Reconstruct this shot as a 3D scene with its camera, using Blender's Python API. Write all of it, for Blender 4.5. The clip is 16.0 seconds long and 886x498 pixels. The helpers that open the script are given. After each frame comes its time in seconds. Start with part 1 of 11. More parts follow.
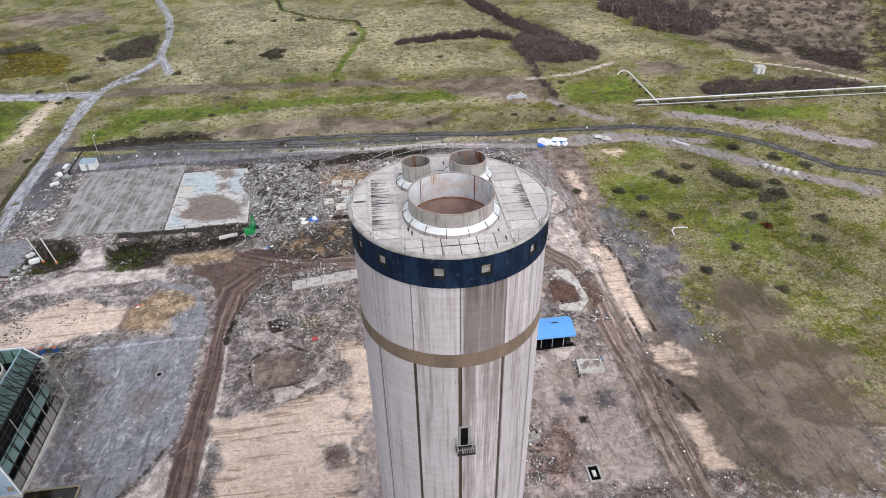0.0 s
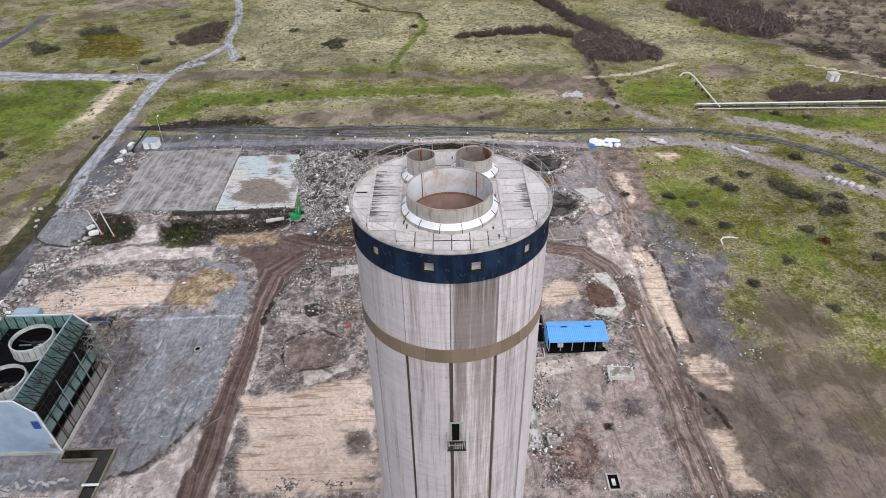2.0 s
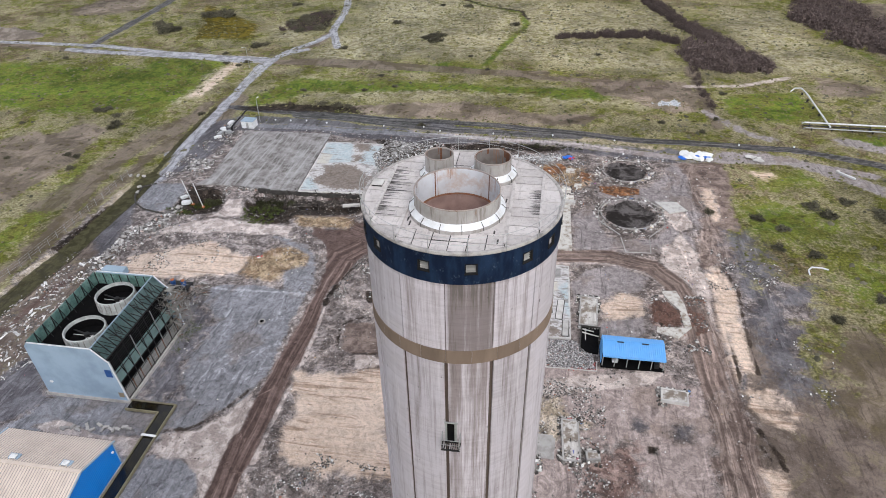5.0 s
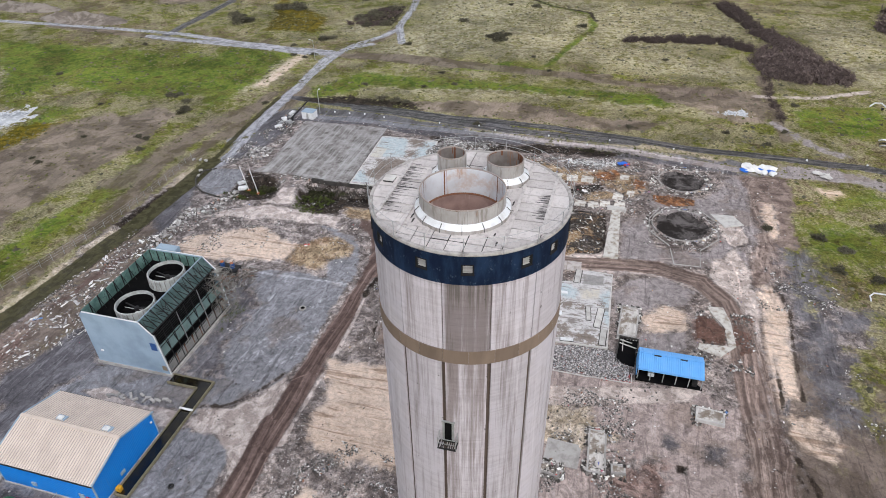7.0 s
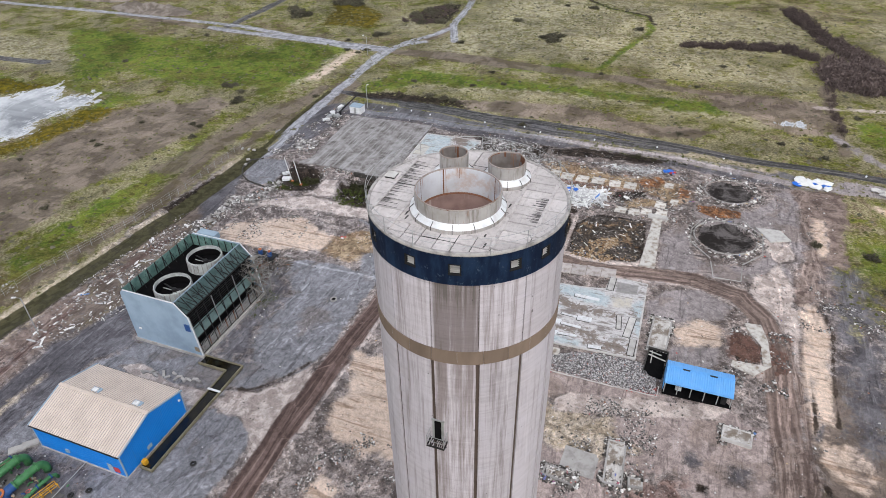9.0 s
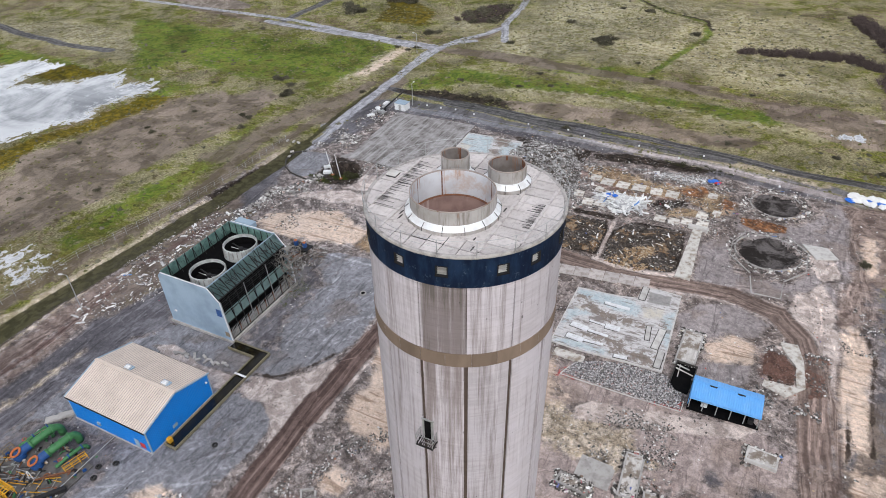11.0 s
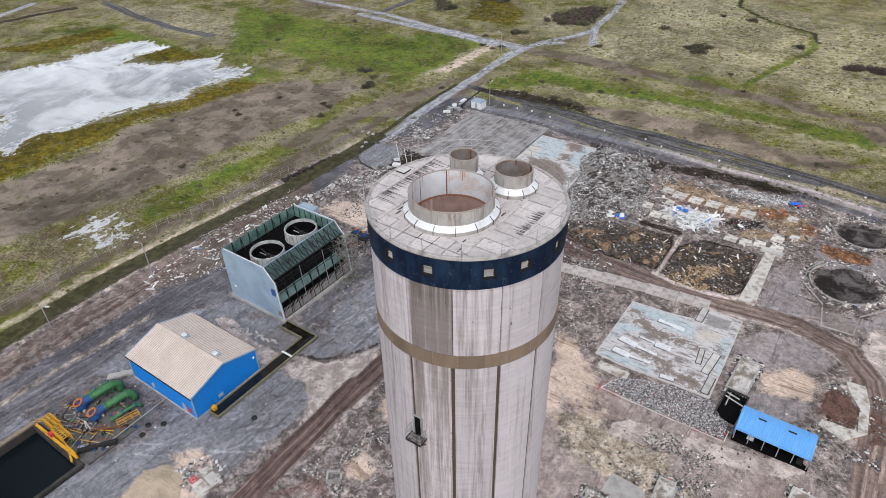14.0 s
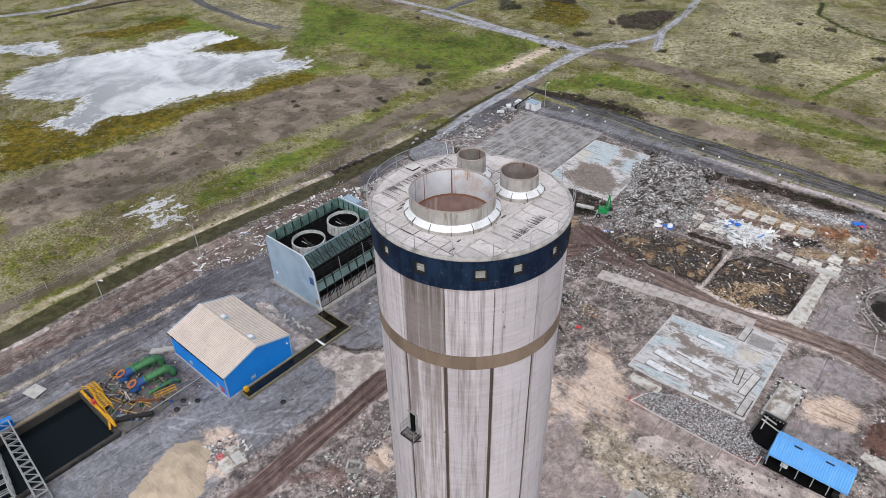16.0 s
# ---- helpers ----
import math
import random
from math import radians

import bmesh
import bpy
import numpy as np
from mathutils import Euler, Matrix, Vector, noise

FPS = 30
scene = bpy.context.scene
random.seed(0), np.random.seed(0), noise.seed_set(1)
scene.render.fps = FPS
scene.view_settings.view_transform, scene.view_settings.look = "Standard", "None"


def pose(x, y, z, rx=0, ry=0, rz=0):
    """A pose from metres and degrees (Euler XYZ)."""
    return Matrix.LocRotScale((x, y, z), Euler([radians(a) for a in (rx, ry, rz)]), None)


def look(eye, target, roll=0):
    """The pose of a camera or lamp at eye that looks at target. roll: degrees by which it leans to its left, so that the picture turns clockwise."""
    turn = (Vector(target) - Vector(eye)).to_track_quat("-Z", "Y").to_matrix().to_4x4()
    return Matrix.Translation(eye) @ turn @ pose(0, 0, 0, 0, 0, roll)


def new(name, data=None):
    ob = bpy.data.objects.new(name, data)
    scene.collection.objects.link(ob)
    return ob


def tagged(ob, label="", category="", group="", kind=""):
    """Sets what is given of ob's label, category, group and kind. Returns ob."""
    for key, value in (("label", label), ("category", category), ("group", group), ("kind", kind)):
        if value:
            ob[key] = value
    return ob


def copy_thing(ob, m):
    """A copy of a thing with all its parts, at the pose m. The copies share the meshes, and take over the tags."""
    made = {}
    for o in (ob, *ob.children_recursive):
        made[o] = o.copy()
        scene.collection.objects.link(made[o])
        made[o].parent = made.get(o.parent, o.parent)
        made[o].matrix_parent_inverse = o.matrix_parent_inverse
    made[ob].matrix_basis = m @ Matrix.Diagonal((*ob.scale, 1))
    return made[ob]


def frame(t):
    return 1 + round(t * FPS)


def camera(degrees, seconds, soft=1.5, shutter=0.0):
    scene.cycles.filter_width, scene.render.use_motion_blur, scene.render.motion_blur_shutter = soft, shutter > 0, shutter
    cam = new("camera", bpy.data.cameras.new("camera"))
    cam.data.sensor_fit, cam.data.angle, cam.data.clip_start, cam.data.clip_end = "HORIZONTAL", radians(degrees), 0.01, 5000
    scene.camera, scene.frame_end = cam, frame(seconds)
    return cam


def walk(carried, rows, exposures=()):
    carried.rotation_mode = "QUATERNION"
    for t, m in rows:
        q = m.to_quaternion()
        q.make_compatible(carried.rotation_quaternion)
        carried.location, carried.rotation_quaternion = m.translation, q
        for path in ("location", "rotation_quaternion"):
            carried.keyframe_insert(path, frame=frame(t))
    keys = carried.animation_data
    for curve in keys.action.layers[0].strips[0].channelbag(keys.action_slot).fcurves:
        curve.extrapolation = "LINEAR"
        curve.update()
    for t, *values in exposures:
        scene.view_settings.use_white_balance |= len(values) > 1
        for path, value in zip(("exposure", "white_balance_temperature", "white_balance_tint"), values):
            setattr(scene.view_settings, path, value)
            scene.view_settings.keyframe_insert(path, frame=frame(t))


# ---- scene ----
cam = camera(69.1, 16.0, 0.9)
METRES, EYE, TILT, LEAN, TURN = 30.0, 84.95, 0.0, 0.0, -6.5
ROWS = [
    (0.0, 0.0, 0.0, 0.0, -0.64, -34.53, 0.93),
    (0.5, 0.0332, -0.0018, 0.0003, 0.86, -34.81, 0.93),
    (1.0, 0.0672, -0.0, 0.0006, 2.37, -34.88, 0.95),
    (1.5, 0.0998, 0.0031, 0.0007, 3.9, -34.9, 0.96),
    (2.0, 0.131, 0.0045, -0.0004, 5.45, -34.92, 0.93),
    (2.5, 0.1627, 0.0084, -0.0006, 7.03, -34.95, 0.91),
    (3.0, 0.1951, 0.0135, 0.0002, 8.63, -34.97, 0.92),
    (3.5, 0.2269, 0.0185, 0.001, 10.3, -34.99, 0.91),
    (4.0, 0.2577, 0.0249, 0.0017, 12.02, -35.01, 0.92),
    (6.5, 0.407, 0.0674, 0.0047, 20.22, -35.08, 0.94),
    (7.0, 0.4354, 0.0779, 0.004, 21.8, -35.09, 0.95),
    (7.5, 0.4636, 0.0895, 0.0033, 23.27, -35.1, 0.96),
    (8.0, 0.491, 0.1018, 0.0033, 24.66, -35.09, 0.96),
    (8.5, 0.5197, 0.1144, 0.0035, 26.0, -35.11, 0.96),
    (9.0, 0.5483, 0.128, 0.0023, 27.23, -35.1, 0.96),
    (11.5, 0.6766, 0.2042, 0.0074, 33.81, -35.14, 0.98),
    (12.0, 0.7015, 0.2211, 0.0077, 35.25, -35.14, 0.98),
    (12.5, 0.727, 0.2384, 0.0074, 36.71, -35.14, 0.98),
    (13.0, 0.7526, 0.2577, 0.0072, 38.19, -35.14, 0.97),
    (13.5, 0.7773, 0.2776, 0.0074, 39.67, -35.14, 0.98),
    (14.0, 0.8007, 0.2976, 0.0071, 41.14, -35.13, 0.98),
    (14.5, 0.8239, 0.3179, 0.007, 42.63, -35.12, 0.98),
    (15.0, 0.8467, 0.3396, 0.0068, 44.17, -35.13, 0.98),
    (15.5, 0.8694, 0.3616, 0.0058, 45.72, -35.13, 0.99),
    (16.0, 0.8917, 0.3849, 0.0059, 47.27, -35.14, 1.0),
]
walk(cam, [(t, pose(0, 0, EYE, TILT, LEAN, TURN) @ pose(METRES * x, METRES * y, METRES * z, 90 + pitch, roll, yaw)) for t, x, y, z, yaw, pitch, roll in ROWS], [(0.0, 0.05), (4.0, 0.0), (9.0, -0.05), (16.0, -0.07)])

# ---- sky and light: bright, thinly overcast ----
SUN_EL, SUN_AZ = 52.0, 150.0   # degrees; azimuth clockwise from +y
world = bpy.data.worlds.new("overcast_sky")
scene.world = world
world.use_nodes = True
wn, wl = world.node_tree.nodes, world.node_tree.links
wn.clear()
sky = wn.new("ShaderNodeTexSky")
sky.sky_type = "NISHITA"
sky.sun_disc = False
sky.sun_elevation, sky.sun_rotation = radians(SUN_EL), radians(SUN_AZ)
sky.air_density, sky.dust_density, sky.ozone_density = 1.0, 2.0, 2.0
pale_sky = wn.new("ShaderNodeHueSaturation")
pale_sky.inputs["Saturation"].default_value = 0.30
wl.new(sky.outputs[0], pale_sky.inputs["Color"])
# soft cloud cover
wtc = wn.new("ShaderNodeTexCoord")
wnoise = wn.new("ShaderNodeTexNoise")
wnoise.inputs["Scale"].default_value = 3.2
wnoise.inputs["Detail"].default_value = 5.0
wl.new(wtc.outputs["Generated"], wnoise.inputs["Vector"])
wramp = wn.new("ShaderNodeValToRGB")
wramp.color_ramp.elements[0].position, wramp.color_ramp.elements[0].color = 0.38, (0.66, 0.69, 0.75, 1)
wramp.color_ramp.elements[1].position, wramp.color_ramp.elements[1].color = 0.62, (1.88, 1.86, 1.85, 1)
wl.new(wnoise.outputs["Fac"], wramp.inputs["Fac"])
wmix = wn.new("ShaderNodeMixRGB")
wmix.blend_type = "MULTIPLY"
wmix.inputs[0].default_value = 1.0
wl.new(pale_sky.outputs[0], wmix.inputs[1])
wl.new(wramp.outputs[0], wmix.inputs[2])
wbg = wn.new("ShaderNodeBackground")
wbg.inputs["Strength"].default_value = 0.172
wl.new(wmix.outputs[0], wbg.inputs["Color"])
wout = wn.new("ShaderNodeOutputWorld")
wl.new(wbg.outputs[0], wout.inputs[0])

sun_data = bpy.data.lights.new("sun", "SUN")
sun_data.energy, sun_data.angle, sun_data.color = 0.95, radians(40), (1.0, 0.985, 0.965)
sun = new("sun", sun_data)
sun.matrix_world = look((0, 0, 200), (-200 * math.sin(radians(SUN_AZ)) / math.tan(radians(SUN_EL)),
                                       -200 * math.cos(radians(SUN_AZ)) / math.tan(radians(SUN_EL)), 0))
scene.view_settings.exposure = 0.0

# ---- node helper ----
class Nodes:
    """Short names for the nodes of one material."""

    def __init__(self, name, rough=0.85, metal=0.0, spec=0.3):
        self.mat = bpy.data.materials.new(name)
        self.mat.use_nodes = True
        self.n, self.l = self.mat.node_tree.nodes, self.mat.node_tree.links
        self.bsdf = self.n["Principled BSDF"]
        self.bsdf.inputs["Roughness"].default_value = rough
        self.bsdf.inputs["Metallic"].default_value = metal
        self.bsdf.inputs["Specular IOR Level"].default_value = spec
        self.tc = self.n.new("ShaderNodeTexCoord").outputs["Object"]

    def put(self, value, socket):
        if isinstance(value, bpy.types.NodeSocket):
            self.l.new(value, socket)
        elif isinstance(value, tuple) and len(value) == 3 and socket.type == "RGBA":
            socket.default_value = (*value, 1)
        else:
            socket.default_value = value

    def scaled(self, sx, sy, sz, vec=None, rz=0.0):
        m = self.n.new("ShaderNodeMapping")
        m.inputs["Scale"].default_value = (sx, sy, sz)
        m.inputs["Rotation"].default_value = (0, 0, radians(rz))
        self.put(vec or self.tc, m.inputs["Vector"])
        return m.outputs[0]

    def noise(self, scale, detail=3.0, rough=0.55, vec=None, warp=0.0):
        t = self.n.new("ShaderNodeTexNoise")
        t.inputs["Scale"].default_value, t.inputs["Detail"].default_value = scale, detail
        t.inputs["Roughness"].default_value, t.inputs["Distortion"].default_value = rough, warp
        self.put(vec or self.tc, t.inputs["Vector"])
        return t.outputs["Fac"]

    def cells(self, scale, vec=None, what="Distance", feature="F1"):
        t = self.n.new("ShaderNodeTexVoronoi")
        t.feature = feature
        t.inputs["Scale"].default_value = scale
        self.put(vec or self.tc, t.inputs["Vector"])
        return t.outputs[what]

    def ramp(self, fac, *stops):
        r = self.n.new("ShaderNodeValToRGB")
        e = r.color_ramp.elements
        while len(e) < len(stops):
            e.new(0.5)
        for el, (p, c) in zip(e, stops):
            el.position = p
            el.color = (c, c, c, 1) if isinstance(c, (int, float)) else (*c, 1)
        self.put(fac, r.inputs["Fac"])
        return r.outputs["Color"]

    def mix(self, fac, a, b, blend="MIX"):
        m = self.n.new("ShaderNodeMixRGB")
        m.blend_type = blend
        self.put(fac, m.inputs[0])
        self.put(a, m.inputs[1])
        self.put(b, m.inputs[2])
        return m.outputs[0]

    def math(self, op, a, b=0.0, c=0.0):
        m = self.n.new("ShaderNodeMath")
        m.operation = op
        for v, s in zip((a, b, c), m.inputs):
            self.put(v, s)
        return m.outputs[0]

    def step(self, v, lo, hi):
        m = self.n.new("ShaderNodeMapRange")
        m.interpolation_type = "SMOOTHSTEP"
        self.put(v, m.inputs["Value"])
        m.inputs["From Min"].default_value, m.inputs["From Max"].default_value = lo, hi
        return m.outputs["Result"]

    def attr(self, name):
        a = self.n.new("ShaderNodeAttribute")
        a.attribute_name = name
        return a.outputs["Fac"]

    def random(self):
        return self.n.new("ShaderNodeObjectInfo").outputs["Random"]

    def island(self):
        return self.n.new("ShaderNodeNewGeometry").outputs["Random Per Island"]

    def bump(self, height, strength=0.4, dist=0.1):
        b = self.n.new("ShaderNodeBump")
        b.inputs["Strength"].default_value, b.inputs["Distance"].default_value = strength, dist
        self.put(height, b.inputs["Height"])
        self.l.new(b.outputs[0], self.bsdf.inputs["Normal"])

    def done(self, colour, rough=None):
        self.put(colour, self.bsdf.inputs["Base Color"])
        if rough is not None:
            self.put(rough, self.bsdf.inputs["Roughness"])
        return self.mat


def worn(name, base, dirt, rust=None, rough=0.7, metal=0.0, scale=1.2, amount=0.5, spec=0.35, vary=0.0, per="object"):
    """Paint, metal or concrete with grain, stains and, where given, rust or chips."""
    n = Nodes(name, rough, metal, spec)
    big = n.noise(scale, 5, 0.6)
    fine = n.noise(scale * 9, 4, 0.65)
    c = n.mix(n.math("MULTIPLY", n.step(big, 0.42, 0.72), amount), base, dirt)
    c = n.mix(n.math("MULTIPLY", n.step(fine, 0.5, 0.8), amount * 0.6), c, dirt)
    if rust:
        c = n.mix(n.step(n.math("ADD", n.math("MULTIPLY", big, 0.5), n.math("MULTIPLY", fine, 0.5)), 0.56, 0.64), c, rust)
    if vary:
        r = n.random() if per == "object" else n.island()
        c = n.mix(1.0, c, n.ramp(r, (0.0, 1.0 - vary), (1.0, 1.0 + vary * 0.4)), "MULTIPLY")
    n.bump(fine, 0.25, 0.02)
    return n.done(c)


# ---- paints, metals, concretes ----
M_STEEL = worn("galvanised_steel", (0.42, 0.43, 0.43), (0.22, 0.20, 0.18), rough=0.5, metal=0.5, scale=2)
M_DARKSTEEL = worn("dark_steel", (0.022, 0.022, 0.024), (0.05, 0.042, 0.035), rough=0.6, metal=0.3, scale=2)
M_RUST = worn("rusted_steel", (0.20, 0.085, 0.045), (0.09, 0.045, 0.03), rough=0.9, scale=3)
# near-black for inner and recessed faces: their shade is in the colour
M_BLACK = worn("interior_shade_black", (0.004, 0.004, 0.0045), (0.010, 0.009, 0.008), rough=0.97, scale=1, spec=0.08)
M_CONC = worn("grey_concrete", (0.42, 0.40, 0.38), (0.24, 0.22, 0.205), rough=0.9, scale=0.6, amount=0.8, vary=0.25)
M_CONC_PALE = worn("pale_concrete", (0.60, 0.58, 0.55), (0.36, 0.33, 0.31), rough=0.9, scale=0.8, amount=0.7, vary=0.2)
M_PAD = worn("pale_pad_concrete", (0.70, 0.67, 0.62), (0.30, 0.235, 0.18), rough=0.9, scale=0.8, amount=1.0, vary=0.18)
M_WHITE = worn("white_paint", (0.72, 0.73, 0.74), (0.42, 0.40, 0.38), rough=0.6, scale=1.5, amount=0.5)
M_YELLOW = worn("yellow_paint", (0.68, 0.36, 0.02), (0.36, 0.19, 0.03), (0.16, 0.07, 0.03), rough=0.55, scale=2, amount=0.5)
M_GREENPIPE = worn("green_paint", (0.055, 0.19, 0.07), (0.03, 0.09, 0.04), rough=0.5, scale=1.5, amount=0.6)
M_GREENMACH = worn("machine_green", (0.01, 0.27, 0.07), (0.02, 0.09, 0.04), rough=0.5, scale=2)
M_BLUEPIPE = worn("blue_valve_paint", (0.015, 0.07, 0.23), (0.02, 0.04, 0.09), rough=0.5, scale=2)
M_ORANGE = worn("orange_flange_paint", (0.52, 0.15, 0.045), (0.26, 0.085, 0.035), rough=0.6, scale=2)
M_RED = worn("red_plastic", (0.55, 0.05, 0.055), (0.33, 0.06, 0.05), rough=0.6, scale=3)
M_BLUEPLASTIC = worn("blue_plastic", (0.02, 0.15, 0.62), (0.03, 0.09, 0.30), rough=0.5, scale=3)
M_TARP = worn("white_tarpaulin", (0.78, 0.78, 0.76), (0.55, 0.52, 0.48), rough=0.6, scale=0.8)
M_PUMPPAD = worn("oily_pad_concrete", (0.13, 0.122, 0.118), (0.055, 0.05, 0.047), rough=0.85, scale=0.8, amount=0.8)
M_RIM = worn("rusty_flue_rim", (0.38, 0.33, 0.30), (0.26, 0.19, 0.15), (0.19, 0.085, 0.05), rough=0.9, scale=1.6, amount=0.8)
# stained concrete, its colour darkened further for the shadow on the basin walls
M_WALLCONC = worn("stained_shaded_concrete", (0.06, 0.055, 0.05), (0.022, 0.02, 0.018), rough=0.9, scale=0.5, amount=0.9)
M_WOOD = worn("weathered_timber", (0.34, 0.27, 0.19), (0.18, 0.14, 0.10), rough=0.9, scale=2, vary=0.3)
M_KERB = worn("mossy_kerb", (0.21, 0.185, 0.125), (0.11, 0.10, 0.06), rough=0.95, scale=1.5, amount=0.7)
M_BRICKRED = worn("red_brick_rubble", (0.19, 0.11, 0.085), (0.12, 0.085, 0.075), rough=0.95, scale=2, vary=0.3, per="island")
M_TYRE = worn("tyre_rubber", (0.02, 0.02, 0.02), (0.05, 0.045, 0.04), rough=0.9, scale=3)


def rubble_mat(name, stops, rough=0.95):
    n = Nodes(name, rough)
    c = n.ramp(n.island(), *stops)
    f = n.noise(3, 4)
    c = n.mix(n.math("MULTIPLY", n.step(f, 0.45, 0.75), 0.5), c, (0.16, 0.14, 0.125))
    n.bump(n.noise(9, 3), 0.4, 0.03)
    return n.done(c)


M_RUBBLE = rubble_mat("mixed_rubble", ((0.0, (0.035, 0.032, 0.03)), (0.50, (0.12, 0.112, 0.105)), (0.74, (0.30, 0.285, 0.27)), (0.90, (0.72, 0.70, 0.68)), (0.97, (0.80, 0.79, 0.77)), (0.985, (0.30, 0.14, 0.09))))
M_LITTER = rubble_mat("mixed_litter", ((0.0, (0.03, 0.027, 0.025)), (0.38, (0.09, 0.08, 0.073)), (0.60, (0.30, 0.275, 0.255)), (0.74, (0.66, 0.64, 0.61)), (0.86, (0.84, 0.83, 0.81)), (0.94, (0.72, 0.68, 0.62)), (0.962, (0.52, 0.38, 0.22)), (0.975, (0.30, 0.14, 0.07)), (0.982, (0.20, 0.19, 0.18)), (0.99, (0.05, 0.20, 0.55)), (0.996, (0.52, 0.07, 0.06))))
M_ASH = rubble_mat("black_ash", ((0.0, (0.012, 0.011, 0.010)), (0.7, (0.035, 0.03, 0.028)), (1.0, (0.13, 0.12, 0.115))))
M_DARKRUBBLE = rubble_mat("dark_rubble", ((0.0, (0.022, 0.019, 0.017)), (0.6, (0.06, 0.05, 0.043)), (0.9, (0.15, 0.125, 0.11)), (1.0, (0.36, 0.33, 0.30))))
M_CRUSHED = rubble_mat("crushed_concrete", ((0.0, (0.03, 0.028, 0.03)), (0.30, (0.12, 0.112, 0.115)), (0.62, (0.34, 0.325, 0.325)), (0.80, (0.70, 0.69, 0.69)), (0.96, (0.72, 0.70, 0.69)), (0.985, (0.36, 0.14, 0.11))))
M_HEAPMIX = rubble_mat("heap_rubble", ((0.0, (0.05, 0.046, 0.044)), (0.3, (0.16, 0.15, 0.145)), (0.6, (0.30, 0.287, 0.28)), (0.85, (0.54, 0.525, 0.515)), (0.97, (0.80, 0.79, 0.78)), (0.99, (0.34, 0.17, 0.11))))
M_WHITERUBBLE = rubble_mat("white_debris", ((0.0, (0.40, 0.40, 0.40)), (0.3, (0.62, 0.62, 0.62)), (0.85, (0.82, 0.82, 0.80)), (0.975, (0.78, 0.78, 0.76)), (0.985, (0.10, 0.24, 0.55))))

M_SCRAP = rubble_mat("mixed_scrap_metal", ((0.0, (0.03, 0.028, 0.027)), (0.45, (0.14, 0.12, 0.105)), (0.7, (0.30, 0.28, 0.265)), (0.9, (0.52, 0.51, 0.50)), (0.95, (0.24, 0.11, 0.06)), (0.985, (0.30, 0.13, 0.06)), (0.99, (0.04, 0.16, 0.42))))

# blue profiled sheeting
n = Nodes("blue_sheeting", 0.45, 0.0, 0.4)
big = n.noise(0.35, 4)
c = n.mix(n.math("MULTIPLY", n.step(big, 0.4, 0.8), 0.35), (0.006, 0.20, 0.64), (0.006, 0.15, 0.52))
c = n.mix(n.math("MULTIPLY", n.step(n.noise(1.0, 5, 0.6, n.scaled(3, 3, 0.25)), 0.56, 0.8), 0.35), c, (0.10, 0.18, 0.36))
M_BLUEWALL = n.done(c)
# beige roof sheets
n = Nodes("beige_roof_sheeting", 0.6, 0.0, 0.3)
big = n.noise(0.3, 5)
c = n.mix(n.step(big, 0.35, 0.75), (0.66, 0.56, 0.485), (0.56, 0.47, 0.405))
c = n.mix(n.math("MULTIPLY", n.step(n.noise(1.0, 5, 0.6, n.scaled(2.5, 0.3, 1)), 0.52, 0.8), 0.45), c, (0.36, 0.32, 0.29))
M_BEIGEROOF = n.done(c)
# shade lines between the roof ribs, put into a darker valley colour
M_ROOFVALLEY = worn("shaded_roof_valley", (0.36, 0.32, 0.295), (0.22, 0.20, 0.185), rough=0.8, scale=0.8)
# light-blue roof of the open shed
n = Nodes("light_blue_sheeting", 0.5, 0.0, 0.4)
c = n.mix(n.math("MULTIPLY", n.step(n.noise(0.6, 5), 0.4, 0.75), 0.5), (0.13, 0.39, 0.78), (0.20, 0.44, 0.76))
c = n.mix(n.step(n.noise(1.0, 5, 0.65, n.scaled(2.5, 0.35, 1)), 0.66, 0.78), c, (0.09, 0.17, 0.30))
M_SHEDROOF = n.done(c)
# pale blue casing of the cooling unit
n = Nodes("pale_blue_casing", 0.6, 0.0, 0.3)
c = n.mix(n.step(n.noise(0.25, 5), 0.35, 0.75), (0.31, 0.40, 0.485), (0.22, 0.295, 0.37))
c = n.mix(n.math("MULTIPLY", n.step(n.noise(1.0, 5, 0.65, n.scaled(2.0, 2.0, 0.2)), 0.55, 0.8), 0.5), c, (0.20, 0.25, 0.30))
M_CASING = n.done(c)
# translucent green-blue parapet sheets
n = Nodes("green_sheet", 0.6, 0.0, 0.3)
c = n.mix(n.step(n.noise(0.5, 5), 0.35, 0.7), (0.085, 0.165, 0.145), (0.18, 0.30, 0.265))
c = n.mix(n.step(n.noise(2.2, 5), 0.54, 0.68), c, (0.06, 0.10, 0.09))
M_GREENSHEET = n.done(c)
n = Nodes("dull_slope_sheet", 0.6, 0.0, 0.3)
c = n.mix(n.step(n.noise(0.5, 5), 0.35, 0.7), (0.085, 0.15, 0.148), (0.17, 0.255, 0.25))
c = n.mix(n.math("MULTIPLY", n.step(n.noise(1.6, 6), 0.55, 0.7), 0.7), c, (0.05, 0.08, 0.082))
M_SLOPESHEET = n.done(c)

M_LOUVRE = worn("louvre_sheet", (0.25, 0.37, 0.36), (0.16, 0.235, 0.235), rough=0.7, scale=0.8, amount=0.7)
M_STACK = worn("stack_glassfibre", (0.50, 0.515, 0.505), (0.22, 0.22, 0.205), rough=0.7, scale=0.9, amount=0.8)

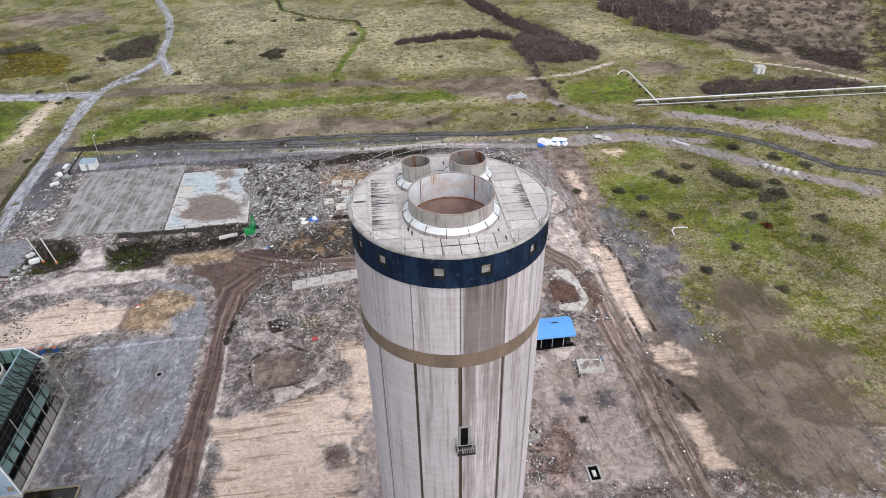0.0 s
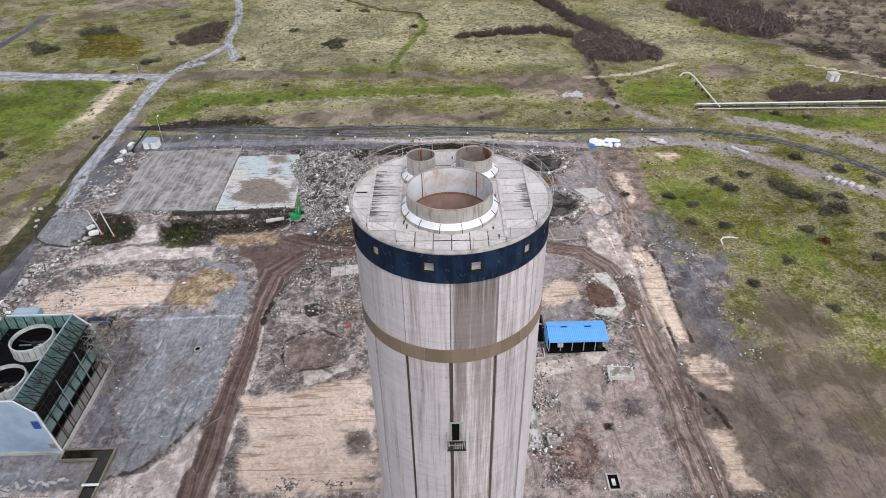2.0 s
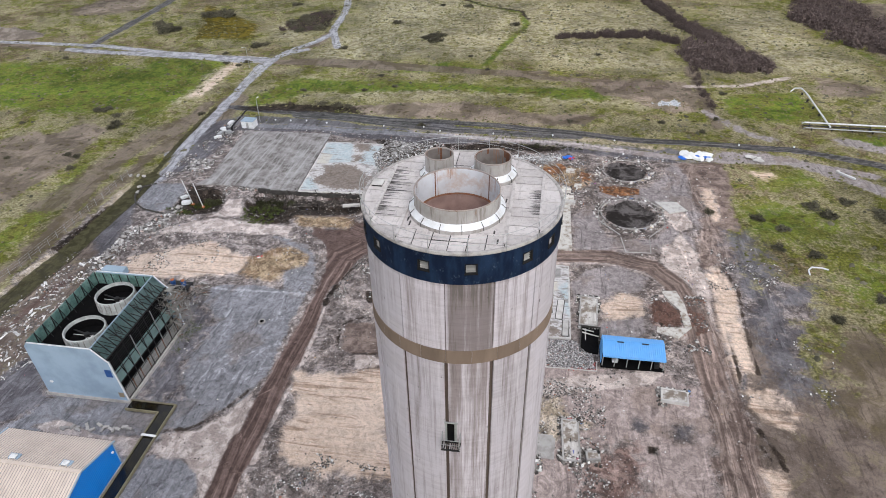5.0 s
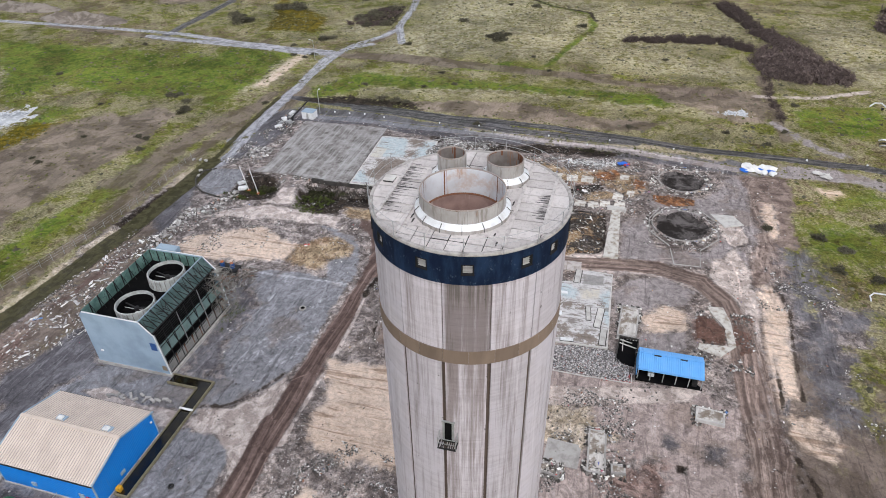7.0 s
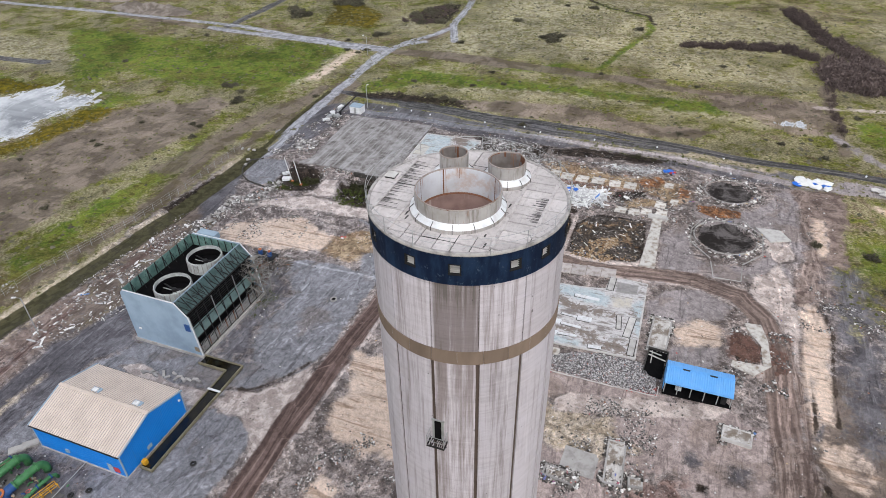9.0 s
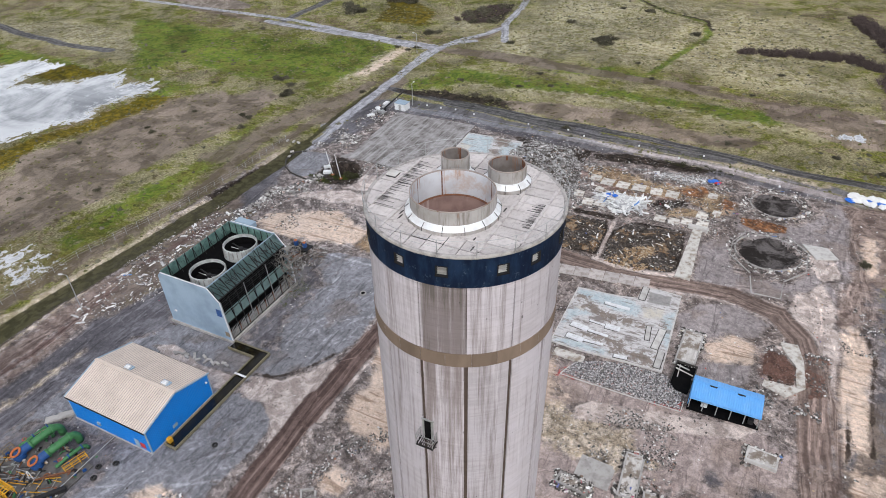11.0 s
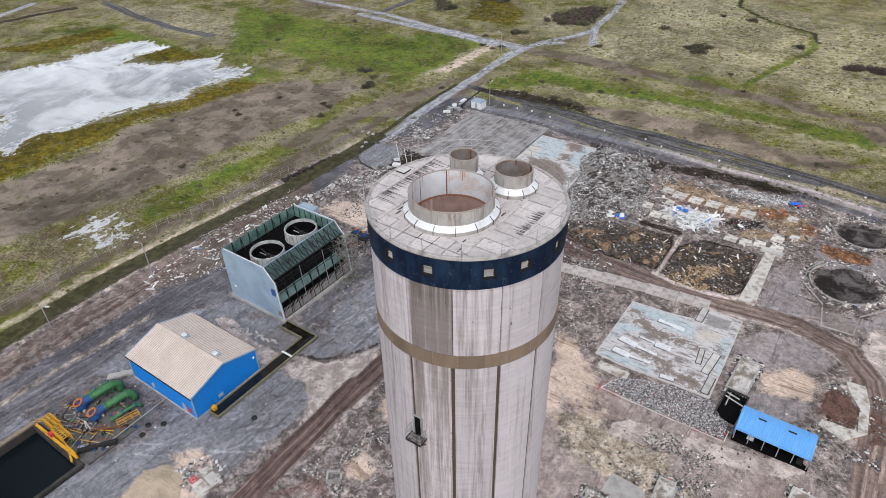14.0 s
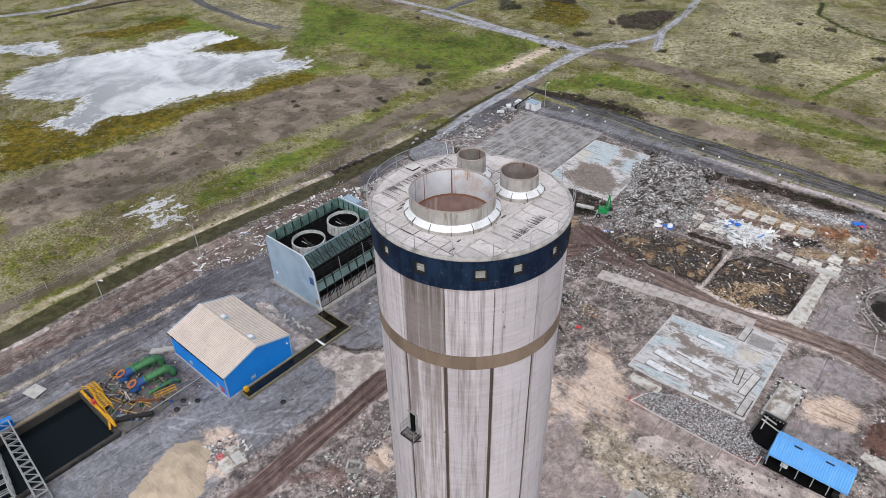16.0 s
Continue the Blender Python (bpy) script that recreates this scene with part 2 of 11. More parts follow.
# tower concrete: cast lifts, dirt runs, damp streaks, blow holes
n = Nodes("tower_concrete", 0.9, 0.0, 0.25)
lifts = n.noise(1.0, 5, 0.65, n.scaled(0.30, 0.30, 3.0))
runs = n.noise(1.0, 6, 0.66, n.scaled(1.5, 1.5, 0.05))
runs2 = n.noise(1.0, 6, 0.74, n.scaled(4.5, 4.5, 0.16))
cloud = n.noise(0.35, 5, 0.6)
boards = n.noise(1.0, 5, 0.7, n.scaled(0.8, 0.8, 9.0))
spots = n.noise(2.6, 6, 0.75)
c = n.mix(n.step(lifts, 0.36, 0.64), (0.585, 0.535, 0.565), (0.515, 0.468, 0.495))
c = n.mix(n.math("MULTIPLY", n.step(cloud, 0.42, 0.62), 0.55), c, (0.60, 0.555, 0.60))
c = n.mix(n.math("MULTIPLY", n.step(boards, 0.52, 0.68), 0.35), c, (0.39, 0.355, 0.365))
c = n.mix(1.0, c, n.ramp(n.attr("tint"), (0.0, 0.86), (1.0, 1.06)), "MULTIPLY")
c = n.mix(n.math("MULTIPLY", n.step(runs, 0.54, 0.70), 0.22), c, (0.36, 0.325, 0.325))
c = n.mix(n.math("MULTIPLY", n.step(runs2, 0.56, 0.72), 0.14), c, (0.28, 0.255, 0.25))
c = n.mix(n.math("MULTIPLY", n.step(runs, 0.42, 0.32), 0.5), c, (0.68, 0.64, 0.66))
zed = n.n.new("ShaderNodeSeparateXYZ")
n.put(n.tc, zed.inputs[0])
pour = n.math("ABSOLUTE", n.math("SUBTRACT", n.math("FRACT", n.math("ADD", n.math("MULTIPLY", zed.outputs[2], 0.62), n.math("MULTIPLY", n.math("SUBTRACT", spots, 0.5), 0.08))), 0.5))
c = n.mix(n.math("MULTIPLY", n.step(pour, 0.03, 0.0), 0.22), c, (0.30, 0.275, 0.27))
c = n.mix(n.math("MULTIPLY", n.step(spots, 0.60, 0.72), 0.4), c, (0.27, 0.245, 0.24))
for vec, size, show in ((n.scaled(1.5, 1.5, 0.9), 0.085, 0.42), (n.scaled(0.8, 0.8, 0.42, None, 40), 0.075, 0.55)):
    near_, who = n.cells(1.0, vec), n.cells(1.0, vec, "Color")
    hole = n.math("MULTIPLY", n.step(near_, size, size * 0.5), n.step(who, show, show + 0.05))
    c = n.mix(n.math("MULTIPLY", hole, 0.75), c, (0.10, 0.09, 0.088))
wet = n.attr("wet")
wetn = n.math("ADD", wet, n.math("ADD", n.math("MULTIPLY", n.math("SUBTRACT", runs2, 0.5), 2.6), n.math("MULTIPLY", n.math("SUBTRACT", runs, 0.5), 1.6)))
c = n.mix(n.math("MULTIPLY", n.step(wetn, 0.05, 1.0), 0.92), c, n.mix(1.0, c, (0.43, 0.385, 0.355), "MULTIPLY"))
soak = n.math("ADD", n.math("MULTIPLY", n.math("MULTIPLY", wet, n.math("ADD", 0.75, n.math("MULTIPLY", n.step(zed.outputs[2], 57.0, 60.6), 0.55))), 0.6), n.math("MULTIPLY", n.math("SUBTRACT", runs2, 0.5), 2.4))
c = n.mix(n.math("MULTIPLY", n.step(soak, 0.60, 0.98), 0.85), c, (0.13, 0.112, 0.10))
n.bump(n.mix(0.5, lifts, spots), 0.3, 0.04)
M_TOWER = n.done(c)
# navy band with chalky patches
n = Nodes("navy_band_paint", 0.6, 0.0, 0.3)
c = n.mix(n.step(n.noise(1.0, 5, 0.6, n.scaled(1.2, 1.2, 0.35)), 0.4, 0.7), (0.009, 0.022, 0.062), (0.028, 0.062, 0.14))
c = n.mix(n.step(n.noise(3.0, 6, 0.7, n.scaled(1, 1, 0.7)), 0.58, 0.70), c, (0.11, 0.155, 0.23))
M_NAVY = n.done(c)
# buff band
n = Nodes("buff_band_paint", 0.85, 0.0, 0.2)
c = n.mix(n.step(n.noise(1.0, 4, 0.6, n.scaled(0.8, 0.8, 0.2)), 0.35, 0.7), (0.235, 0.172, 0.132), (0.185, 0.135, 0.102))
c = n.mix(1.0, c, n.ramp(n.random(), (0.0, 0.82), (1.0, 1.08)), "MULTIPLY")
M_BUFF = n.done(c)
M_GROOVE = worn("groove_mastic", (0.095, 0.068, 0.055), (0.055, 0.042, 0.037), rough=0.95, scale=2)
# roof deck panels of the tower: weathered, with soot blown along the joints
n = Nodes("deck_panel_concrete", 0.85, 0.0, 0.25)
c = n.mix(n.step(n.noise(0.8, 5), 0.35, 0.7), (0.63, 0.585, 0.57), (0.53, 0.485, 0.47))
c = n.mix(n.math("MULTIPLY", n.step(n.noise(3.0, 6, 0.75), 0.48, 0.66), 0.5), c, (0.34, 0.31, 0.295))
c = n.mix(n.math("MULTIPLY", n.step(n.noise(1.0, 6, 0.7, n.scaled(3.5, 0.5, 1)), 0.54, 0.66), 0.45), c, (0.30, 0.275, 0.26))
c = n.mix(1.0, c, n.ramp(n.random(), (0.0, 0.86), (1.0, 1.06)), "MULTIPLY")
spot = n.n.new("ShaderNodeSeparateXYZ")
n.put(n.tc, spot.inputs[0])
dx, dy = spot.outputs[0], spot.outputs[1]
streak = n.noise(1.0, 5, 0.72, n.scaled(0.7, 7.0, 1))
west = n.math("MULTIPLY", n.math("MULTIPLY", n.step(dx, -5.5, -5.2), n.step(dx, -3.6, -5.1)), n.math("MULTIPLY", n.step(dy, -3.6, -2.6), n.step(dy, 4.0, 3.2)))
east = n.math("MULTIPLY", n.math("MULTIPLY", n.step(dx, 4.0, 5.1), n.step(dx, 5.45, 5.2)), n.math("MULTIPLY", n.step(dy, -2.6, -1.6), n.step(dy, 1.9, 1.2)))
soot_ = n.math("ADD", n.math("MULTIPLY", n.math("MAXIMUM", west, east), 0.55), n.math("MULTIPLY", n.math("SUBTRACT", streak, 0.5), 2.2))
soot_ = n.math("MULTIPLY", n.step(soot_, 0.34, 0.74), n.math("MAXIMUM", west, east))
c = n.mix(n.math("MULTIPLY", soot_, 0.9), c, (0.055, 0.05, 0.048))
n.bump(n.noise(6, 4), 0.2, 0.02)
M_DECK = n.done(c)
M_DECKRIM = worn("weathered_deck_rim", (0.45, 0.42, 0.40), (0.20, 0.185, 0.175), rough=0.9, scale=1.6, amount=0.9)
M_SOOT = worn("soot_stain", (0.05, 0.045, 0.045), (0.14, 0.13, 0.12), rough=0.9, scale=4)
# flue steel: outside grey sheet, inside chalky with rust runs
n = Nodes("flue_sheet", 0.55, 0.15, 0.4)
c = n.mix(n.step(n.noise(0.9, 5), 0.35, 0.7), (0.46, 0.435, 0.415), (0.35, 0.325, 0.30))
c = n.mix(n.math("MULTIPLY", n.step(n.noise(1.0, 5, 0.65, n.scaled(3, 3, 0.4)), 0.48, 0.66), 0.75), c, (0.20, 0.165, 0.14))
c = n.mix(n.math("MULTIPLY", n.step(n.noise(1.0, 5, 0.7, n.scaled(5, 5, 0.6)), 0.58, 0.70), 0.6), c, (0.30, 0.165, 0.10))
M_FLUE = n.done(c)
n = Nodes("flue_lining", 0.75, 0.0, 0.3)
c = n.mix(n.step(n.noise(0.8, 5), 0.35, 0.7), (0.66, 0.665, 0.69), (0.55, 0.54, 0.55))
c = n.mix(n.math("MULTIPLY", n.step(n.noise(1.0, 6, 0.68, n.scaled(2.2, 2.2, 0.22)), 0.585, 0.66), 0.75), c, (0.40, 0.22, 0.15))
c = n.mix(n.math("MULTIPLY", n.step(n.noise(0.7, 6, 0.7), 0.50, 0.66), 0.6), c, (0.52, 0.36, 0.27))
M_LINING = n.done(c)
# darker lining copy: shade deep in the small flues, in the colour
n = Nodes("shaded_flue_lining", 0.85, 0.0, 0.2)
c = n.mix(n.step(n.noise(1.2, 5), 0.35, 0.7), (0.27, 0.245, 0.228), (0.18, 0.155, 0.14))
c = n.mix(n.math("MULTIPLY", n.step(n.noise(1.0, 6, 0.68, n.scaled(3.0, 3.0, 0.3)), 0.56, 0.66), 0.8), c, (0.27, 0.15, 0.10))
M_LINING_SHADED = n.done(c)
n = Nodes("rusty_liner", 0.9, 0.0, 0.2)
c = n.mix(n.step(n.noise(1.2, 5), 0.35, 0.7), (0.25, 0.165, 0.145), (0.18, 0.115, 0.10))
c = n.mix(n.step(n.noise(1.0, 5, 0.6, n.scaled(2.5, 2.5, 0.3)), 0.55, 0.7), c, (0.33, 0.25, 0.225))
M_LINER = n.done(c)
M_COLLAR = worn("bright_flashing", (0.80, 0.81, 0.82), (0.55, 0.53, 0.51), rough=0.45, metal=0.2, scale=1.2, amount=0.6)

# still water
n = Nodes("dark_dock_water", 0.06, 0.0, 0.14)
n.bump(n.noise(1.5, 4), 0.05, 0.02)
M_DOCKWATER = n.done((0.006, 0.010, 0.012))
n = Nodes("channel_water", 0.12, 0.0, 0.5)
M_CHANNEL = n.done(n.mix(n.step(n.noise(0.8, 4), 0.4, 0.65), (0.006, 0.005, 0.004), (0.02, 0.017, 0.008)))

# shrubs
def leaf_mat(name, a, b):
    n = Nodes(name, 0.9, 0.0, 0.1)
    c = n.mix(n.island(), a, b)
    return n.done(n.mix(1.0, c, n.ramp(n.random(), (0.0, 0.7), (1.0, 1.25)), "MULTIPLY"))


M_THICKET = leaf_mat("bare_twigs", (0.07, 0.052, 0.048), (0.18, 0.14, 0.128))
M_BUSH = leaf_mat("dull_shrub", (0.065, 0.062, 0.042), (0.15, 0.138, 0.095))
M_STEM = worn("dark_twig_bark", (0.07, 0.056, 0.046), (0.04, 0.033, 0.028), rough=0.95, scale=6)
M_REDBUSH = leaf_mat("red_shrub", (0.10, 0.02, 0.02), (0.16, 0.05, 0.035))
M_TUFT = leaf_mat("grass_tuft", (0.10, 0.105, 0.035), (0.26, 0.24, 0.12))
M_REED = leaf_mat("green_growth", (0.03, 0.045, 0.012), (0.11, 0.13, 0.035))
M_DARKBUSH = leaf_mat("dark_bramble", (0.022, 0.025, 0.014), (0.07, 0.07, 0.035))

# ---- ground sheet with its kinds of surface ----
def gz(x, y):
    """The site falls slightly to the west."""
    return 0.0135 * min(max(x, -160.0), 160.0)


def spread(a, b, step):
    return list(np.arange(a, b, step))


gx = [-5200, -2500, -1200, -700, -520] + spread(-440, -112, 3.0) + spread(-112, 64, 0.45) + spread(64, 300, 2.6) + [330, 420, 700, 1200, 2500, 5200]
gy = [-5200, -2500, -900, -300, -120, -50, -20] + spread(-5, 12, 1.5) + spread(12, 190, 0.45) + spread(190, 206, 0.9) + spread(206, 480, 2.2) + [520, 700, 1200, 2500, 5200]
GX, GY = np.meshgrid(np.array(gx, float), np.array(gy, float))
PX, PY = GX.ravel(), GY.ravel()
KINDS = ["straw", "green", "yellow", "bare", "site", "grey", "mud", "dust", "slate", "olive", "tan", "ochre", "reddirt", "brown", "track", "pale", "dark", "orange", "ditch", "water", "mark", "scuff", "lane"]
COVERS = ["mud", "dust", "slate", "olive", "tan", "ochre", "reddirt", "brown", "pale", "dark", "orange"]   # each hides what was laid down before
FIELD = {k: np.full(PX.shape, -4.0) for k in KINDS}
LAT, ALONG, NEAR = np.zeros(PX.shape), np.zeros(PX.shape), np.full(PX.shape, 9.0)
# slow wander that keeps edges from being straight
WX = np.array([noise.noise((x * 0.09, y * 0.09, 3.1)) + 0.5 * noise.noise((x * 0.27, y * 0.27, 8.1)) for x, y in zip(PX, PY)])
WY = np.array([noise.noise((x * 0.09, y * 0.09, 13.7)) + 0.5 * noise.noise((x * 0.27, y * 0.27, 1.9)) for x, y in zip(PX, PY)])


def near_box(pts, pad):
    xs, ys = [p[0] for p in pts], [p[1] for p in pts]
    return np.nonzero((PX > min(xs) - pad) & (PX < max(xs) + pad) & (PY > min(ys) - pad) & (PY < max(ys) + pad))[0]


def seg_dist(x, y, a, b):
    ax, ay, bx, by = *a, *b
    dx, dy = bx - ax, by - ay
    ln = max(math.hypot(dx, dy), 1e-6)
    t = np.clip(((x - ax) * dx + (y - ay) * dy) / ln**2, 0, 1)
    d = np.hypot(x - ax - t * dx, y - ay - t * dy)
    side = ((x - ax) * dy - (y - ay) * dx) / ln
    return d, side, t * ln


def area(kind, soft, pts):
    """A patch of one kind of surface with an uneven edge, soft metres wide."""
    k = near_box(pts, soft * 4 + 4)
    amp = min(soft * 0.9, 2.2)
    x, y = PX[k] + WX[k] * amp, PY[k] + WY[k] * amp
    inside, d = np.zeros(len(k), bool), np.full(len(k), 1e9)
    for a, b in zip(pts, pts[1:] + pts[:1]):
        d = np.minimum(d, seg_dist(x, y, a, b)[0])
        if a[1] != b[1]:
            cross = ((a[1] > y) != (b[1] > y)) & (x < (b[0] - a[0]) * (y - a[1]) / (b[1] - a[1]) + a[0])
            inside ^= cross
    v = np.clip(np.where(inside, d, -d) / soft, -4, 4)
    FIELD[kind][k] = np.maximum(FIELD[kind][k], v)
    cover(kind, k, v)


def cover(kind, k, v):
    if kind in COVERS or kind == "site":
        for other in COVERS:
            if other != kind:
                FIELD[other][k] = np.minimum(FIELD[other][k], -v)


def strip(kind, soft, width, pts):
    """A track of that width along a line."""
    k = near_box(pts, width + soft * 4 + 4)
    amp = min(soft * 0.7, 1.2)
    x, y = PX[k] + WX[k] * amp, PY[k] + WY[k] * amp
    run = 0.0
    for a, b in zip(pts, pts[1:]):
        d, side, t = seg_dist(x, y, a, b)
        v = np.clip((width / 2 - d) / soft, -4, 4)
        FIELD[kind][k] = np.maximum(FIELD[kind][k], v)
        cover(kind, k, v)
        nearer = d / width < NEAR[k]
        LAT[k] = np.where(nearer, side, LAT[k])
        ALONG[k] = np.where(nearer, run + t, ALONG[k])
        NEAR[k] = np.where(nearer, d / width, NEAR[k])
        run += math.hypot(b[0] - a[0], b[1] - a[1])


area("bare", 2.5, [(-169.8, 59.4), (-169.2, 77.9), (-165.4, 94.9), (-173.6, 105.9), (-168.1, 122.6), (-167.3, 136.6), (-165.3, 156.2), (-155.8, 170.9), (-138.2, 176.2), (-130.6, 163.9), (-130.8, 147.4), (-130.4, 127.0), (-133.2, 109.0), (-128.7, 95.6), (-131.3, 80.6), (-135.6, 61.4), (-138.9, 48.0), (-139.1, 34.7), (-170.7, 45.8)])
area("bare", 2.0, [(-55.7, 202.1), (-31.8, 205.9), (-16.7, 208.0), (6.2, 200.5), (28.7, 200.2), (22.3, 191.8), (-15.8, 191.7), (-50.6, 195.2)])
area("bare", 2.0, [(25.9, 230.8), (43.3, 234.6), (59.9, 232.4), (63.2, 219.2), (60.2, 206.2), (50.1, 204.0), (40.2, 213.9), (28.7, 218.0)])
area("bare", 3.0, [(104.5, 239.8), (124.2, 232.8), (117.7, 223.1), (102.1, 221.7)])
area("straw", 6.0, [(83.8, 335.5), (115.4, 328.4), (114.4, 287.7), (124.2, 260.2), (127.8, 240.9), (94.6, 243.8), (84.8, 293.9)])
area("bare", 3.0, [(201.6, 312.5), (222.3, 307.3), (206.8, 287.4), (193.1, 287.7)])
area("bare", 4.0, [(138.2, 347.3), (257.2, 319.7), (178.1, 206.1), (154.8, 227.0), (143.2, 248.8), (132.1, 279.5)])
area("dark", 3.0, [(147.8, 263.5), (166.6, 247.9), (163.4, 234.1), (150.1, 243.8)])
area("dark", 3.0, [(173.1, 246.7), (193.6, 228.3), (180.6, 209.7), (165.9, 226.9)])
area("dark", 2.5, [(150.5, 208.2), (174.6, 201.0), (172.2, 197.6), (145.2, 199.2)])
area("bare", 2.5, [(-183.3, 373.4), (-139.5, 380.1), (-126.2, 354.2), (-145.3, 345.2), (-176.1, 355.5)])
strip("mud", 1.6, 3.5, [(62.2, 206.5), (69.6, 191.4), (77.5, 186.8)])
strip("mud", 2.0, 6.0, [(97.9, 186.6), (112.8, 178.6), (123.4, 171.3), (131.4, 163.8), (142.6, 155.1)])
area("straw", 10.0, [(-93.2, 387.1), (2.8, 350.8), (71.7, 322.5), (63.9, 285.3), (11.6, 257.6), (-11.1, 248.8), (-65.8, 253.9), (-81.9, 301.3)])
area("straw", 7.0, [(-1.2, 300.3), (58.2, 258.3), (58.2, 237.4), (-2.3, 250.3)])
area("straw", 7.0, [(-122.2, 298.0), (-97.8, 296.7), (-92.3, 266.0), (-114.5, 274.2)])
area("straw", 6.0, [(-83.9, 226.0), (-50.7, 224.6), (-2.8, 225.9), (48.5, 212.6), (43.1, 205.8), (-30.0, 212.8), (-68.6, 217.9)])
area("straw", 6.0, [(-89.0, 248.8), (-70.7, 327.8), (-10.8, 337.5), (1.2, 278.9), (-43.1, 253.7), (-72.0, 244.2)])
area("straw", 6.0, [(-86.7, 206.9), (-41.5, 223.7), (11.7, 227.2), (15.0, 211.0), (-26.3, 208.7), (-74.5, 205.7)])
area("straw", 7.0, [(-330.2, 189.4), (-289.8, 216.8), (-194.5, 207.3), (-198.4, 184.0), (-263.5, 181.4)])
area("green", 3.0, [(-262.2, 232.3), (-215.5, 232.1), (-159.9, 234.2), (-119.9, 223.8), (-119.2, 196.5), (-149.2, 185.1), (-191.5, 191.3), (-199.6, 169.8)])
area("green", 2.5, [(-301.8, 154.7), (-284.9, 172.7), (-242.3, 173.4), (-217.0, 170.7), (-193.2, 173.5), (-166.1, 171.4), (-167.7, 158.3), (-174.5, 142.0), (-178.0, 166.9), (-201.2, 167.8), (-224.6, 155.5), (-262.4, 159.2)])
area("green", 2.5, [(-156.7, 244.0), (-137.2, 243.3), (-119.7, 242.3), (-117.5, 207.8), (-119.8, 192.7), (-120.6, 173.7)])
area("green", 2.0, [(-95.8, 205.3), (-81.0, 226.1), (-34.1, 225.8), (35.4, 222.7), (30.1, 212.5), (-17.2, 217.2), (-73.2, 212.2), (-88.7, 195.6)])
area("green", 2.0, [(-51.8, 233.7), (-5.7, 239.8), (-28.0, 249.1), (-36.2, 243.8)])
area("straw", 5.0, [(68.7, 242.7), (100.5, 274.8), (100.6, 311.0), (115.2, 289.7), (118.6, 264.2), (87.7, 240.1)])
area("green", 2.0, [(67.2, 218.7), (94.2, 226.7), (100.1, 203.9), (84.8, 198.3), (70.8, 202.4)])
area("green", 2.0, [(96.5, 194.5), (149.4, 183.7), (143.2, 173.7), (100.9, 182.7)])
area("yellow", 2.5, [(-221.5, 63.7), (-200.6, 79.5), (-187.1, 98.8), (-177.5, 129.0), (-177.5, 155.0), (-158.2, 161.4), (-167.3, 136.6), (-175.8, 107.3), (-172.9, 89.2), (-172.0, 66.9), (-178.2, 48.4)])
area("yellow", 2.0, [(-278.6, 131.7), (-268.7, 166.0), (-284.9, 172.7), (-292.0, 138.2), (-301.0, 121.0)])
area("yellow", 2.0, [(-242.2, 152.7), (-232.5, 169.7), (-204.3, 170.2), (-221.2, 153.3)])
area("yellow", 2.5, [(-170.9, 330.2), (-128.4, 295.5), (-120.5, 272.0), (-146.0, 270.7)])
area("dark", 2.0, [(-115.8, 300.6), (-103.5, 319.3), (-95.2, 322.0), (-90.8, 287.2), (-107.1, 287.0)])
area("dark", 2.0, [(-68.6, 201.6), (-52.5, 200.7), (-49.7, 194.6), (-65.6, 195.9)])
strip("lane", 0.7, 3.5, [(-100.1, 160.7), (-98.5, 171.3), (-100.5, 191.2), (-100.4, 207.7), (-103.0, 237.8), (-99.0, 251.5), (-90.5, 259.1)])
strip("lane", 0.7, 4.0, [(-137.1, 249.2), (-120.5, 248.2), (-103.7, 246.5)])
strip("lane", 0.7, 3.7, [(-78.5, 263.1), (-87.1, 286.4), (-91.1, 321.0), (-98.0, 352.8), (-112.7, 392.0)])
strip("grey", 1.5, 4.0, [(-90.5, 259.1), (-88.0, 275.5), (-87.1, 286.4)])
strip("grey", 1.2, 10.0, [(-102.1, 165.6), (-97.2, 176.1), (-98.8, 203.1)])
strip("grey", 1.2, 4.5, [(-103.1, 244.6), (-63.7, 242.4), (-2.6, 235.7), (51.4, 226.3)])
strip("grey", 1.2, 4.5, [(-94.4, 244.8), (-73.5, 247.2), (-38.8, 242.3), (-9.8, 238.2), (9.4, 238.5)])
strip("track", 1.0, 4.2, [(-71.0, 192.2), (-53.7, 190.8), (-17.4, 184.7), (2.3, 183.7), (20.6, 183.2)])
strip("pale", 1.0, 2.6, [(59.2, 227.8), (76.9, 230.0), (89.9, 236.6), (95.2, 238.9)])
strip("green", 1.2, 3.0, [(118.8, 325.4), (128.1, 275.9), (135.1, 251.9), (142.5, 233.3)])
strip("pale", 0.8, 2.6, [(142.5, 233.3), (153.5, 224.6), (165.2, 215.0), (175.6, 202.5)])
strip("green", 1.0, 3.5, [(-45.8, 375.1), (-41.0, 352.3), (-22.9, 332.6), (-3.5, 321.8), (0.1, 300.0), (-6.5, 276.4), (-13.2, 246.1)])
strip("dark", 1.0, 2.0, [(-45.8, 375.1), (-41.0, 352.3), (-22.9, 332.6), (-3.5, 323.8), (0.3, 309.2)])
strip("mud", 1.8, 5.5, [(61.2, 175.3), (73.4, 175.0), (82.5, 171.0), (92.4, 161.7), (101.6, 153.0), (109.0, 145.7), (116.0, 138.9), (125.7, 130.8)])
strip("grey", 1.5, 4.0, [(62.5, 246.5), (63.4, 215.1), (63.6, 194.3)])
strip("straw", 1.0, 7.0, [(-118.5, 199.4), (-118.5, 230.8)])
strip("grey", 1.5, 5.0, [(-107.4, 107.6), (-113.0, 145.8), (-111.9, 173.1)])
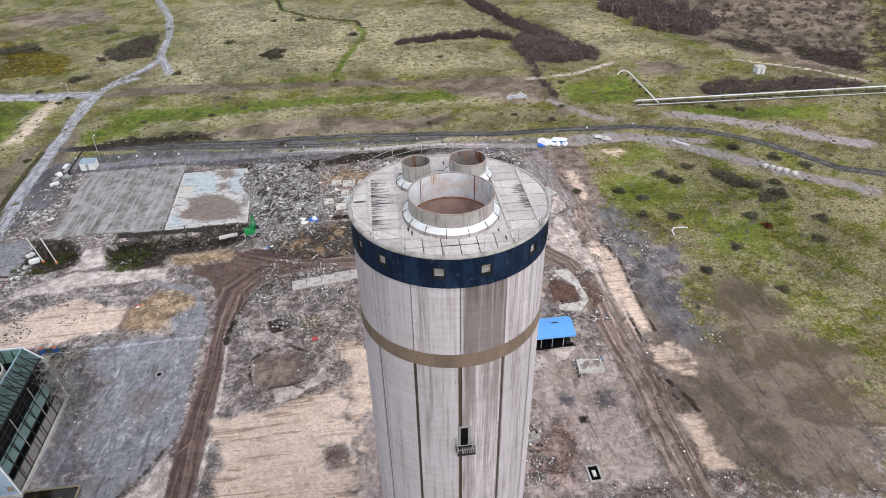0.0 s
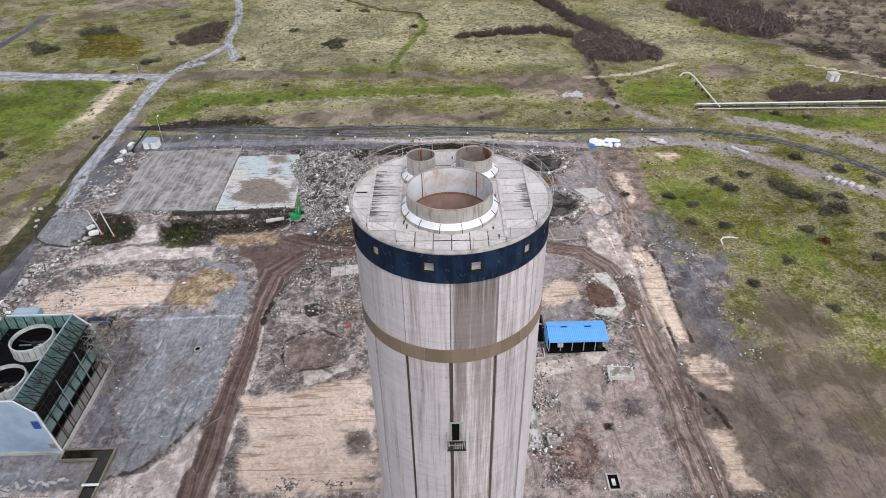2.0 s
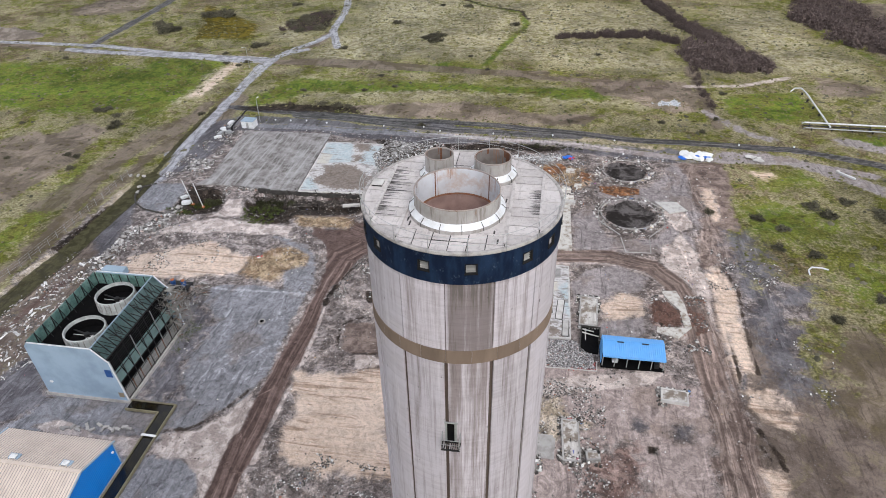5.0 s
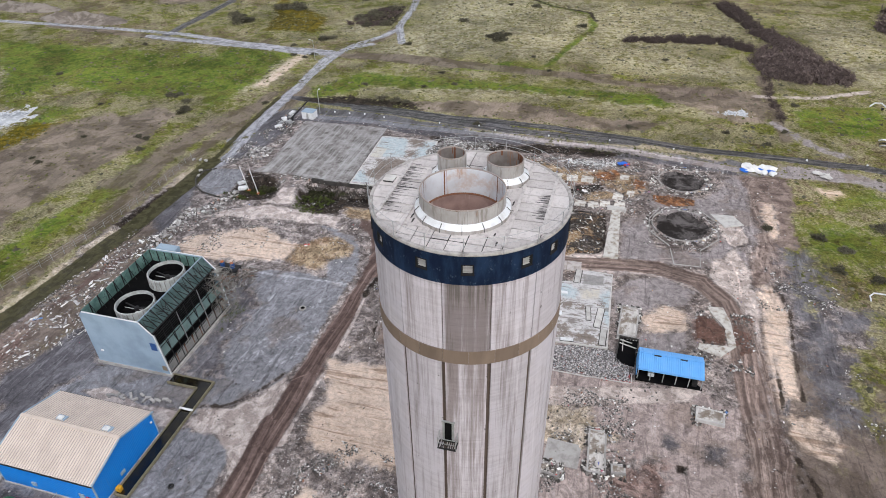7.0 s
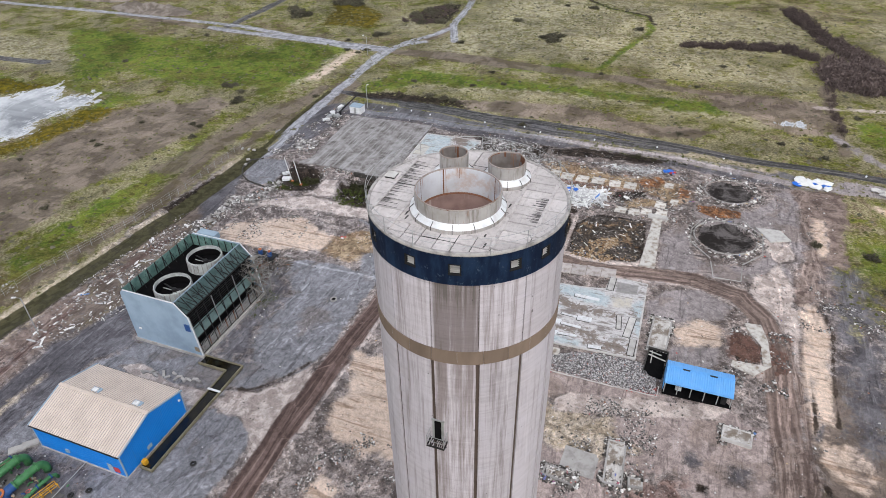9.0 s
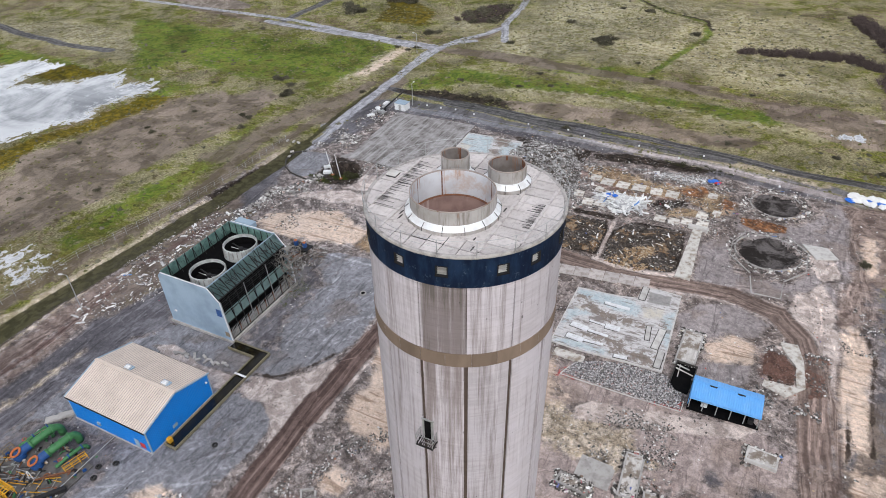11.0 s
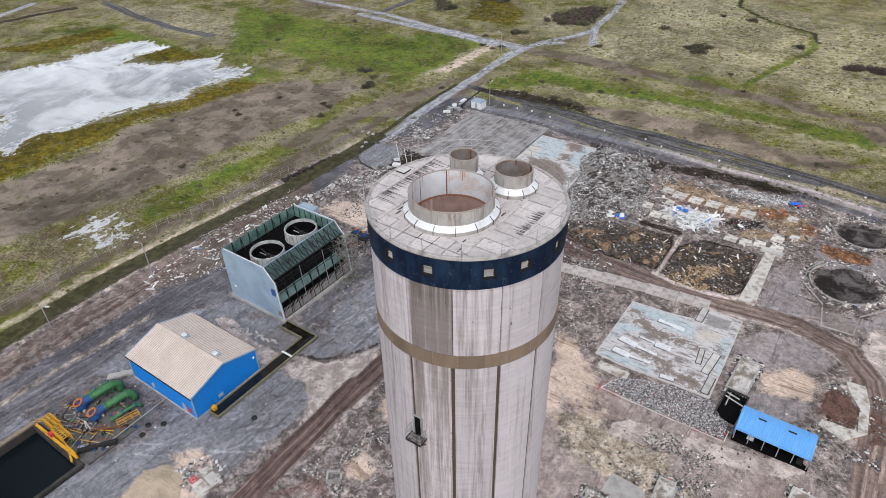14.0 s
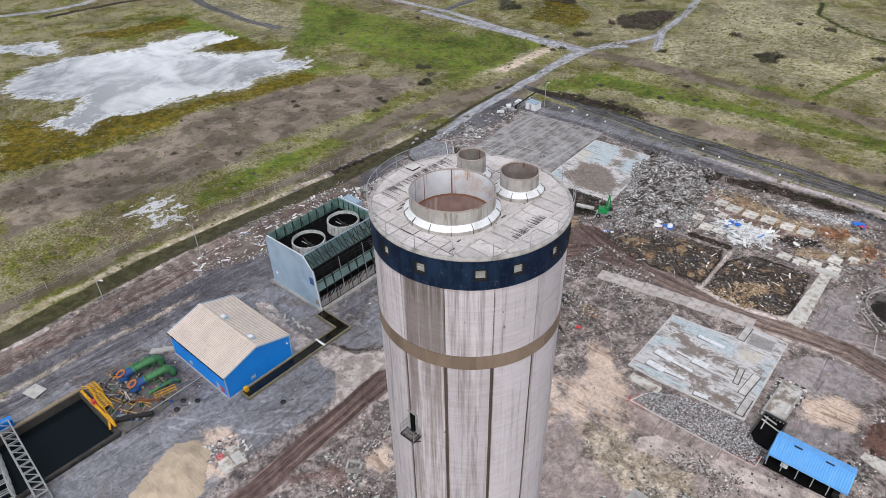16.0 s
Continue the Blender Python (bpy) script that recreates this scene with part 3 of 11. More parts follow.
strip("grey", 1.5, 5.0, [(-254.8, 255.6), (-191.4, 250.1), (-117.3, 246.9), (-104.4, 243.9)])
area("site", 2.0, [(-93.6, 178.9), (-88.4, 187.0), (-44.4, 182.7), (-3.8, 177.8), (40.2, 173.4), (58.0, 168.5), (58.7, 154.5), (54.1, 130.9), (56.1, 113.2), (61.7, 101.7), (59.3, 85.9), (64.9, 77.3), (78.1, 59.7), (63.0, 39.2), (-56.3, 56.1), (-96.2, 151.6)])
area("site", 2.0, [(-102.5, 135.0), (-104.7, 105.4), (-102.8, 63.5), (-97.7, 20.1), (-46.5, 2.0), (5.3, 45.4), (9.9, 67.3), (39.2, 91.7), (22.0, 176.5), (-14.6, 177.4), (-54.7, 181.8), (-83.2, 180.1), (-85.5, 158.4)])
area("site", 2.0, [(59.9, 119.6), (67.0, 113.7), (64.3, 103.3), (55.9, 102.7)])
area("tan", 1.0, [(65.4, 164.8), (71.8, 165.9), (73.1, 162.6), (68.7, 159.7)])
area("dark", 0.6, [(-27.4, 128.4), (-23.9, 132.9), (-16.8, 137.6), (-3.0, 139.2), (-1.8, 135.7), (-1.5, 124.0), (-9.3, 123.4), (-19.2, 122.9)])
area("dark", 0.6, [(-0.7, 124.4), (-1.1, 135.5), (2.9, 141.2), (9.7, 142.0), (15.2, 141.0), (15.6, 125.6), (13.8, 123.0), (1.3, 121.2)])
area("dark", 1.5, [(-44.2, 181.5), (-3.8, 177.0), (-4.0, 166.0), (-34.4, 168.1)])
area("orange", 0.8, [(3.6, 157.2), (6.6, 164.4), (15.6, 168.2), (21.6, 165.2), (24.7, 159.0), (20.1, 149.8), (14.8, 156.9), (7.2, 153.8)])
area("orange", 0.8, [(-14.0, 160.3), (-3.2, 161.7), (8.4, 162.5), (8.1, 159.1), (-2.9, 156.9), (-12.4, 156.3)])
area("orange", 1.0, [(1.8, 130.1), (8.0, 132.5), (14.1, 127.8), (10.0, 123.4), (4.0, 124.4)])
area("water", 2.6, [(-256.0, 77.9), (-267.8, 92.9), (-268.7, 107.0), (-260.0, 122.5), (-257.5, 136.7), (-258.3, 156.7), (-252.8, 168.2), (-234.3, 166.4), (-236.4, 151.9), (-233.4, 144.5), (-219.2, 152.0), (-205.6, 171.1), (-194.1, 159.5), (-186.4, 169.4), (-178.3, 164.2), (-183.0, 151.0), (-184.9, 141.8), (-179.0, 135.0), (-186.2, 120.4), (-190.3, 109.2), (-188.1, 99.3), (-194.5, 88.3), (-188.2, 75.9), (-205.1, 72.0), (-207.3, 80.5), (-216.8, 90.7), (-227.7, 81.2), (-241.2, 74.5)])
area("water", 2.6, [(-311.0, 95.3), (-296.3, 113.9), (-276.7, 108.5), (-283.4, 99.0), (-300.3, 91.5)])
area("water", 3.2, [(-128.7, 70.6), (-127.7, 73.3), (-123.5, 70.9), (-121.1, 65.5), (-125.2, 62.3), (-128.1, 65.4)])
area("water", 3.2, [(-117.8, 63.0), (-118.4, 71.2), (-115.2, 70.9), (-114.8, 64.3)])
area("water", 1.0, [(45.6, 213.2), (54.2, 214.8), (55.9, 211.4), (48.4, 210.2)])
area("pale", 0.8, [(-101.3, 23.5), (-100.4, 27.5), (-97.7, 28.6), (-95.1, 21.2)])
strip("ditch", 0.5, 5.4, [(-100.0, 0.0), (-101.5, 25.0), (-103.0, 45.0), (-103.0, 62.0), (-101.5, 78.0), (-100.0, 95.0), (-98.8, 112.0), (-98.2, 135.0), (-98.5, 146.0)])
strip("ditch", 0.6, 1.8, [(-98.5, 146.0), (-101.0, 165.0), (-102.6, 196.0)])
strip("pale", 0.4, 0.7, [(-104.5, 0.0), (-106.3, 30.0), (-107.2, 50.0), (-106.6, 66.0), (-105.0, 82.0), (-103.5, 98.0), (-102.2, 115.0), (-101.5, 140.0)])
strip("olive", 0.8, 2.2, [(-105.0, 10.0), (-106.5, 45.0), (-106.0, 62.0), (-104.4, 80.0), (-103.0, 97.0), (-101.7, 112.0), (-101.0, 140.0)])
strip("olive", 0.8, 1.6, [(-97.5, 10.0), (-99.5, 45.0), (-99.5, 62.0), (-98.0, 80.0), (-96.8, 97.0), (-95.6, 112.0)])
strip("grey", 2.0, 5.0, [(-110.0, 10.0), (-111.5, 45.0), (-111.5, 62.0), (-109.5, 80.0), (-108.0, 97.0), (-106.7, 112.0), (-105.5, 150.0), (-106.0, 200.0)])
strip("lane", 0.7, 3.4, [(-95.0, 144.0), (-96.0, 155.0), (-97.4, 166.0), (-98.3, 182.0), (-99.4, 200.0)])
strip("lane", 0.7, 2.4, [(-96.6, 164.1), (-98.3, 173.5), (-97.4, 183.7)])
strip("grey", 3.0, 9.0, [(-118.1, 128.3), (-115.7, 143.9), (-114.3, 161.4), (-110.5, 174.2), (-105.7, 183.3)])
strip("tan", 1.2, 5.0, [(-114.8, 205.5), (-114.2, 220.5), (-114.2, 240.3)])
strip("track", 1.2, 5.0, [(-189.2, 255.2), (-190.7, 288.2), (-192.7, 340.6)])
strip("lane", 0.7, 4.0, [(-196.5, 251.1), (-145.6, 247.4), (-113.2, 243.5), (-100.6, 243.9)])
strip("grey", 1.0, 5.0, [(-100.6, 243.9), (-85.2, 242.3), (-59.7, 240.0), (-28.6, 238.9)])
strip("lane", 0.7, 3.5, [(-86.1, 282.4), (-92.4, 265.4), (-99.2, 253.3), (-100.4, 243.3), (-100.6, 217.6), (-99.4, 199.6)])
area("bare", 4.0, [(-237.5, 313.0), (-232.4, 333.6), (-210.0, 343.8), (-198.1, 316.4), (-214.4, 304.4), (-229.7, 301.2)])
strip("track", 1.0, 3.2, [(-97.8, 196.7), (-79.7, 194.4), (-56.4, 193.0), (-22.3, 189.0)])
area("dark", 2.0, [(-94.4, 197.2), (-78.4, 201.9), (-58.1, 199.5), (-55.0, 194.8), (-76.2, 195.3), (-89.6, 194.8)])
strip("track", 1.5, 7.0, [(-394.9, 136.6), (-389.0, 149.1), (-397.2, 165.2)])
strip("lane", 0.7, 4.8, [(-362.4, 113.5), (-351.8, 136.5), (-351.6, 150.9), (-362.6, 174.9)])
strip("dark", 1.5, 5.0, [(-339.6, 128.6), (-339.9, 145.5), (-337.6, 165.4), (-333.1, 182.2)])
strip("track", 1.2, 5.0, [(-328.7, 196.6), (-288.0, 189.8), (-257.8, 187.4), (-232.1, 188.7)])
area("green", 2.5, [(-298.5, 162.9), (-283.6, 178.8), (-270.2, 164.4), (-279.2, 155.1)])
area("bare", 2.0, [(-161.5, 115.1), (-156.7, 140.1), (-146.8, 164.1), (-143.0, 181.5), (-129.5, 176.2), (-126.1, 152.1), (-129.7, 132.1), (-135.8, 111.9), (-149.7, 107.0)])
area("yellow", 2.0, [(-199.4, 85.1), (-183.0, 102.6), (-178.4, 115.1), (-169.9, 103.3), (-172.8, 85.1), (-173.4, 67.7), (-181.7, 54.9), (-196.4, 60.5)])
area("green", 2.0, [(-124.4, 101.2), (-119.8, 123.4), (-124.9, 159.3), (-114.3, 137.7), (-113.5, 109.1), (-114.4, 95.7)])
area("green", 2.0, [(-122.9, 79.7), (-124.1, 97.0), (-117.4, 101.9), (-112.9, 89.0), (-113.7, 73.8)])
area("green", 7.0, [(75.2, 125.2), (96.2, 123.5), (88.5, 107.3), (75.7, 110.6)])
area("green", 7.0, [(60.8, 148.1), (71.2, 149.7), (82.3, 141.5), (76.4, 132.4), (58.1, 132.0)])
area("green", 4.0, [(67.8, 163.9), (80.5, 165.7), (81.4, 159.1), (68.6, 155.8)])
strip("dark", 0.5, 0.9, [(20.2, 122.8), (24.0, 122.4)])
area("orange", 0.5, [(10.2, 162.0), (14.4, 164.5), (19.0, 161.8), (23.5, 158.3), (23.4, 154.3), (19.4, 155.6), (16.3, 159.4), (10.9, 157.0)])
area("dark", 0.7, [(-3.6, 161.7), (5.5, 162.8), (10.4, 162.7), (10.7, 153.3), (12.6, 152.2), (4.2, 150.0), (-1.9, 151.4)])
area("reddirt", 0.8, [(-18.0, 165.3), (6.9, 161.3), (13.6, 154.9), (8.9, 149.4), (-7.7, 152.4), (-16.0, 159.1)])
area("dark", 0.7, [(2.3, 153.5), (13.1, 156.4), (13.4, 152.1), (6.1, 149.4)])
strip("dark", 0.6, 2.2, [(-11.0, 141.4), (-2.5, 141.2)])
area("dark", 1.2, [(-103.9, 109.6), (-101.5, 127.8), (-99.1, 135.3), (-94.5, 133.5), (-93.4, 118.5), (-97.7, 107.5)])
strip("olive", 0.5, 0.8, [(-98.4, 30.0), (-99.9, 46.0), (-99.9, 62.0), (-98.5, 80.0), (-97.2, 97.0), (-96.0, 112.0)])
strip("lane", 0.7, 4.0, [(-106.8, 245.6), (-150.0, 252.0), (-185.9, 257.5), (-270.7, 258.0), (-340.0, 256.0)])
strip("dark", 0.6, 1.0, [(-93.4, 129.3), (-97.8, 136.3), (-99.3, 142.6), (-98.1, 146.3)])
area("grey", 2.0, [(-100.3, 118.7), (-102.0, 134.0), (-101.4, 144.1), (-93.1, 128.8), (-92.0, 116.6), (-94.8, 112.1)])
area("grey", 5.0, [(61.2, 88.5), (73.0, 86.0), (84.7, 79.2), (78.5, 64.4), (68.2, 48.4), (52.7, 49.4), (55.4, 66.0)])
area("grey", 4.0, [(71.1, 103.4), (79.6, 98.9), (80.8, 88.5), (69.5, 83.2), (62.9, 89.9)])
area("yellow", 3.0, [(63.4, 65.5), (70.3, 66.1), (71.3, 61.6), (63.8, 61.1)])
# western yards: blue-grey clinker dust
area("slate", 1.5, [(-90.0, 2.0), (-76.0, 2.0), (-77.0, 40.0), (-76.0, 62.0), (-76.0, 92.0), (-84.0, 104.0), (-96.0, 112.0), (-93.0, 80.0), (-90.0, 40.0)])
area("mud", 1.2, [(-80.0, 2.0), (-38.5, 2.0), (-39.0, 30.0), (-38.5, 62.0), (-50.0, 70.0), (-56.0, 90.0), (-74.0, 90.0), (-77.0, 76.0), (-79.0, 62.0), (-80.0, 30.0)])
area("site", 1.0, [(-97.0, 76.0), (-88.0, 70.0), (-76.0, 84.0), (-76.0, 100.0), (-88.0, 118.0), (-96.0, 112.0)])
area("brown", 1.5, [(-96.0, 74.0), (-90.0, 70.0), (-80.0, 86.0), (-82.0, 98.0), (-93.0, 100.0)])
area("mud", 0.8, [(-55.5, 101.9), (-37.0, 101.4), (-36.9, 92.1), (-36.4, 78.9), (-38.1, 70.1), (-43.6, 63.5), (-48.6, 62.3), (-53.3, 65.8), (-56.4, 79.2), (-60.5, 92.6), (-59.3, 99.3)])
area("slate", 1.5, [(-98.3, 118.1), (-98.0, 129.7), (-96.1, 142.9), (-98.6, 168.5), (-96.5, 183.7), (-88.7, 191.7), (-86.4, 171.6), (-87.7, 153.0), (-92.9, 145.7), (-95.6, 136.0), (-91.9, 124.7), (-88.2, 111.4), (-89.9, 105.6)])
area("slate", 1.2, [(-90.8, 61.1), (-88.6, 67.1), (-83.4, 75.0), (-79.1, 71.8), (-72.8, 66.2), (-75.5, 61.2), (-80.6, 58.5), (-81.8, 52.2)])
area("mud", 0.6, [(-96.4, 136.1), (-97.3, 142.4), (-87.2, 143.1), (-82.1, 138.2), (-81.8, 131.1), (-88.9, 128.4), (-94.8, 132.1)])
# pale junction and concrete aprons by the channel
area("pale", 0.6, [(-48.8, 60.2), (-44.1, 62.1), (-39.0, 65.8), (-37.1, 71.7), (-33.8, 67.3), (-33.8, 56.9), (-32.9, 50.5), (-37.4, 51.3), (-39.7, 55.3), (-43.5, 57.6), (-48.8, 58.0)])
area("pale", 0.6, [(-71.7, 60.3), (-67.7, 62.1), (-58.8, 60.1), (-49.9, 60.8), (-49.0, 57.4), (-54.7, 56.7), (-63.9, 57.7)])
area("pale", 0.8, [(-48.7, 61.5), (-43.4, 63.0), (-39.2, 67.8), (-37.1, 72.5), (-35.9, 59.3), (-38.2, 57.2), (-46.8, 57.3)])
# contact shade beside the cooling unit, laid down as darker slate ground
area("slate", 2.4, [(-57.0, 68.6), (-57.0, 94.0), (-53.6, 92.0), (-52.6, 78.0), (-49.5, 69.0)])
strip("dark", 0.8, 0.5, [(-48.6, 62.2), (-45.0, 62.9), (-42.6, 65.0), (-39.6, 69.0), (-38.0, 73.0)])
# stripped ground between the hollows and the cooling unit
area("site", 0.8, [(-75.9, 124.1), (-57.7, 122.4), (-40.2, 116.3), (-37.6, 101.4), (-54.7, 102.8), (-62.3, 103.9), (-78.3, 117.4)])
area("pale", 0.8, [(-83.6, 117.6), (-78.5, 123.8), (-70.4, 127.3), (-49.2, 125.1), (-48.6, 121.2), (-64.0, 121.2), (-77.9, 119.4)])
area("pale", 0.8, [(-72.7, 136.0), (-67.2, 137.4), (-63.3, 128.5), (-72.5, 127.4), (-70.5, 131.8)])
area("tan", 0.8, [(-83.2, 104.5), (-83.0, 109.3), (-71.8, 114.7), (-66.3, 117.1), (-53.4, 111.4), (-54.9, 105.0), (-62.8, 103.5), (-72.4, 102.3)])
area("ochre", 0.7, [(-54.5, 105.6), (-54.0, 111.5), (-50.3, 115.5), (-45.7, 117.5), (-40.9, 114.2), (-40.4, 110.1), (-44.1, 108.2), (-44.4, 104.4), (-49.0, 103.6)])
area("mud", 1.0, [(-53.2, 120.6), (-42.2, 119.0), (-37.4, 110.0), (-36.2, 101.4), (-42.4, 101.6), (-44.6, 107.2), (-39.9, 110.0), (-41.0, 114.6), (-47.2, 118.2)])
strip("scuff", 0.3, 0.7, [(-62.5, 100.1), (-53.6, 99.9), (-45.5, 100.2), (-36.8, 100.3)])
strip("scuff", 0.3, 0.5, [(-63.2, 94.9), (-61.5, 101.7), (-58.7, 104.6), (-45.6, 103.7)])
# haul road west and its junction
area("brown", 0.6, [(-35.1, 109.9), (-35.2, 92.0), (-36.0, 77.5), (-35.9, 65.6), (-35.9, 57.2), (-31.8, 57.1), (-31.8, 65.5), (-31.2, 77.5), (-31.0, 91.9), (-31.5, 100.4), (-30.7, 108.8), (-27.9, 115.9), (-21.4, 119.0), (-16.2, 119.5), (-16.7, 124.1), (-27.4, 123.7), (-36.3, 131.3), (-43.1, 152.6), (-46.3, 152.8), (-44.4, 132.9), (-43.2, 123.1), (-38.1, 118.4)])
strip("brown", 0.5, 4.6, [(-32.6, 0.0), (-32.9, 20.0), (-33.4, 36.0), (-34.2, 52.0), (-34.6, 62.0)])
strip("brown", 0.5, 4.2, [(-33.9, 57.2), (-33.7, 65.5), (-33.7, 77.5), (-33.0, 92.0), (-32.9, 104.1), (-32.0, 113.9), (-26.8, 120.3), (-16.5, 121.5)])
strip("pale", 0.35, 0.7, [(-31.6, 98.6), (-30.9, 88.8), (-30.8, 78.8), (-31.2, 66.6), (-31.2, 58.3)])
# rubble ground west of the tower
area("dust", 0.8, [(-25.8, 91.8), (-22.2, 93.3), (-17.1, 92.9), (-15.3, 85.5), (-20.6, 84.1), (-24.4, 84.9)])
area("pale", 0.5, [(-21.6, 83.9), (-19.4, 84.8), (-16.3, 83.3), (-12.7, 88.1), (-11.8, 84.7), (-16.9, 81.7), (-18.7, 80.0), (-21.0, 80.9)])
area("dark", 0.4, [(-24.4, 102.7), (-21.8, 103.8), (-19.6, 100.1), (-23.1, 99.1)])
area("ochre", 0.5, [(-17.9, 103.7), (-14.2, 103.9), (-13.6, 99.6), (-17.2, 99.7)])
strip("dark", 0.35, 0.5, [(-30.6, 105.9), (-29.7, 109.8), (-27.5, 113.8), (-23.6, 116.6), (-19.7, 118.3)])
strip("dark", 0.35, 0.5, [(-26.3, 91.8), (-24.8, 93.4), (-22.8, 94.5), (-19.1, 94.9), (-15.6, 92.6)])
strip("dark", 0.3, 0.5, [(-26.7, 90.9), (-25.3, 85.7)])
strip("dark", 0.3, 0.4, [(-22.1, 84.2), (-18.5, 84.4), (-15.5, 85.5)])
strip("dark", 0.6, 1.4, [(-31.1, 103.6), (-31.5, 100.4), (-31.6, 97.6)])
area("tan", 0.8, [(-31.8, 78.8), (-23.8, 79.2), (-16.0, 81.5), (-10.5, 82.5), (-6.5, 77.0), (-4.2, 59.0), (-9.3, 58.6), (-16.1, 57.9), (-23.8, 58.0), (-27.1, 60.0), (-28.5, 62.1), (-29.0, 71.8), (-31.5, 76.8)])
area("dust", 0.7, [(-11.9, 69.2), (-8.8, 70.9), (-7.8, 65.2), (-11.0, 65.2)])
area("tan", 0.8, [(-10.1, 92.5), (-8.5, 95.5), (-2.6, 90.1), (0.5, 85.5), (-1.1, 79.8), (-4.0, 77.1), (-7.6, 85.2)])
area("reddirt", 0.8, [(-30.9, 37.5), (-28.5, 43.3), (-25.2, 46.4), (-23.4, 42.4)])
area("tan", 0.5, [(-25.0, 49.9), (-23.6, 52.4), (-20.2, 50.8), (-20.8, 47.7), (-23.3, 46.9)])
area("tan", 0.8, [(-50.0, 24.8), (-49.9, 29.1), (-45.8, 32.6), (-40.5, 32.7), (-38.8, 32.2)])
area("tan", 0.8, [(-49.4, 34.0), (-46.9, 37.0), (-42.9, 37.7), (-42.7, 35.3), (-46.1, 32.6)])
# ground east of the tower
area("mud", 2.0, [(-7.0, 56.0), (-8.0, 78.0), (-2.0, 86.0), (3.0, 88.0), (23.0, 87.0), (42.0, 84.0), (42.0, 56.0)])
area("tan", 1.5, [(-9.0, 73.0), (-8.0, 84.0), (-3.0, 91.0), (0.5, 87.0), (3.6, 81.6), (5.4, 80.0), (0.0, 78.4), (-4.0, 76.0)])
area("mud", 1.2, [(16.4, 74.1), (20.3, 78.5), (33.2, 84.2), (42.6, 82.9), (42.7, 66.7), (42.6, 56.4), (14.4, 56.6)])
area("reddirt", 2.0, [(20.3, 67.6), (28.4, 69.1), (28.0, 60.6), (22.9, 58.2), (19.3, 59.7)])
area("olive", 1.2, [(-2.1, 76.4), (2.9, 77.9), (9.5, 78.4), (16.9, 79.0), (17.9, 73.5), (14.3, 68.6), (7.8, 69.0), (2.3, 70.5)])
area("olive", 1.0, [(12.8, 72.5), (17.1, 75.4), (22.2, 72.7), (15.3, 68.1)])
area("pale", 0.6, [(6.8, 79.1), (8.7, 81.1), (18.0, 83.4), (27.0, 85.5), (33.3, 84.7), (32.6, 83.0), (22.4, 80.6), (13.5, 77.8), (7.4, 76.5)])
area("pale", 0.5, [(11.1, 79.4), (23.3, 84.5), (34.6, 87.2), (34.5, 85.5), (26.1, 81.9), (12.3, 77.9)])
area("slate", 1.4, [(35.2, 75.0), (37.7, 75.2), (37.3, 71.9), (35.0, 72.0)])
area("slate", 1.4, [(28.9, 74.5), (30.6, 73.6), (30.0, 72.1), (28.5, 72.7)])
area("dark", 0.5, [(30.3, 69.7), (32.1, 69.7), (31.6, 68.2), (30.2, 68.4)])
# yard north of the open shed
area("mud", 0.6, [(17.9, 110.6), (22.0, 115.6), (28.6, 117.6), (35.2, 114.4), (33.0, 109.6), (25.2, 106.2), (19.7, 104.3)])
area("tan", 0.7, [(24.4, 104.0), (28.3, 108.6), (32.2, 107.8), (32.9, 102.6), (30.0, 99.8), (25.7, 100.0)])
area("mud", 0.6, [(22.5, 96.8), (25.7, 99.8), (32.5, 101.5), (32.9, 97.4), (30.9, 95.2), (23.9, 94.3)])
area("pale", 0.5, [(35.5, 108.3), (40.0, 109.7), (41.9, 102.5), (40.7, 96.5), (36.8, 94.7), (38.8, 97.4), (39.8, 102.9), (38.0, 106.9)])
area("reddirt", 0.6, [(33.7, 105.3), (37.6, 107.2), (39.8, 102.9), (39.2, 97.9), (36.5, 96.7), (34.0, 99.1)])
area("dark", 0.4, [(35.0, 102.0), (38.0, 103.6), (39.4, 100.5), (38.0, 97.9), (35.5, 98.7)])
# ground round the tanks
area("mud", 0.9, [(18.5, 137.9), (24.2, 143.2), (26.9, 129.7), (37.9, 130.0), (44.5, 137.5), (47.0, 126.8), (36.4, 123.5), (19.7, 122.2)])
area("mud", 1.0, [(25.4, 153.3), (39.2, 154.3), (49.0, 172.6), (50.7, 139.0), (46.5, 133.3), (41.2, 144.3), (26.8, 143.8)])
area("pale", 0.7, [(41.3, 145.7), (45.4, 147.9), (47.3, 135.8), (44.1, 132.7), (41.3, 136.8)])
area("dust", 1.5, [(49.0, 172.6), (60.2, 171.7), (58.9, 145.7), (56.5, 122.8), (52.5, 110.8), (47.2, 109.6), (47.0, 126.8), (50.0, 143.7)])
# haul road east, with its dusty shoulders
area("pale", 0.8, [(7.4, 120.7), (19.8, 120.5), (29.3, 121.9), (37.4, 120.8), (44.1, 132.7), (46.8, 124.6), (45.1, 109.1), (41.9, 108.3), (38.2, 112.8), (30.4, 117.4), (19.9, 117.8), (7.8, 116.9)])
area("dust", 0.6, [(41.3, 103.9), (46.3, 107.6), (46.9, 96.7), (46.8, 88.7), (47.0, 76.1), (47.0, 62.4), (46.5, 56.3), (40.8, 56.4), (41.1, 64.5), (41.3, 76.2), (41.2, 87.3)])
strip("brown", 0.6, 5.0, [(-30.0, 127.5), (-14.0, 121.0), (4.6, 119.3), (15.5, 120.4), (27.3, 121.0), (36.0, 118.4), (40.4, 112.4), (42.3, 101.2), (42.9, 90.0), (43.6, 78.2), (43.0, 60.0), (43.6, 40.0), (45.0, 10.0)])
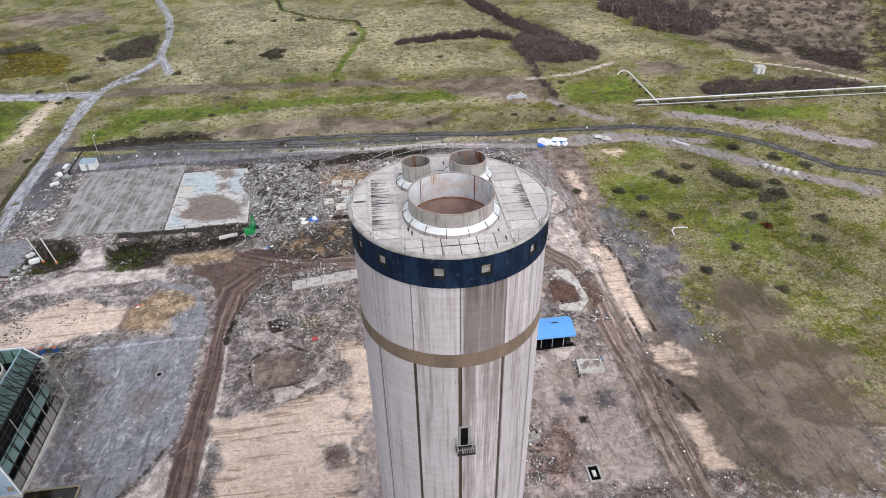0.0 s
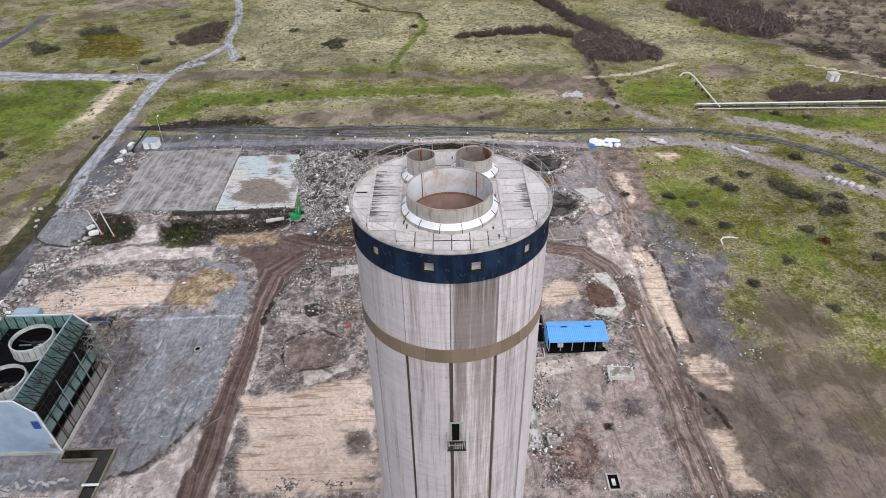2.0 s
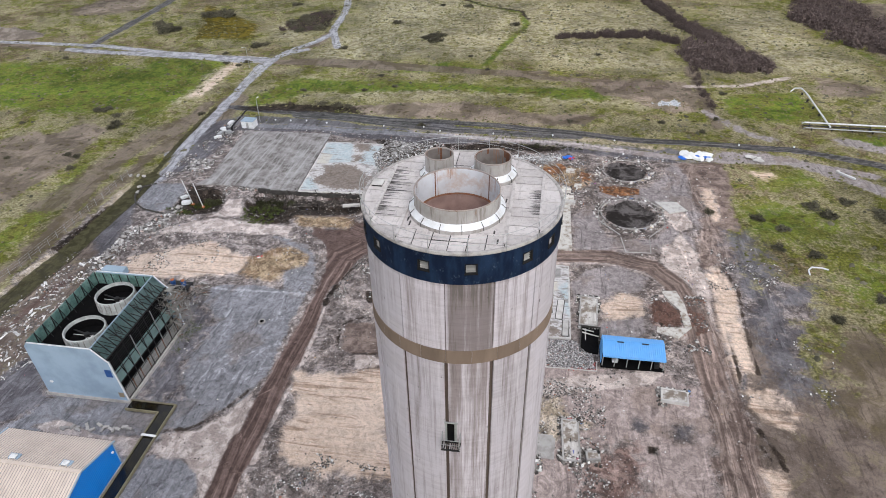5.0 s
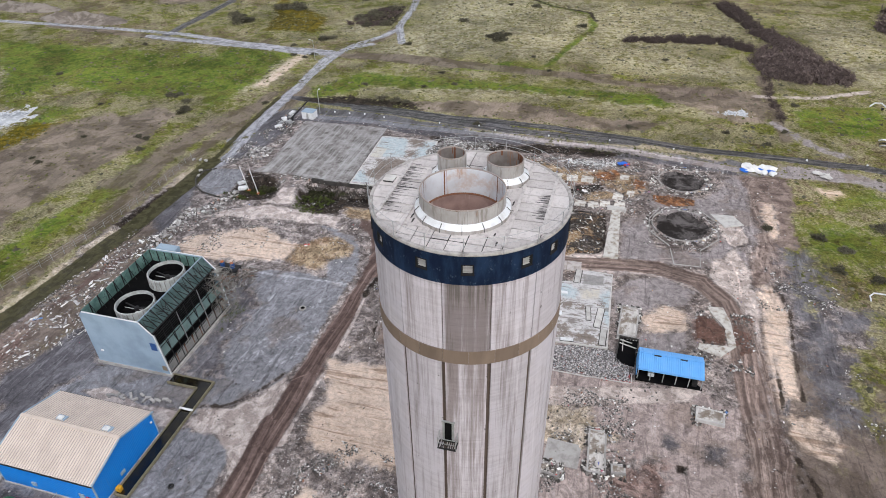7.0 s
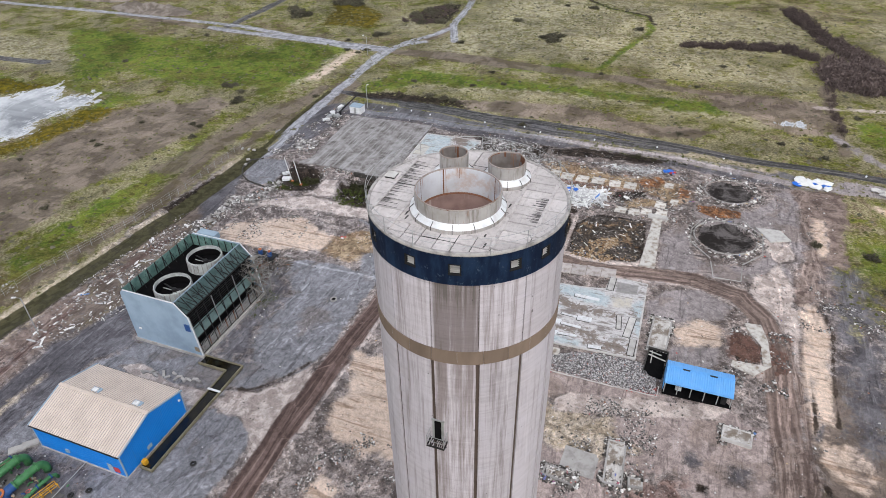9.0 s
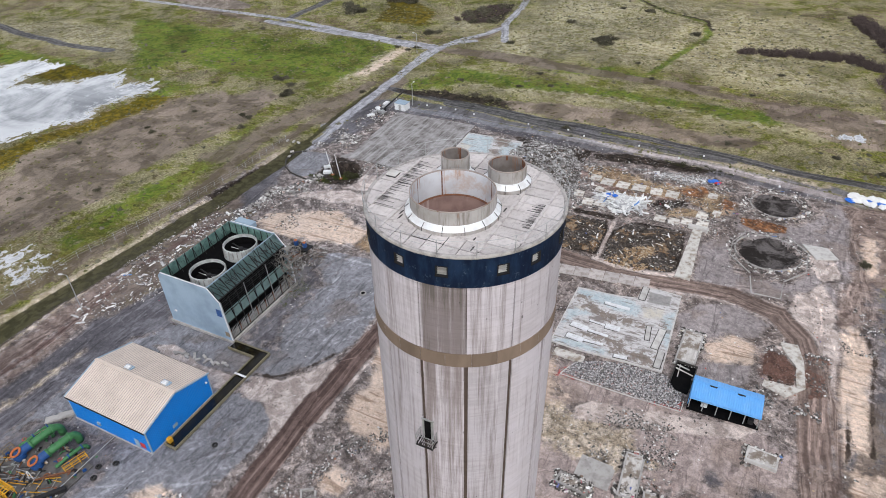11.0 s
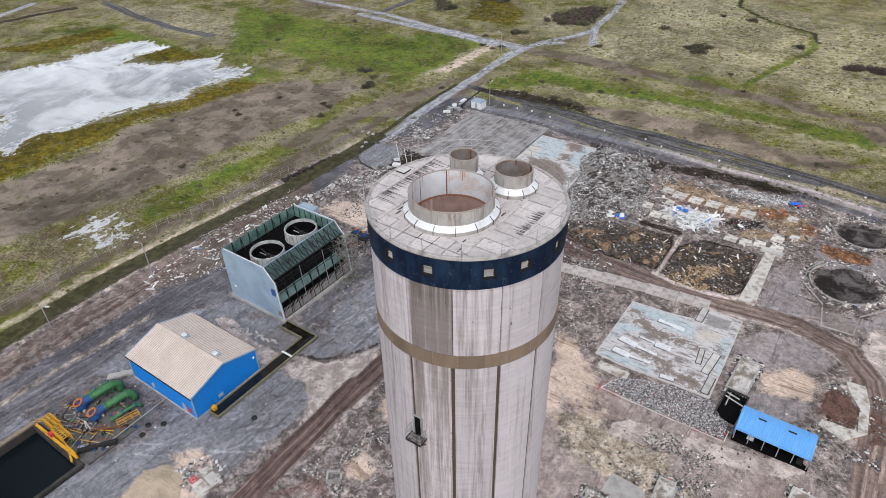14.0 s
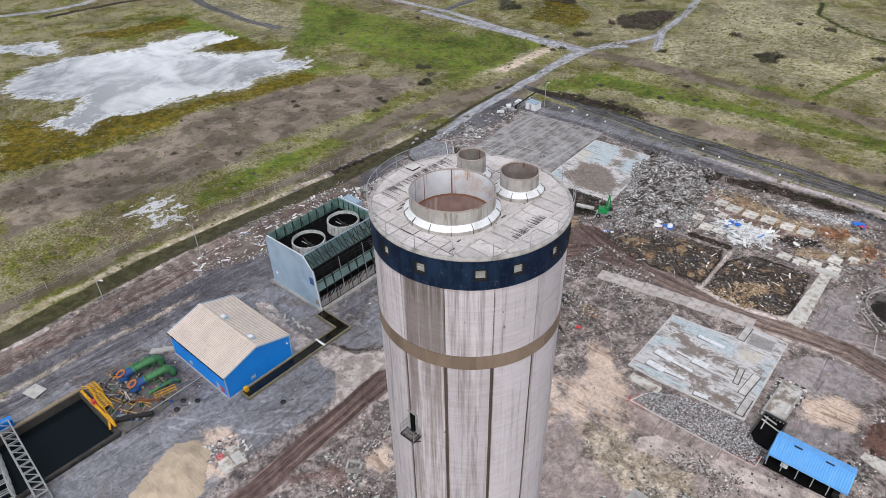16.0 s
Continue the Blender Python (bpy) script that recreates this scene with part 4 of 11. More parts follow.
strip("dust", 1.6, 6.0, [(43.6, 80.0), (43.6, 78.2), (43.0, 60.0), (43.6, 40.0), (45.0, 10.0)])
strip("scuff", 0.35, 0.7, [(42.9, 98.5), (42.5, 91.9), (42.3, 85.8)])
strip("scuff", 0.35, 0.6, [(44.4, 96.8), (44.0, 90.3), (43.5, 84.3)])
strip("scuff", 0.35, 0.7, [(42.9, 73.7), (43.0, 67.8), (43.0, 61.4), (43.1, 56.3)])
strip("scuff", 0.35, 0.7, [(44.9, 71.8), (44.9, 64.5), (45.2, 58.4)])
strip("scuff", 0.35, 0.6, [(41.2, 66.7), (41.2, 60.4), (41.2, 56.4)])
# sandy spoil and scraped dirt east of the road
area("grey", 2.0, [(47.8, 100.1), (58.0, 103.5), (59.4, 94.7), (60.1, 83.9), (64.1, 75.8), (74.1, 68.5), (67.3, 56.1), (47.3, 56.3), (46.5, 68.9), (46.6, 82.8)])
area("tan", 0.6, [(47.9, 119.3), (50.6, 121.5), (50.4, 110.3), (50.1, 97.5), (49.2, 85.7), (47.2, 83.4), (46.5, 89.6), (46.6, 99.6)])
area("tan", 0.6, [(52.4, 153.5), (55.0, 155.5), (54.5, 142.2), (53.3, 138.3), (51.6, 141.6)])
area("tan", 0.7, [(48.3, 84.2), (52.8, 84.7), (56.2, 79.6), (52.9, 76.0), (49.4, 77.1), (47.9, 80.3)])
area("grey", 0.6, [(50.6, 82.7), (54.0, 82.4), (53.8, 79.6), (50.7, 78.6)])
area("tan", 0.6, [(46.5, 67.7), (50.3, 68.8), (50.1, 64.4), (50.3, 59.3), (51.8, 56.3), (46.6, 56.3), (46.6, 62.4)])
strip("dark", 0.5, 0.9, [(47.9, 75.5), (48.8, 73.3), (49.8, 70.6), (50.2, 67.9)])
strip("dark", 0.4, 0.6, [(47.7, 71.8), (48.7, 69.4)])
strip("dark", 0.4, 0.5, [(49.0, 113.5), (48.8, 103.7), (47.7, 91.7), (47.5, 84.2)])
strip("slate", 0.6, 1.2, [(49.9, 103.7), (49.7, 93.3), (47.7, 84.2)])
area("slate", 3.5, [(61.8, 115.3), (68.3, 116.1), (65.4, 108.0), (59.7, 105.3), (58.7, 109.2)])

# bands that run along the ditch
area("site", 1.0, [(-98.0, 2.0), (-89.5, 2.0), (-88.6, 30.0), (-87.6, 50.0), (-88.5, 66.0), (-93.0, 78.0), (-99.0, 80.0)])
area("dust", 2.0, [(-96.4, 2.0), (-90.0, 2.0), (-89.4, 30.0), (-88.8, 50.0), (-89.5, 62.0), (-94.0, 74.0), (-97.5, 76.0)])
strip("brown", 1.2, 1.6, [(-92.6, 0.0), (-92.2, 20.0), (-91.8, 40.0), (-92.0, 58.0), (-93.4, 70.0)])
strip("slate", 0.9, 6.0, [(-87.2, 0.0), (-86.4, 28.0), (-85.6, 48.0), (-84.4, 66.0)])
strip("olive", 0.9, 0.7, [(-84.8, 4.0), (-84.3, 27.2), (-84.0, 40.8), (-83.0, 54.0)])
strip("slate", 0.8, 4.2, [(-81.4, 0.0), (-80.6, 28.6), (-80.2, 45.9), (-79.0, 60.0)])
strip("mark", 0.4, 0.6, [(-81.9, 14.5), (-81.1, 29.0), (-80.8, 46.4)])
strip("mark", 0.4, 0.6, [(-79.9, 13.8), (-79.0, 28.1), (-78.9, 45.3)])
strip("scuff", 0.4, 0.5, [(-83.2, 14.9), (-82.3, 29.6), (-81.8, 47.0)])
area("pale", 0.7, [(-101.8, 21.5), (-100.4, 27.4), (-96.8, 29.5), (-96.1, 25.7), (-97.0, 19.8)])
area("site", 0.8, [(-94.4, 78.7), (-90.1, 102.1), (-81.6, 107.7), (-83.5, 103.6), (-85.9, 78.0), (-85.4, 69.5), (-87.1, 62.8)])
area("slate", 0.6, [(-25.7, 190.1), (0.2, 184.6), (17.0, 183.3), (47.9, 177.5), (50.4, 172.9), (38.7, 171.1), (17.5, 171.4), (1.1, 176.1), (-23.5, 179.8), (-55.9, 188.7), (-85.5, 191.1), (-83.0, 185.7), (-52.0, 177.3), (-22.2, 174.0)])
area("slate", 0.9, [(-88.0, 178.5), (-88.0, 188.0), (-55.0, 186.5), (-17.0, 185.0), (17.0, 184.0), (48.0, 178.0), (60.0, 171.0), (47.0, 168.5), (17.0, 172.5), (-33.0, 176.0), (-54.0, 179.0)])
strip("mud", 0.7, 3.4, [(-82.0, 183.0), (-50.0, 181.6), (-10.0, 180.0), (20.0, 177.6), (46.0, 172.4), (60.0, 171.6), (80.0, 172.0), (98.0, 166.0)])
strip("scuff", 0.5, 0.8, [(-82.0, 185.0), (-50.0, 184.0), (-10.0, 182.4), (20.0, 180.0), (46.0, 175.0)])
area("site", 0.8, [(-16.0, 164.0), (26.0, 164.0), (26.0, 172.0), (-16.0, 174.0)])
area("grey", 2.5, [(-98.0, 58.0), (-89.0, 60.0), (-80.0, 84.0), (-84.0, 104.0), (-92.0, 118.0), (-98.0, 112.0)])
strip("dark", 0.7, 0.6, [(-97.0, 0.0), (-98.4, 25.0), (-99.8, 45.0), (-99.8, 62.0), (-98.2, 78.0), (-96.8, 95.0), (-95.6, 112.0)])
# wet hollows under the slab edge, with trodden sand before the larger one
# dark soil and the pits' shade together, laid down as dark ground
area("dark", 1.2, [(-84.5, 142.0), (-81.9, 143.0), (-75.9, 141.8), (-71.5, 135.6), (-71.4, 130.0), (-75.8, 128.4), (-80.6, 128.6), (-83.3, 130.5)])
area("dark", 1.2, [(-65.7, 135.0), (-63.6, 139.5), (-59.6, 141.6), (-53.4, 141.6), (-32.6, 141.6), (-31.9, 134.6), (-37.0, 133.4), (-43.4, 131.6), (-50.0, 130.8), (-50.6, 125.9), (-55.9, 125.6), (-62.4, 128.5)])
area("ochre", 1.2, [(-50.0, 130.4), (-43.0, 131.0), (-36.2, 132.0), (-33.3, 128.7), (-34.4, 125.0), (-48.2, 125.4)])
# shoulders of the eastern road, the sand ridge beside it, darker scraped ground beyond
area("slate", 4.0, [(54.4, 134.6), (59.0, 136.0), (62.0, 122.0), (59.0, 112.0), (61.0, 100.0), (60.0, 84.0), (53.0, 82.0), (53.0, 99.0), (53.4, 112.6), (53.9, 123.0)])
area("pale", 1.0, [(39.3, 127.8), (43.9, 128.5), (44.4, 118.8), (46.9, 118.1), (46.3, 97.7), (45.7, 103.6), (45.1, 111.5), (42.2, 117.5), (37.6, 121.0)])
area("tan", 0.8, [(46.7, 117.0), (50.5, 120.9), (51.9, 112.5), (51.2, 99.3), (50.2, 88.0), (48.0, 88.0), (47.2, 101.5), (46.9, 109.2)])
area("tan", 0.8, [(52.8, 155.0), (55.3, 154.7), (54.4, 140.2), (52.6, 140.5), (51.2, 147.0)])
strip("dark", 0.5, 0.5, [(51.4, 120.0), (52.4, 112.0), (51.6, 100.0), (51.0, 88.0)])
strip("mark", 0.5, 0.8, [(46.8, 112.0), (46.7, 100.0), (46.6, 88.0), (46.6, 76.0)])
strip("pale", 0.4, 1.0, [(-1.3, 139.4), (-1.4, 130.0), (-1.3, 122.4)])
strip("pale", 0.5, 1.6, [(-2.0, 122.6), (4.0, 121.8), (10.0, 122.0), (14.9, 123.2)])
# stripped hall: brown earth, rust and a puddle between the pads; banks behind it
area("ochre", 0.8, [(-16.0, 165.3), (-10.7, 166.9), (-3.4, 166.5), (3.3, 163.7), (11.1, 163.3), (14.7, 162.0), (14.6, 157.9), (11.4, 156.4), (7.3, 156.2), (1.8, 156.3), (-4.0, 156.4), (-12.0, 158.0)])
area("ochre", 1.0, [(8.0, 163.0), (14.4, 164.9), (22.0, 164.0), (25.0, 157.0), (21.0, 150.0), (15.0, 155.0), (12.0, 158.2)])
area("ochre", 0.8, [(-8.4, 154.5), (-0.6, 155.1), (5.5, 154.7), (5.4, 151.6), (0.6, 150.8), (-7.0, 152.2)])
area("orange", 0.7, [(10.3, 161.7), (14.4, 164.2), (16.6, 162.5), (16.2, 159.2), (12.5, 158.2)])
area("orange", 0.6, [(21.0, 161.6), (23.8, 159.9), (24.4, 156.2), (21.5, 155.6)])
area("orange", 0.5, [(14.7, 165.2), (16.7, 165.6), (17.8, 162.5), (15.9, 162.0)])
area("dark", 0.6, [(4.4, 152.3), (8.5, 155.1), (13.4, 155.0), (14.0, 152.6), (11.3, 150.9), (6.6, 150.6)])
area("ochre", 0.8, [(8.1, 149.8), (12.3, 153.1), (17.2, 152.3), (16.8, 149.3), (12.3, 147.5), (8.7, 146.5)])
area("dark", 1.2, [(-16.0, 173.0), (-6.9, 176.9), (0.5, 176.5), (8.0, 177.0), (16.0, 175.6), (15.0, 172.6), (1.8, 171.8), (-5.1, 171.3), (-14.0, 170.5)])
strip("scuff", 0.4, 0.5, [(-14.0, 174.4), (-4.0, 174.6), (6.0, 174.8)])
strip("scuff", 0.4, 0.4, [(-12.0, 173.0), (-3.0, 173.2), (5.0, 173.6)])
strip("olive", 1.2, 2.4, [(-30.0, 185.6), (-10.0, 183.4), (8.0, 182.6), (24.0, 181.2), (44.0, 178.0)])
strip("scuff", 0.7, 1.8, [(-30.0, 182.6), (-14.9, 180.8), (-7.7, 179.6), (-0.4, 179.2), (6.8, 179.3), (13.8, 179.0), (21.4, 178.6), (34.0, 176.4)])
# the perimeter track: two dark wheel lanes
strip("track", 0.5, 3.6, [(-95.0, 196.6), (-78.7, 195.0), (-57.4, 193.2), (-37.1, 190.8), (-17.0, 190.2), (-2.0, 189.1), (13.2, 187.0), (27.4, 184.2), (36.0, 182.6), (63.4, 181.8), (81.6, 179.8), (100.7, 173.0), (109.4, 167.0), (114.5, 161.8), (120.1, 153.3), (126.0, 143.0), (136.0, 138.0)])
strip("mark", 0.3, 0.9, [(-95.0, 197.6), (-78.7, 196.0), (-57.4, 194.2), (-37.1, 191.8), (-17.0, 191.2), (-2.0, 190.1), (13.2, 188.0), (27.4, 185.2), (36.0, 183.6), (63.4, 182.8), (81.6, 180.8), (101.2, 174.0), (109.9, 168.0), (115.0, 162.8), (120.6, 154.3), (126.5, 144.0), (136.5, 139.0)])
strip("mark", 0.3, 0.9, [(-95.0, 195.6), (-78.7, 194.0), (-57.4, 192.2), (-37.1, 189.8), (-17.0, 189.2), (-2.0, 188.1), (13.2, 186.0), (27.4, 183.2), (36.0, 181.6), (63.4, 180.8), (81.6, 178.8), (100.2, 172.0), (108.9, 166.0), (114.0, 160.8), (119.6, 152.3), (125.5, 142.0), (135.5, 137.0)])
area("orange", 0.4, [(25.9, 153.5), (30.2, 154.1), (36.4, 153.4), (36.2, 150.2), (30.5, 148.3), (26.8, 150.3)])

area("slate", 2.0, [(-77.5, 25.5), (-77.0, 38.0), (-72.5, 40.5), (-60.5, 40.5), (-57.0, 34.0), (-60.0, 26.0)])
# sweeping wheel marks in the dust of the yards and on the sand
rng = random.Random(77)


def wheel_marks(kind, count, xs, ys, heading, bend, length, width):
    for _ in range(count):
        x, y, a = rng.uniform(*xs), rng.uniform(*ys), radians(heading + rng.uniform(-bend, bend))
        turn, pts, run = rng.uniform(-0.05, 0.05), [(x, y)], rng.uniform(*length)
        for _ in range(7):
            x, y, a = x + run / 7 * math.cos(a), y + run / 7 * math.sin(a), a + turn * run / 7
            pts.append((x, y))
        strip(kind, 0.35, rng.uniform(0.15, width), pts)


wheel_marks("mark", 34, (-56, -38), (64, 98), 80, 28, (4, 16), 0.5)
wheel_marks("scuff", 30, (-56, -38), (64, 98), 80, 30, (4, 14), 0.5)
wheel_marks("mark", 22, (-60, -40), (32, 56), 60, 40, (4, 12), 0.45)
wheel_marks("scuff", 24, (-62, -40), (30, 56), 60, 40, (4, 12), 0.5)
wheel_marks("mark", 16, (14, 40), (56, 84), 100, 50, (4, 12), 0.35)
wheel_marks("scuff", 14, (14, 40), (56, 84), 100, 50, (4, 10), 0.35)
wheel_marks("mark", 26, (44, 52), (110, 168), 88, 14, (6, 18), 0.6)
wheel_marks("scuff", 12, (42, 50), (110, 150), 88, 14, (6, 16), 0.6)
wheel_marks("mark", 20, (-34, -24), (112, 132), 20, 60, (5, 14), 0.6)
wheel_marks("mark", 14, (18, 40), (120, 132), 0, 40, (4, 12), 0.5)
wheel_marks("scuff", 14, (0, 34), (117, 124), 3, 12, (6, 16), 0.5)
wheel_marks("mark", 22, (-96, -74), (20, 70), 88, 8, (8, 24), 0.6)
wheel_marks("scuff", 16, (-96, -74), (20, 70), 88, 8, (8, 24), 0.5)


# basin of the dock and other hollows
def rect_field(x0, y0, x1, y1):
    return np.minimum(np.minimum(PX - x0, x1 - PX), np.minimum(PY - y0, y1 - PY))


ROUGHZ = np.array([noise.noise((x * 0.35, y * 0.35, 0.3)) * 0.10 + noise.noise((x * 0.06, y * 0.06, 5.3)) * 0.35 + noise.noise((x * 0.95, y * 0.95, 2.2)) * 0.06 for x, y in zip(PX, PY)])
smooth_ground = np.clip(np.maximum.reduce([FIELD["mud"], FIELD["pale"], FIELD["brown"], FIELD["tan"]]), 0, 1)
PZ = 0.0135 * np.clip(PX, -160, 160) + ROUGHZ * (0.75 - 0.5 * smooth_ground) - 0.12
PZ -= 0.6 * np.clip(FIELD["ditch"] * 0.5 + 0.5, 0, 1.0)
PZ -= 0.25 * np.clip(FIELD["water"] + 1.0, 0, 1.0)
for cx, cy, r in ((33.6, 162.7, 5.6), (32.9, 140.2, 6.2)):
    PZ -= 0.7 * np.clip((r - np.hypot(PX - cx, PY - cy)) / 1.2, 0, 1)
PZ -= 4.5 * np.clip(rect_field(-76.0, -3.0, -59.6, 25.2) / 0.7, 0, 1)
PZ -= 0.35 * np.clip(rect_field(-51.7, 43.4, -49.1, 68.0) / 0.5, 0, 1)
PZ -= 0.35 * np.clip(rect_field(-57.8, 65.4, -49.1, 68.0) / 0.5, 0, 1)
PZ -= 2.2 * np.clip(rect_field(-65.5, 130.5, -33.0, 142.2) / np.where(PY > 139, 0.6, np.where(PX > -52, 7.0, 2.2)), 0, 1)
PZ -= 2.4 * np.clip((5.4 - np.hypot((PX + 76.4) * 0.95, (PY - 136.2) * 1.25)) / 1.8, 0, 1)
nx, ny = len(gx), len(gy)
ids = np.arange(nx * ny).reshape(ny, nx)
quads = np.stack([ids[:-1, :-1], ids[:-1, 1:], ids[1:, 1:], ids[1:, :-1]], -1).reshape(-1, 4)
gme = bpy.data.meshes.new("ground")
gme.from_pydata(np.stack([PX, PY, PZ], -1).tolist(), [], quads.tolist())
for k in KINDS:
    gme.attributes.new("k_" + k, "FLOAT", "POINT").data.foreach_set("value", FIELD[k].astype(np.float32))
gme.attributes.new("lat", "FLOAT", "POINT").data.foreach_set("value", LAT.astype(np.float32))
gme.attributes.new("along", "FLOAT", "POINT").data.foreach_set("value", ALONG.astype(np.float32))
gme.polygons.foreach_set("use_smooth", np.ones(len(gme.polygons), bool))
ground = tagged(new("ground", gme), "rough grass heath round a grey demolition site", "ground", kind="structure")

n = Nodes("ground_surfaces", 0.95, 0.0, 0.12)
flat = n.scaled(1, 1, 0)
f0 = n.noise(5.5, 4, 0.75, flat)
f1 = n.noise(1.7, 6, 0.72, flat)
f2 = n.noise(0.42, 6, 0.66, flat, 0.4)
f3 = n.noise(0.10, 5, 0.6, flat, 0.5)
f4 = n.noise(0.025, 4, 0.55, flat)
g1 = n.noise(1.3, 6, 0.72, n.scaled(1, 1, 0, None, 31))
g2 = n.noise(0.30, 6, 0.68, n.scaled(1, 1, 0, None, 57), 0.8)
drag_w = n.noise(1.0, 6, 0.7, n.scaled(0.5, 0.07, 0, None, -52), 0.6)
ridge = n.noise(1.0, 5, 0.60, n.scaled(0.09, 0.95, 0, None, 4), 1.3)
drag_m = n.noise(1.0, 5, 0.64, n.scaled(0.75, 0.09, 0, None, -14), 1.6)
swirl = n.noise(0.33, 6, 0.68, flat, 2.4)


def tone(red, green_, blue):
    """A base colour from 8-bit values."""
    return tuple(((v / 255 + 0.055) / 1.055) ** 2.4 * 0.845 for v in (red, green_, blue))


def cen(v, k):
    return n.math("MULTIPLY", n.math("SUBTRACT", v, 0.5), k)


edge = n.math("ADD", n.math("ADD", cen(f1, 1.6), cen(f2, 3.2)), cen(g2, 3.0))


def mask(kind, lo=-0.5, hi=0.8, wob=1.0, top=1.0):
    v = n.math("ADD", n.attr("k_" + kind), n.math("MULTIPLY", edge, wob))
    v = n.step(v, lo * 0.55, hi * 0.55)
    return n.math("MULTIPLY", v, top) if top < 1 else v


def two(f, a, b, lo=0.43, hi=0.57):
    return n.mix(n.step(f, lo, hi), a, b)


def over(base_, f, lo, hi, amount, colour):
    """One more colour where the pattern f passes from lo to hi."""
    return n.mix(n.math("MULTIPLY", n.step(f, lo, hi), amount), base_, colour)


# heath: dry grass, moss, darker tussocks
patch = n.math("ADD", n.math("MULTIPLY", f3, 0.6), n.math("MULTIPLY", f2, 0.4))
dry = two(f1, tone(165, 160, 137), tone(138, 132, 108))
lush = two(f1, tone(136, 137, 82), tone(111, 113, 66))
c = n.mix(n.step(patch, 0.46, 0.58), dry, lush)
c = over(c, n.math("ADD", n.math("MULTIPLY", f4, 0.45), n.math("MULTIPLY", g2, 0.55)), 0.50, 0.58, 0.75, two(f1, tone(136, 124, 112), tone(104, 93, 80)))
straw = two(f2, tone(173, 168, 149), tone(154, 147, 127))
straw = over(straw, g2, 0.50, 0.60, 0.7, two(f1, tone(134, 132, 88), tone(112, 109, 74)))
straw = over(straw, g1, 0.60, 0.70, 0.5, tone(104, 92, 72))
c = n.mix(mask("straw", -1.2, 1.2, 1.0, 0.92), c, straw)
green = two(g2, tone(103, 119, 60), tone(128, 136, 72))
green = over(green, patch, 0.49, 0.58, 0.65, two(f1, tone(140, 133, 98), tone(114, 108, 74)))
green = over(green, g2, 0.55, 0.63, 0.55, tone(94, 98, 56))
c = n.mix(mask("green", -1.4, 1.8, 1.4, 0.90), c, green)
yellow = two(f2, tone(130, 118, 48), tone(104, 97, 46))
c = n.mix(mask("yellow", -0.9, 1.1, 1.1, 0.88), c, yellow)
bare = two(f3, tone(152, 142, 132), tone(129, 120, 111), 0.44, 0.56)
bare = over(bare, g2, 0.54, 0.64, 0.5, two(f1, tone(112, 106, 84), tone(130, 124, 98)))
bare = over(bare, drag_m, 0.54, 0.64, 0.35, tone(106, 97, 90))
c = n.mix(mask("bare", -0.8, 1.0, 1.0, 0.94), c, bare)
lumpy = n.n.new("ShaderNodeVectorMath")
n.put(flat, lumpy.inputs[0])
lumpy_off = n.n.new("ShaderNodeTexNoise")
lumpy_off.inputs["Scale"].default_value, lumpy_off.inputs["Detail"].default_value = 0.5, 3.0
n.put(flat, lumpy_off.inputs["Vector"])
n.put(lumpy_off.outputs["Color"], lumpy.inputs[1])
lump = n.scaled(0.8, 1.25, 0, lumpy.outputs[0], 20)
for scale, lo, gate, dens in ((0.34, 0.28, f3, 0.47), (0.13, 0.24, g2, 0.52)):
    size, who = n.cells(scale, lump), n.cells(scale, lump, "Color")
    tuss = n.math("MULTIPLY", n.step(n.math("ADD", size, cen(f1, 0.5)), lo, lo - 0.10), n.step(who, 0.35, 0.5))
    tuss = n.math("MULTIPLY", tuss, n.step(gate, dens, dens + 0.08))
    c = n.mix(n.math("MULTIPLY", tuss, 0.6), c, two(f1, tone(80, 74, 56), tone(102, 96, 64)))

moor = n.noise(0.045, 6, 0.68, n.scaled(1, 1, 0, None, 77), 0.8)
c = n.mix(1.0, c, n.ramp(moor, (0.38, 0.72), (0.50, 0.93), (0.62, 1.08)), "MULTIPLY")

# stripped ground: broken brick and concrete trodden into dirt
s = two(f2, tone(164, 157, 153), tone(132, 125, 121), 0.42, 0.56)
s = over(s, f3, 0.50, 0.60, 0.6, two(f1, tone(138, 129, 124), tone(110, 103, 98)))
s = over(s, g2, 0.52, 0.60, 0.7, two(f1, tone(176, 168, 162), tone(150, 141, 135)))
s = over(s, swirl, 0.55, 0.64, 0.5, tone(120, 110, 104))
s = over(s, g1, 0.58, 0.68, 0.55, tone(92, 86, 83))
s = over(s, f1, 0.40, 0.30, 0.8, tone(188, 182, 177))
c = n.mix(mask("site", -0.4, 0.6, 0.8), c, s)
g = two(f3, tone(138, 128, 120), tone(116, 107, 99))
g = over(g, g2, 0.52, 0.60, 0.35, two(f1, tone(116, 112, 78), tone(98, 94, 68)))
g = over(g, drag_m, 0.54, 0.64, 0.5, tone(92, 85, 80))
g = over(g, g1, 0.55, 0.68, 0.4, tone(88, 82, 72))
c = n.mix(mask("grey", -0.8, 1.0, 1.0, 0.85), c, g)
sep = n.n.new("ShaderNodeSeparateXYZ")
n.put(flat, sep.inputs[0])
east = n.math("MULTIPLY", n.step(sep.outputs[0], -34.0, 2.0), n.math("MAXIMUM", n.step(sep.outputs[1], 98.0, 90.0), 0.5))
blue_m = two(swirl, tone(147, 146, 147), tone(136, 135, 136), 0.45, 0.56)
lilac_m = two(swirl, tone(171, 161, 156), tone(154, 145, 141), 0.45, 0.56)
m = n.mix(east, blue_m, lilac_m)
m = over(m, drag_m, 0.55, 0.66, 0.55, n.mix(east, tone(108, 107, 108), tone(118, 110, 108)))
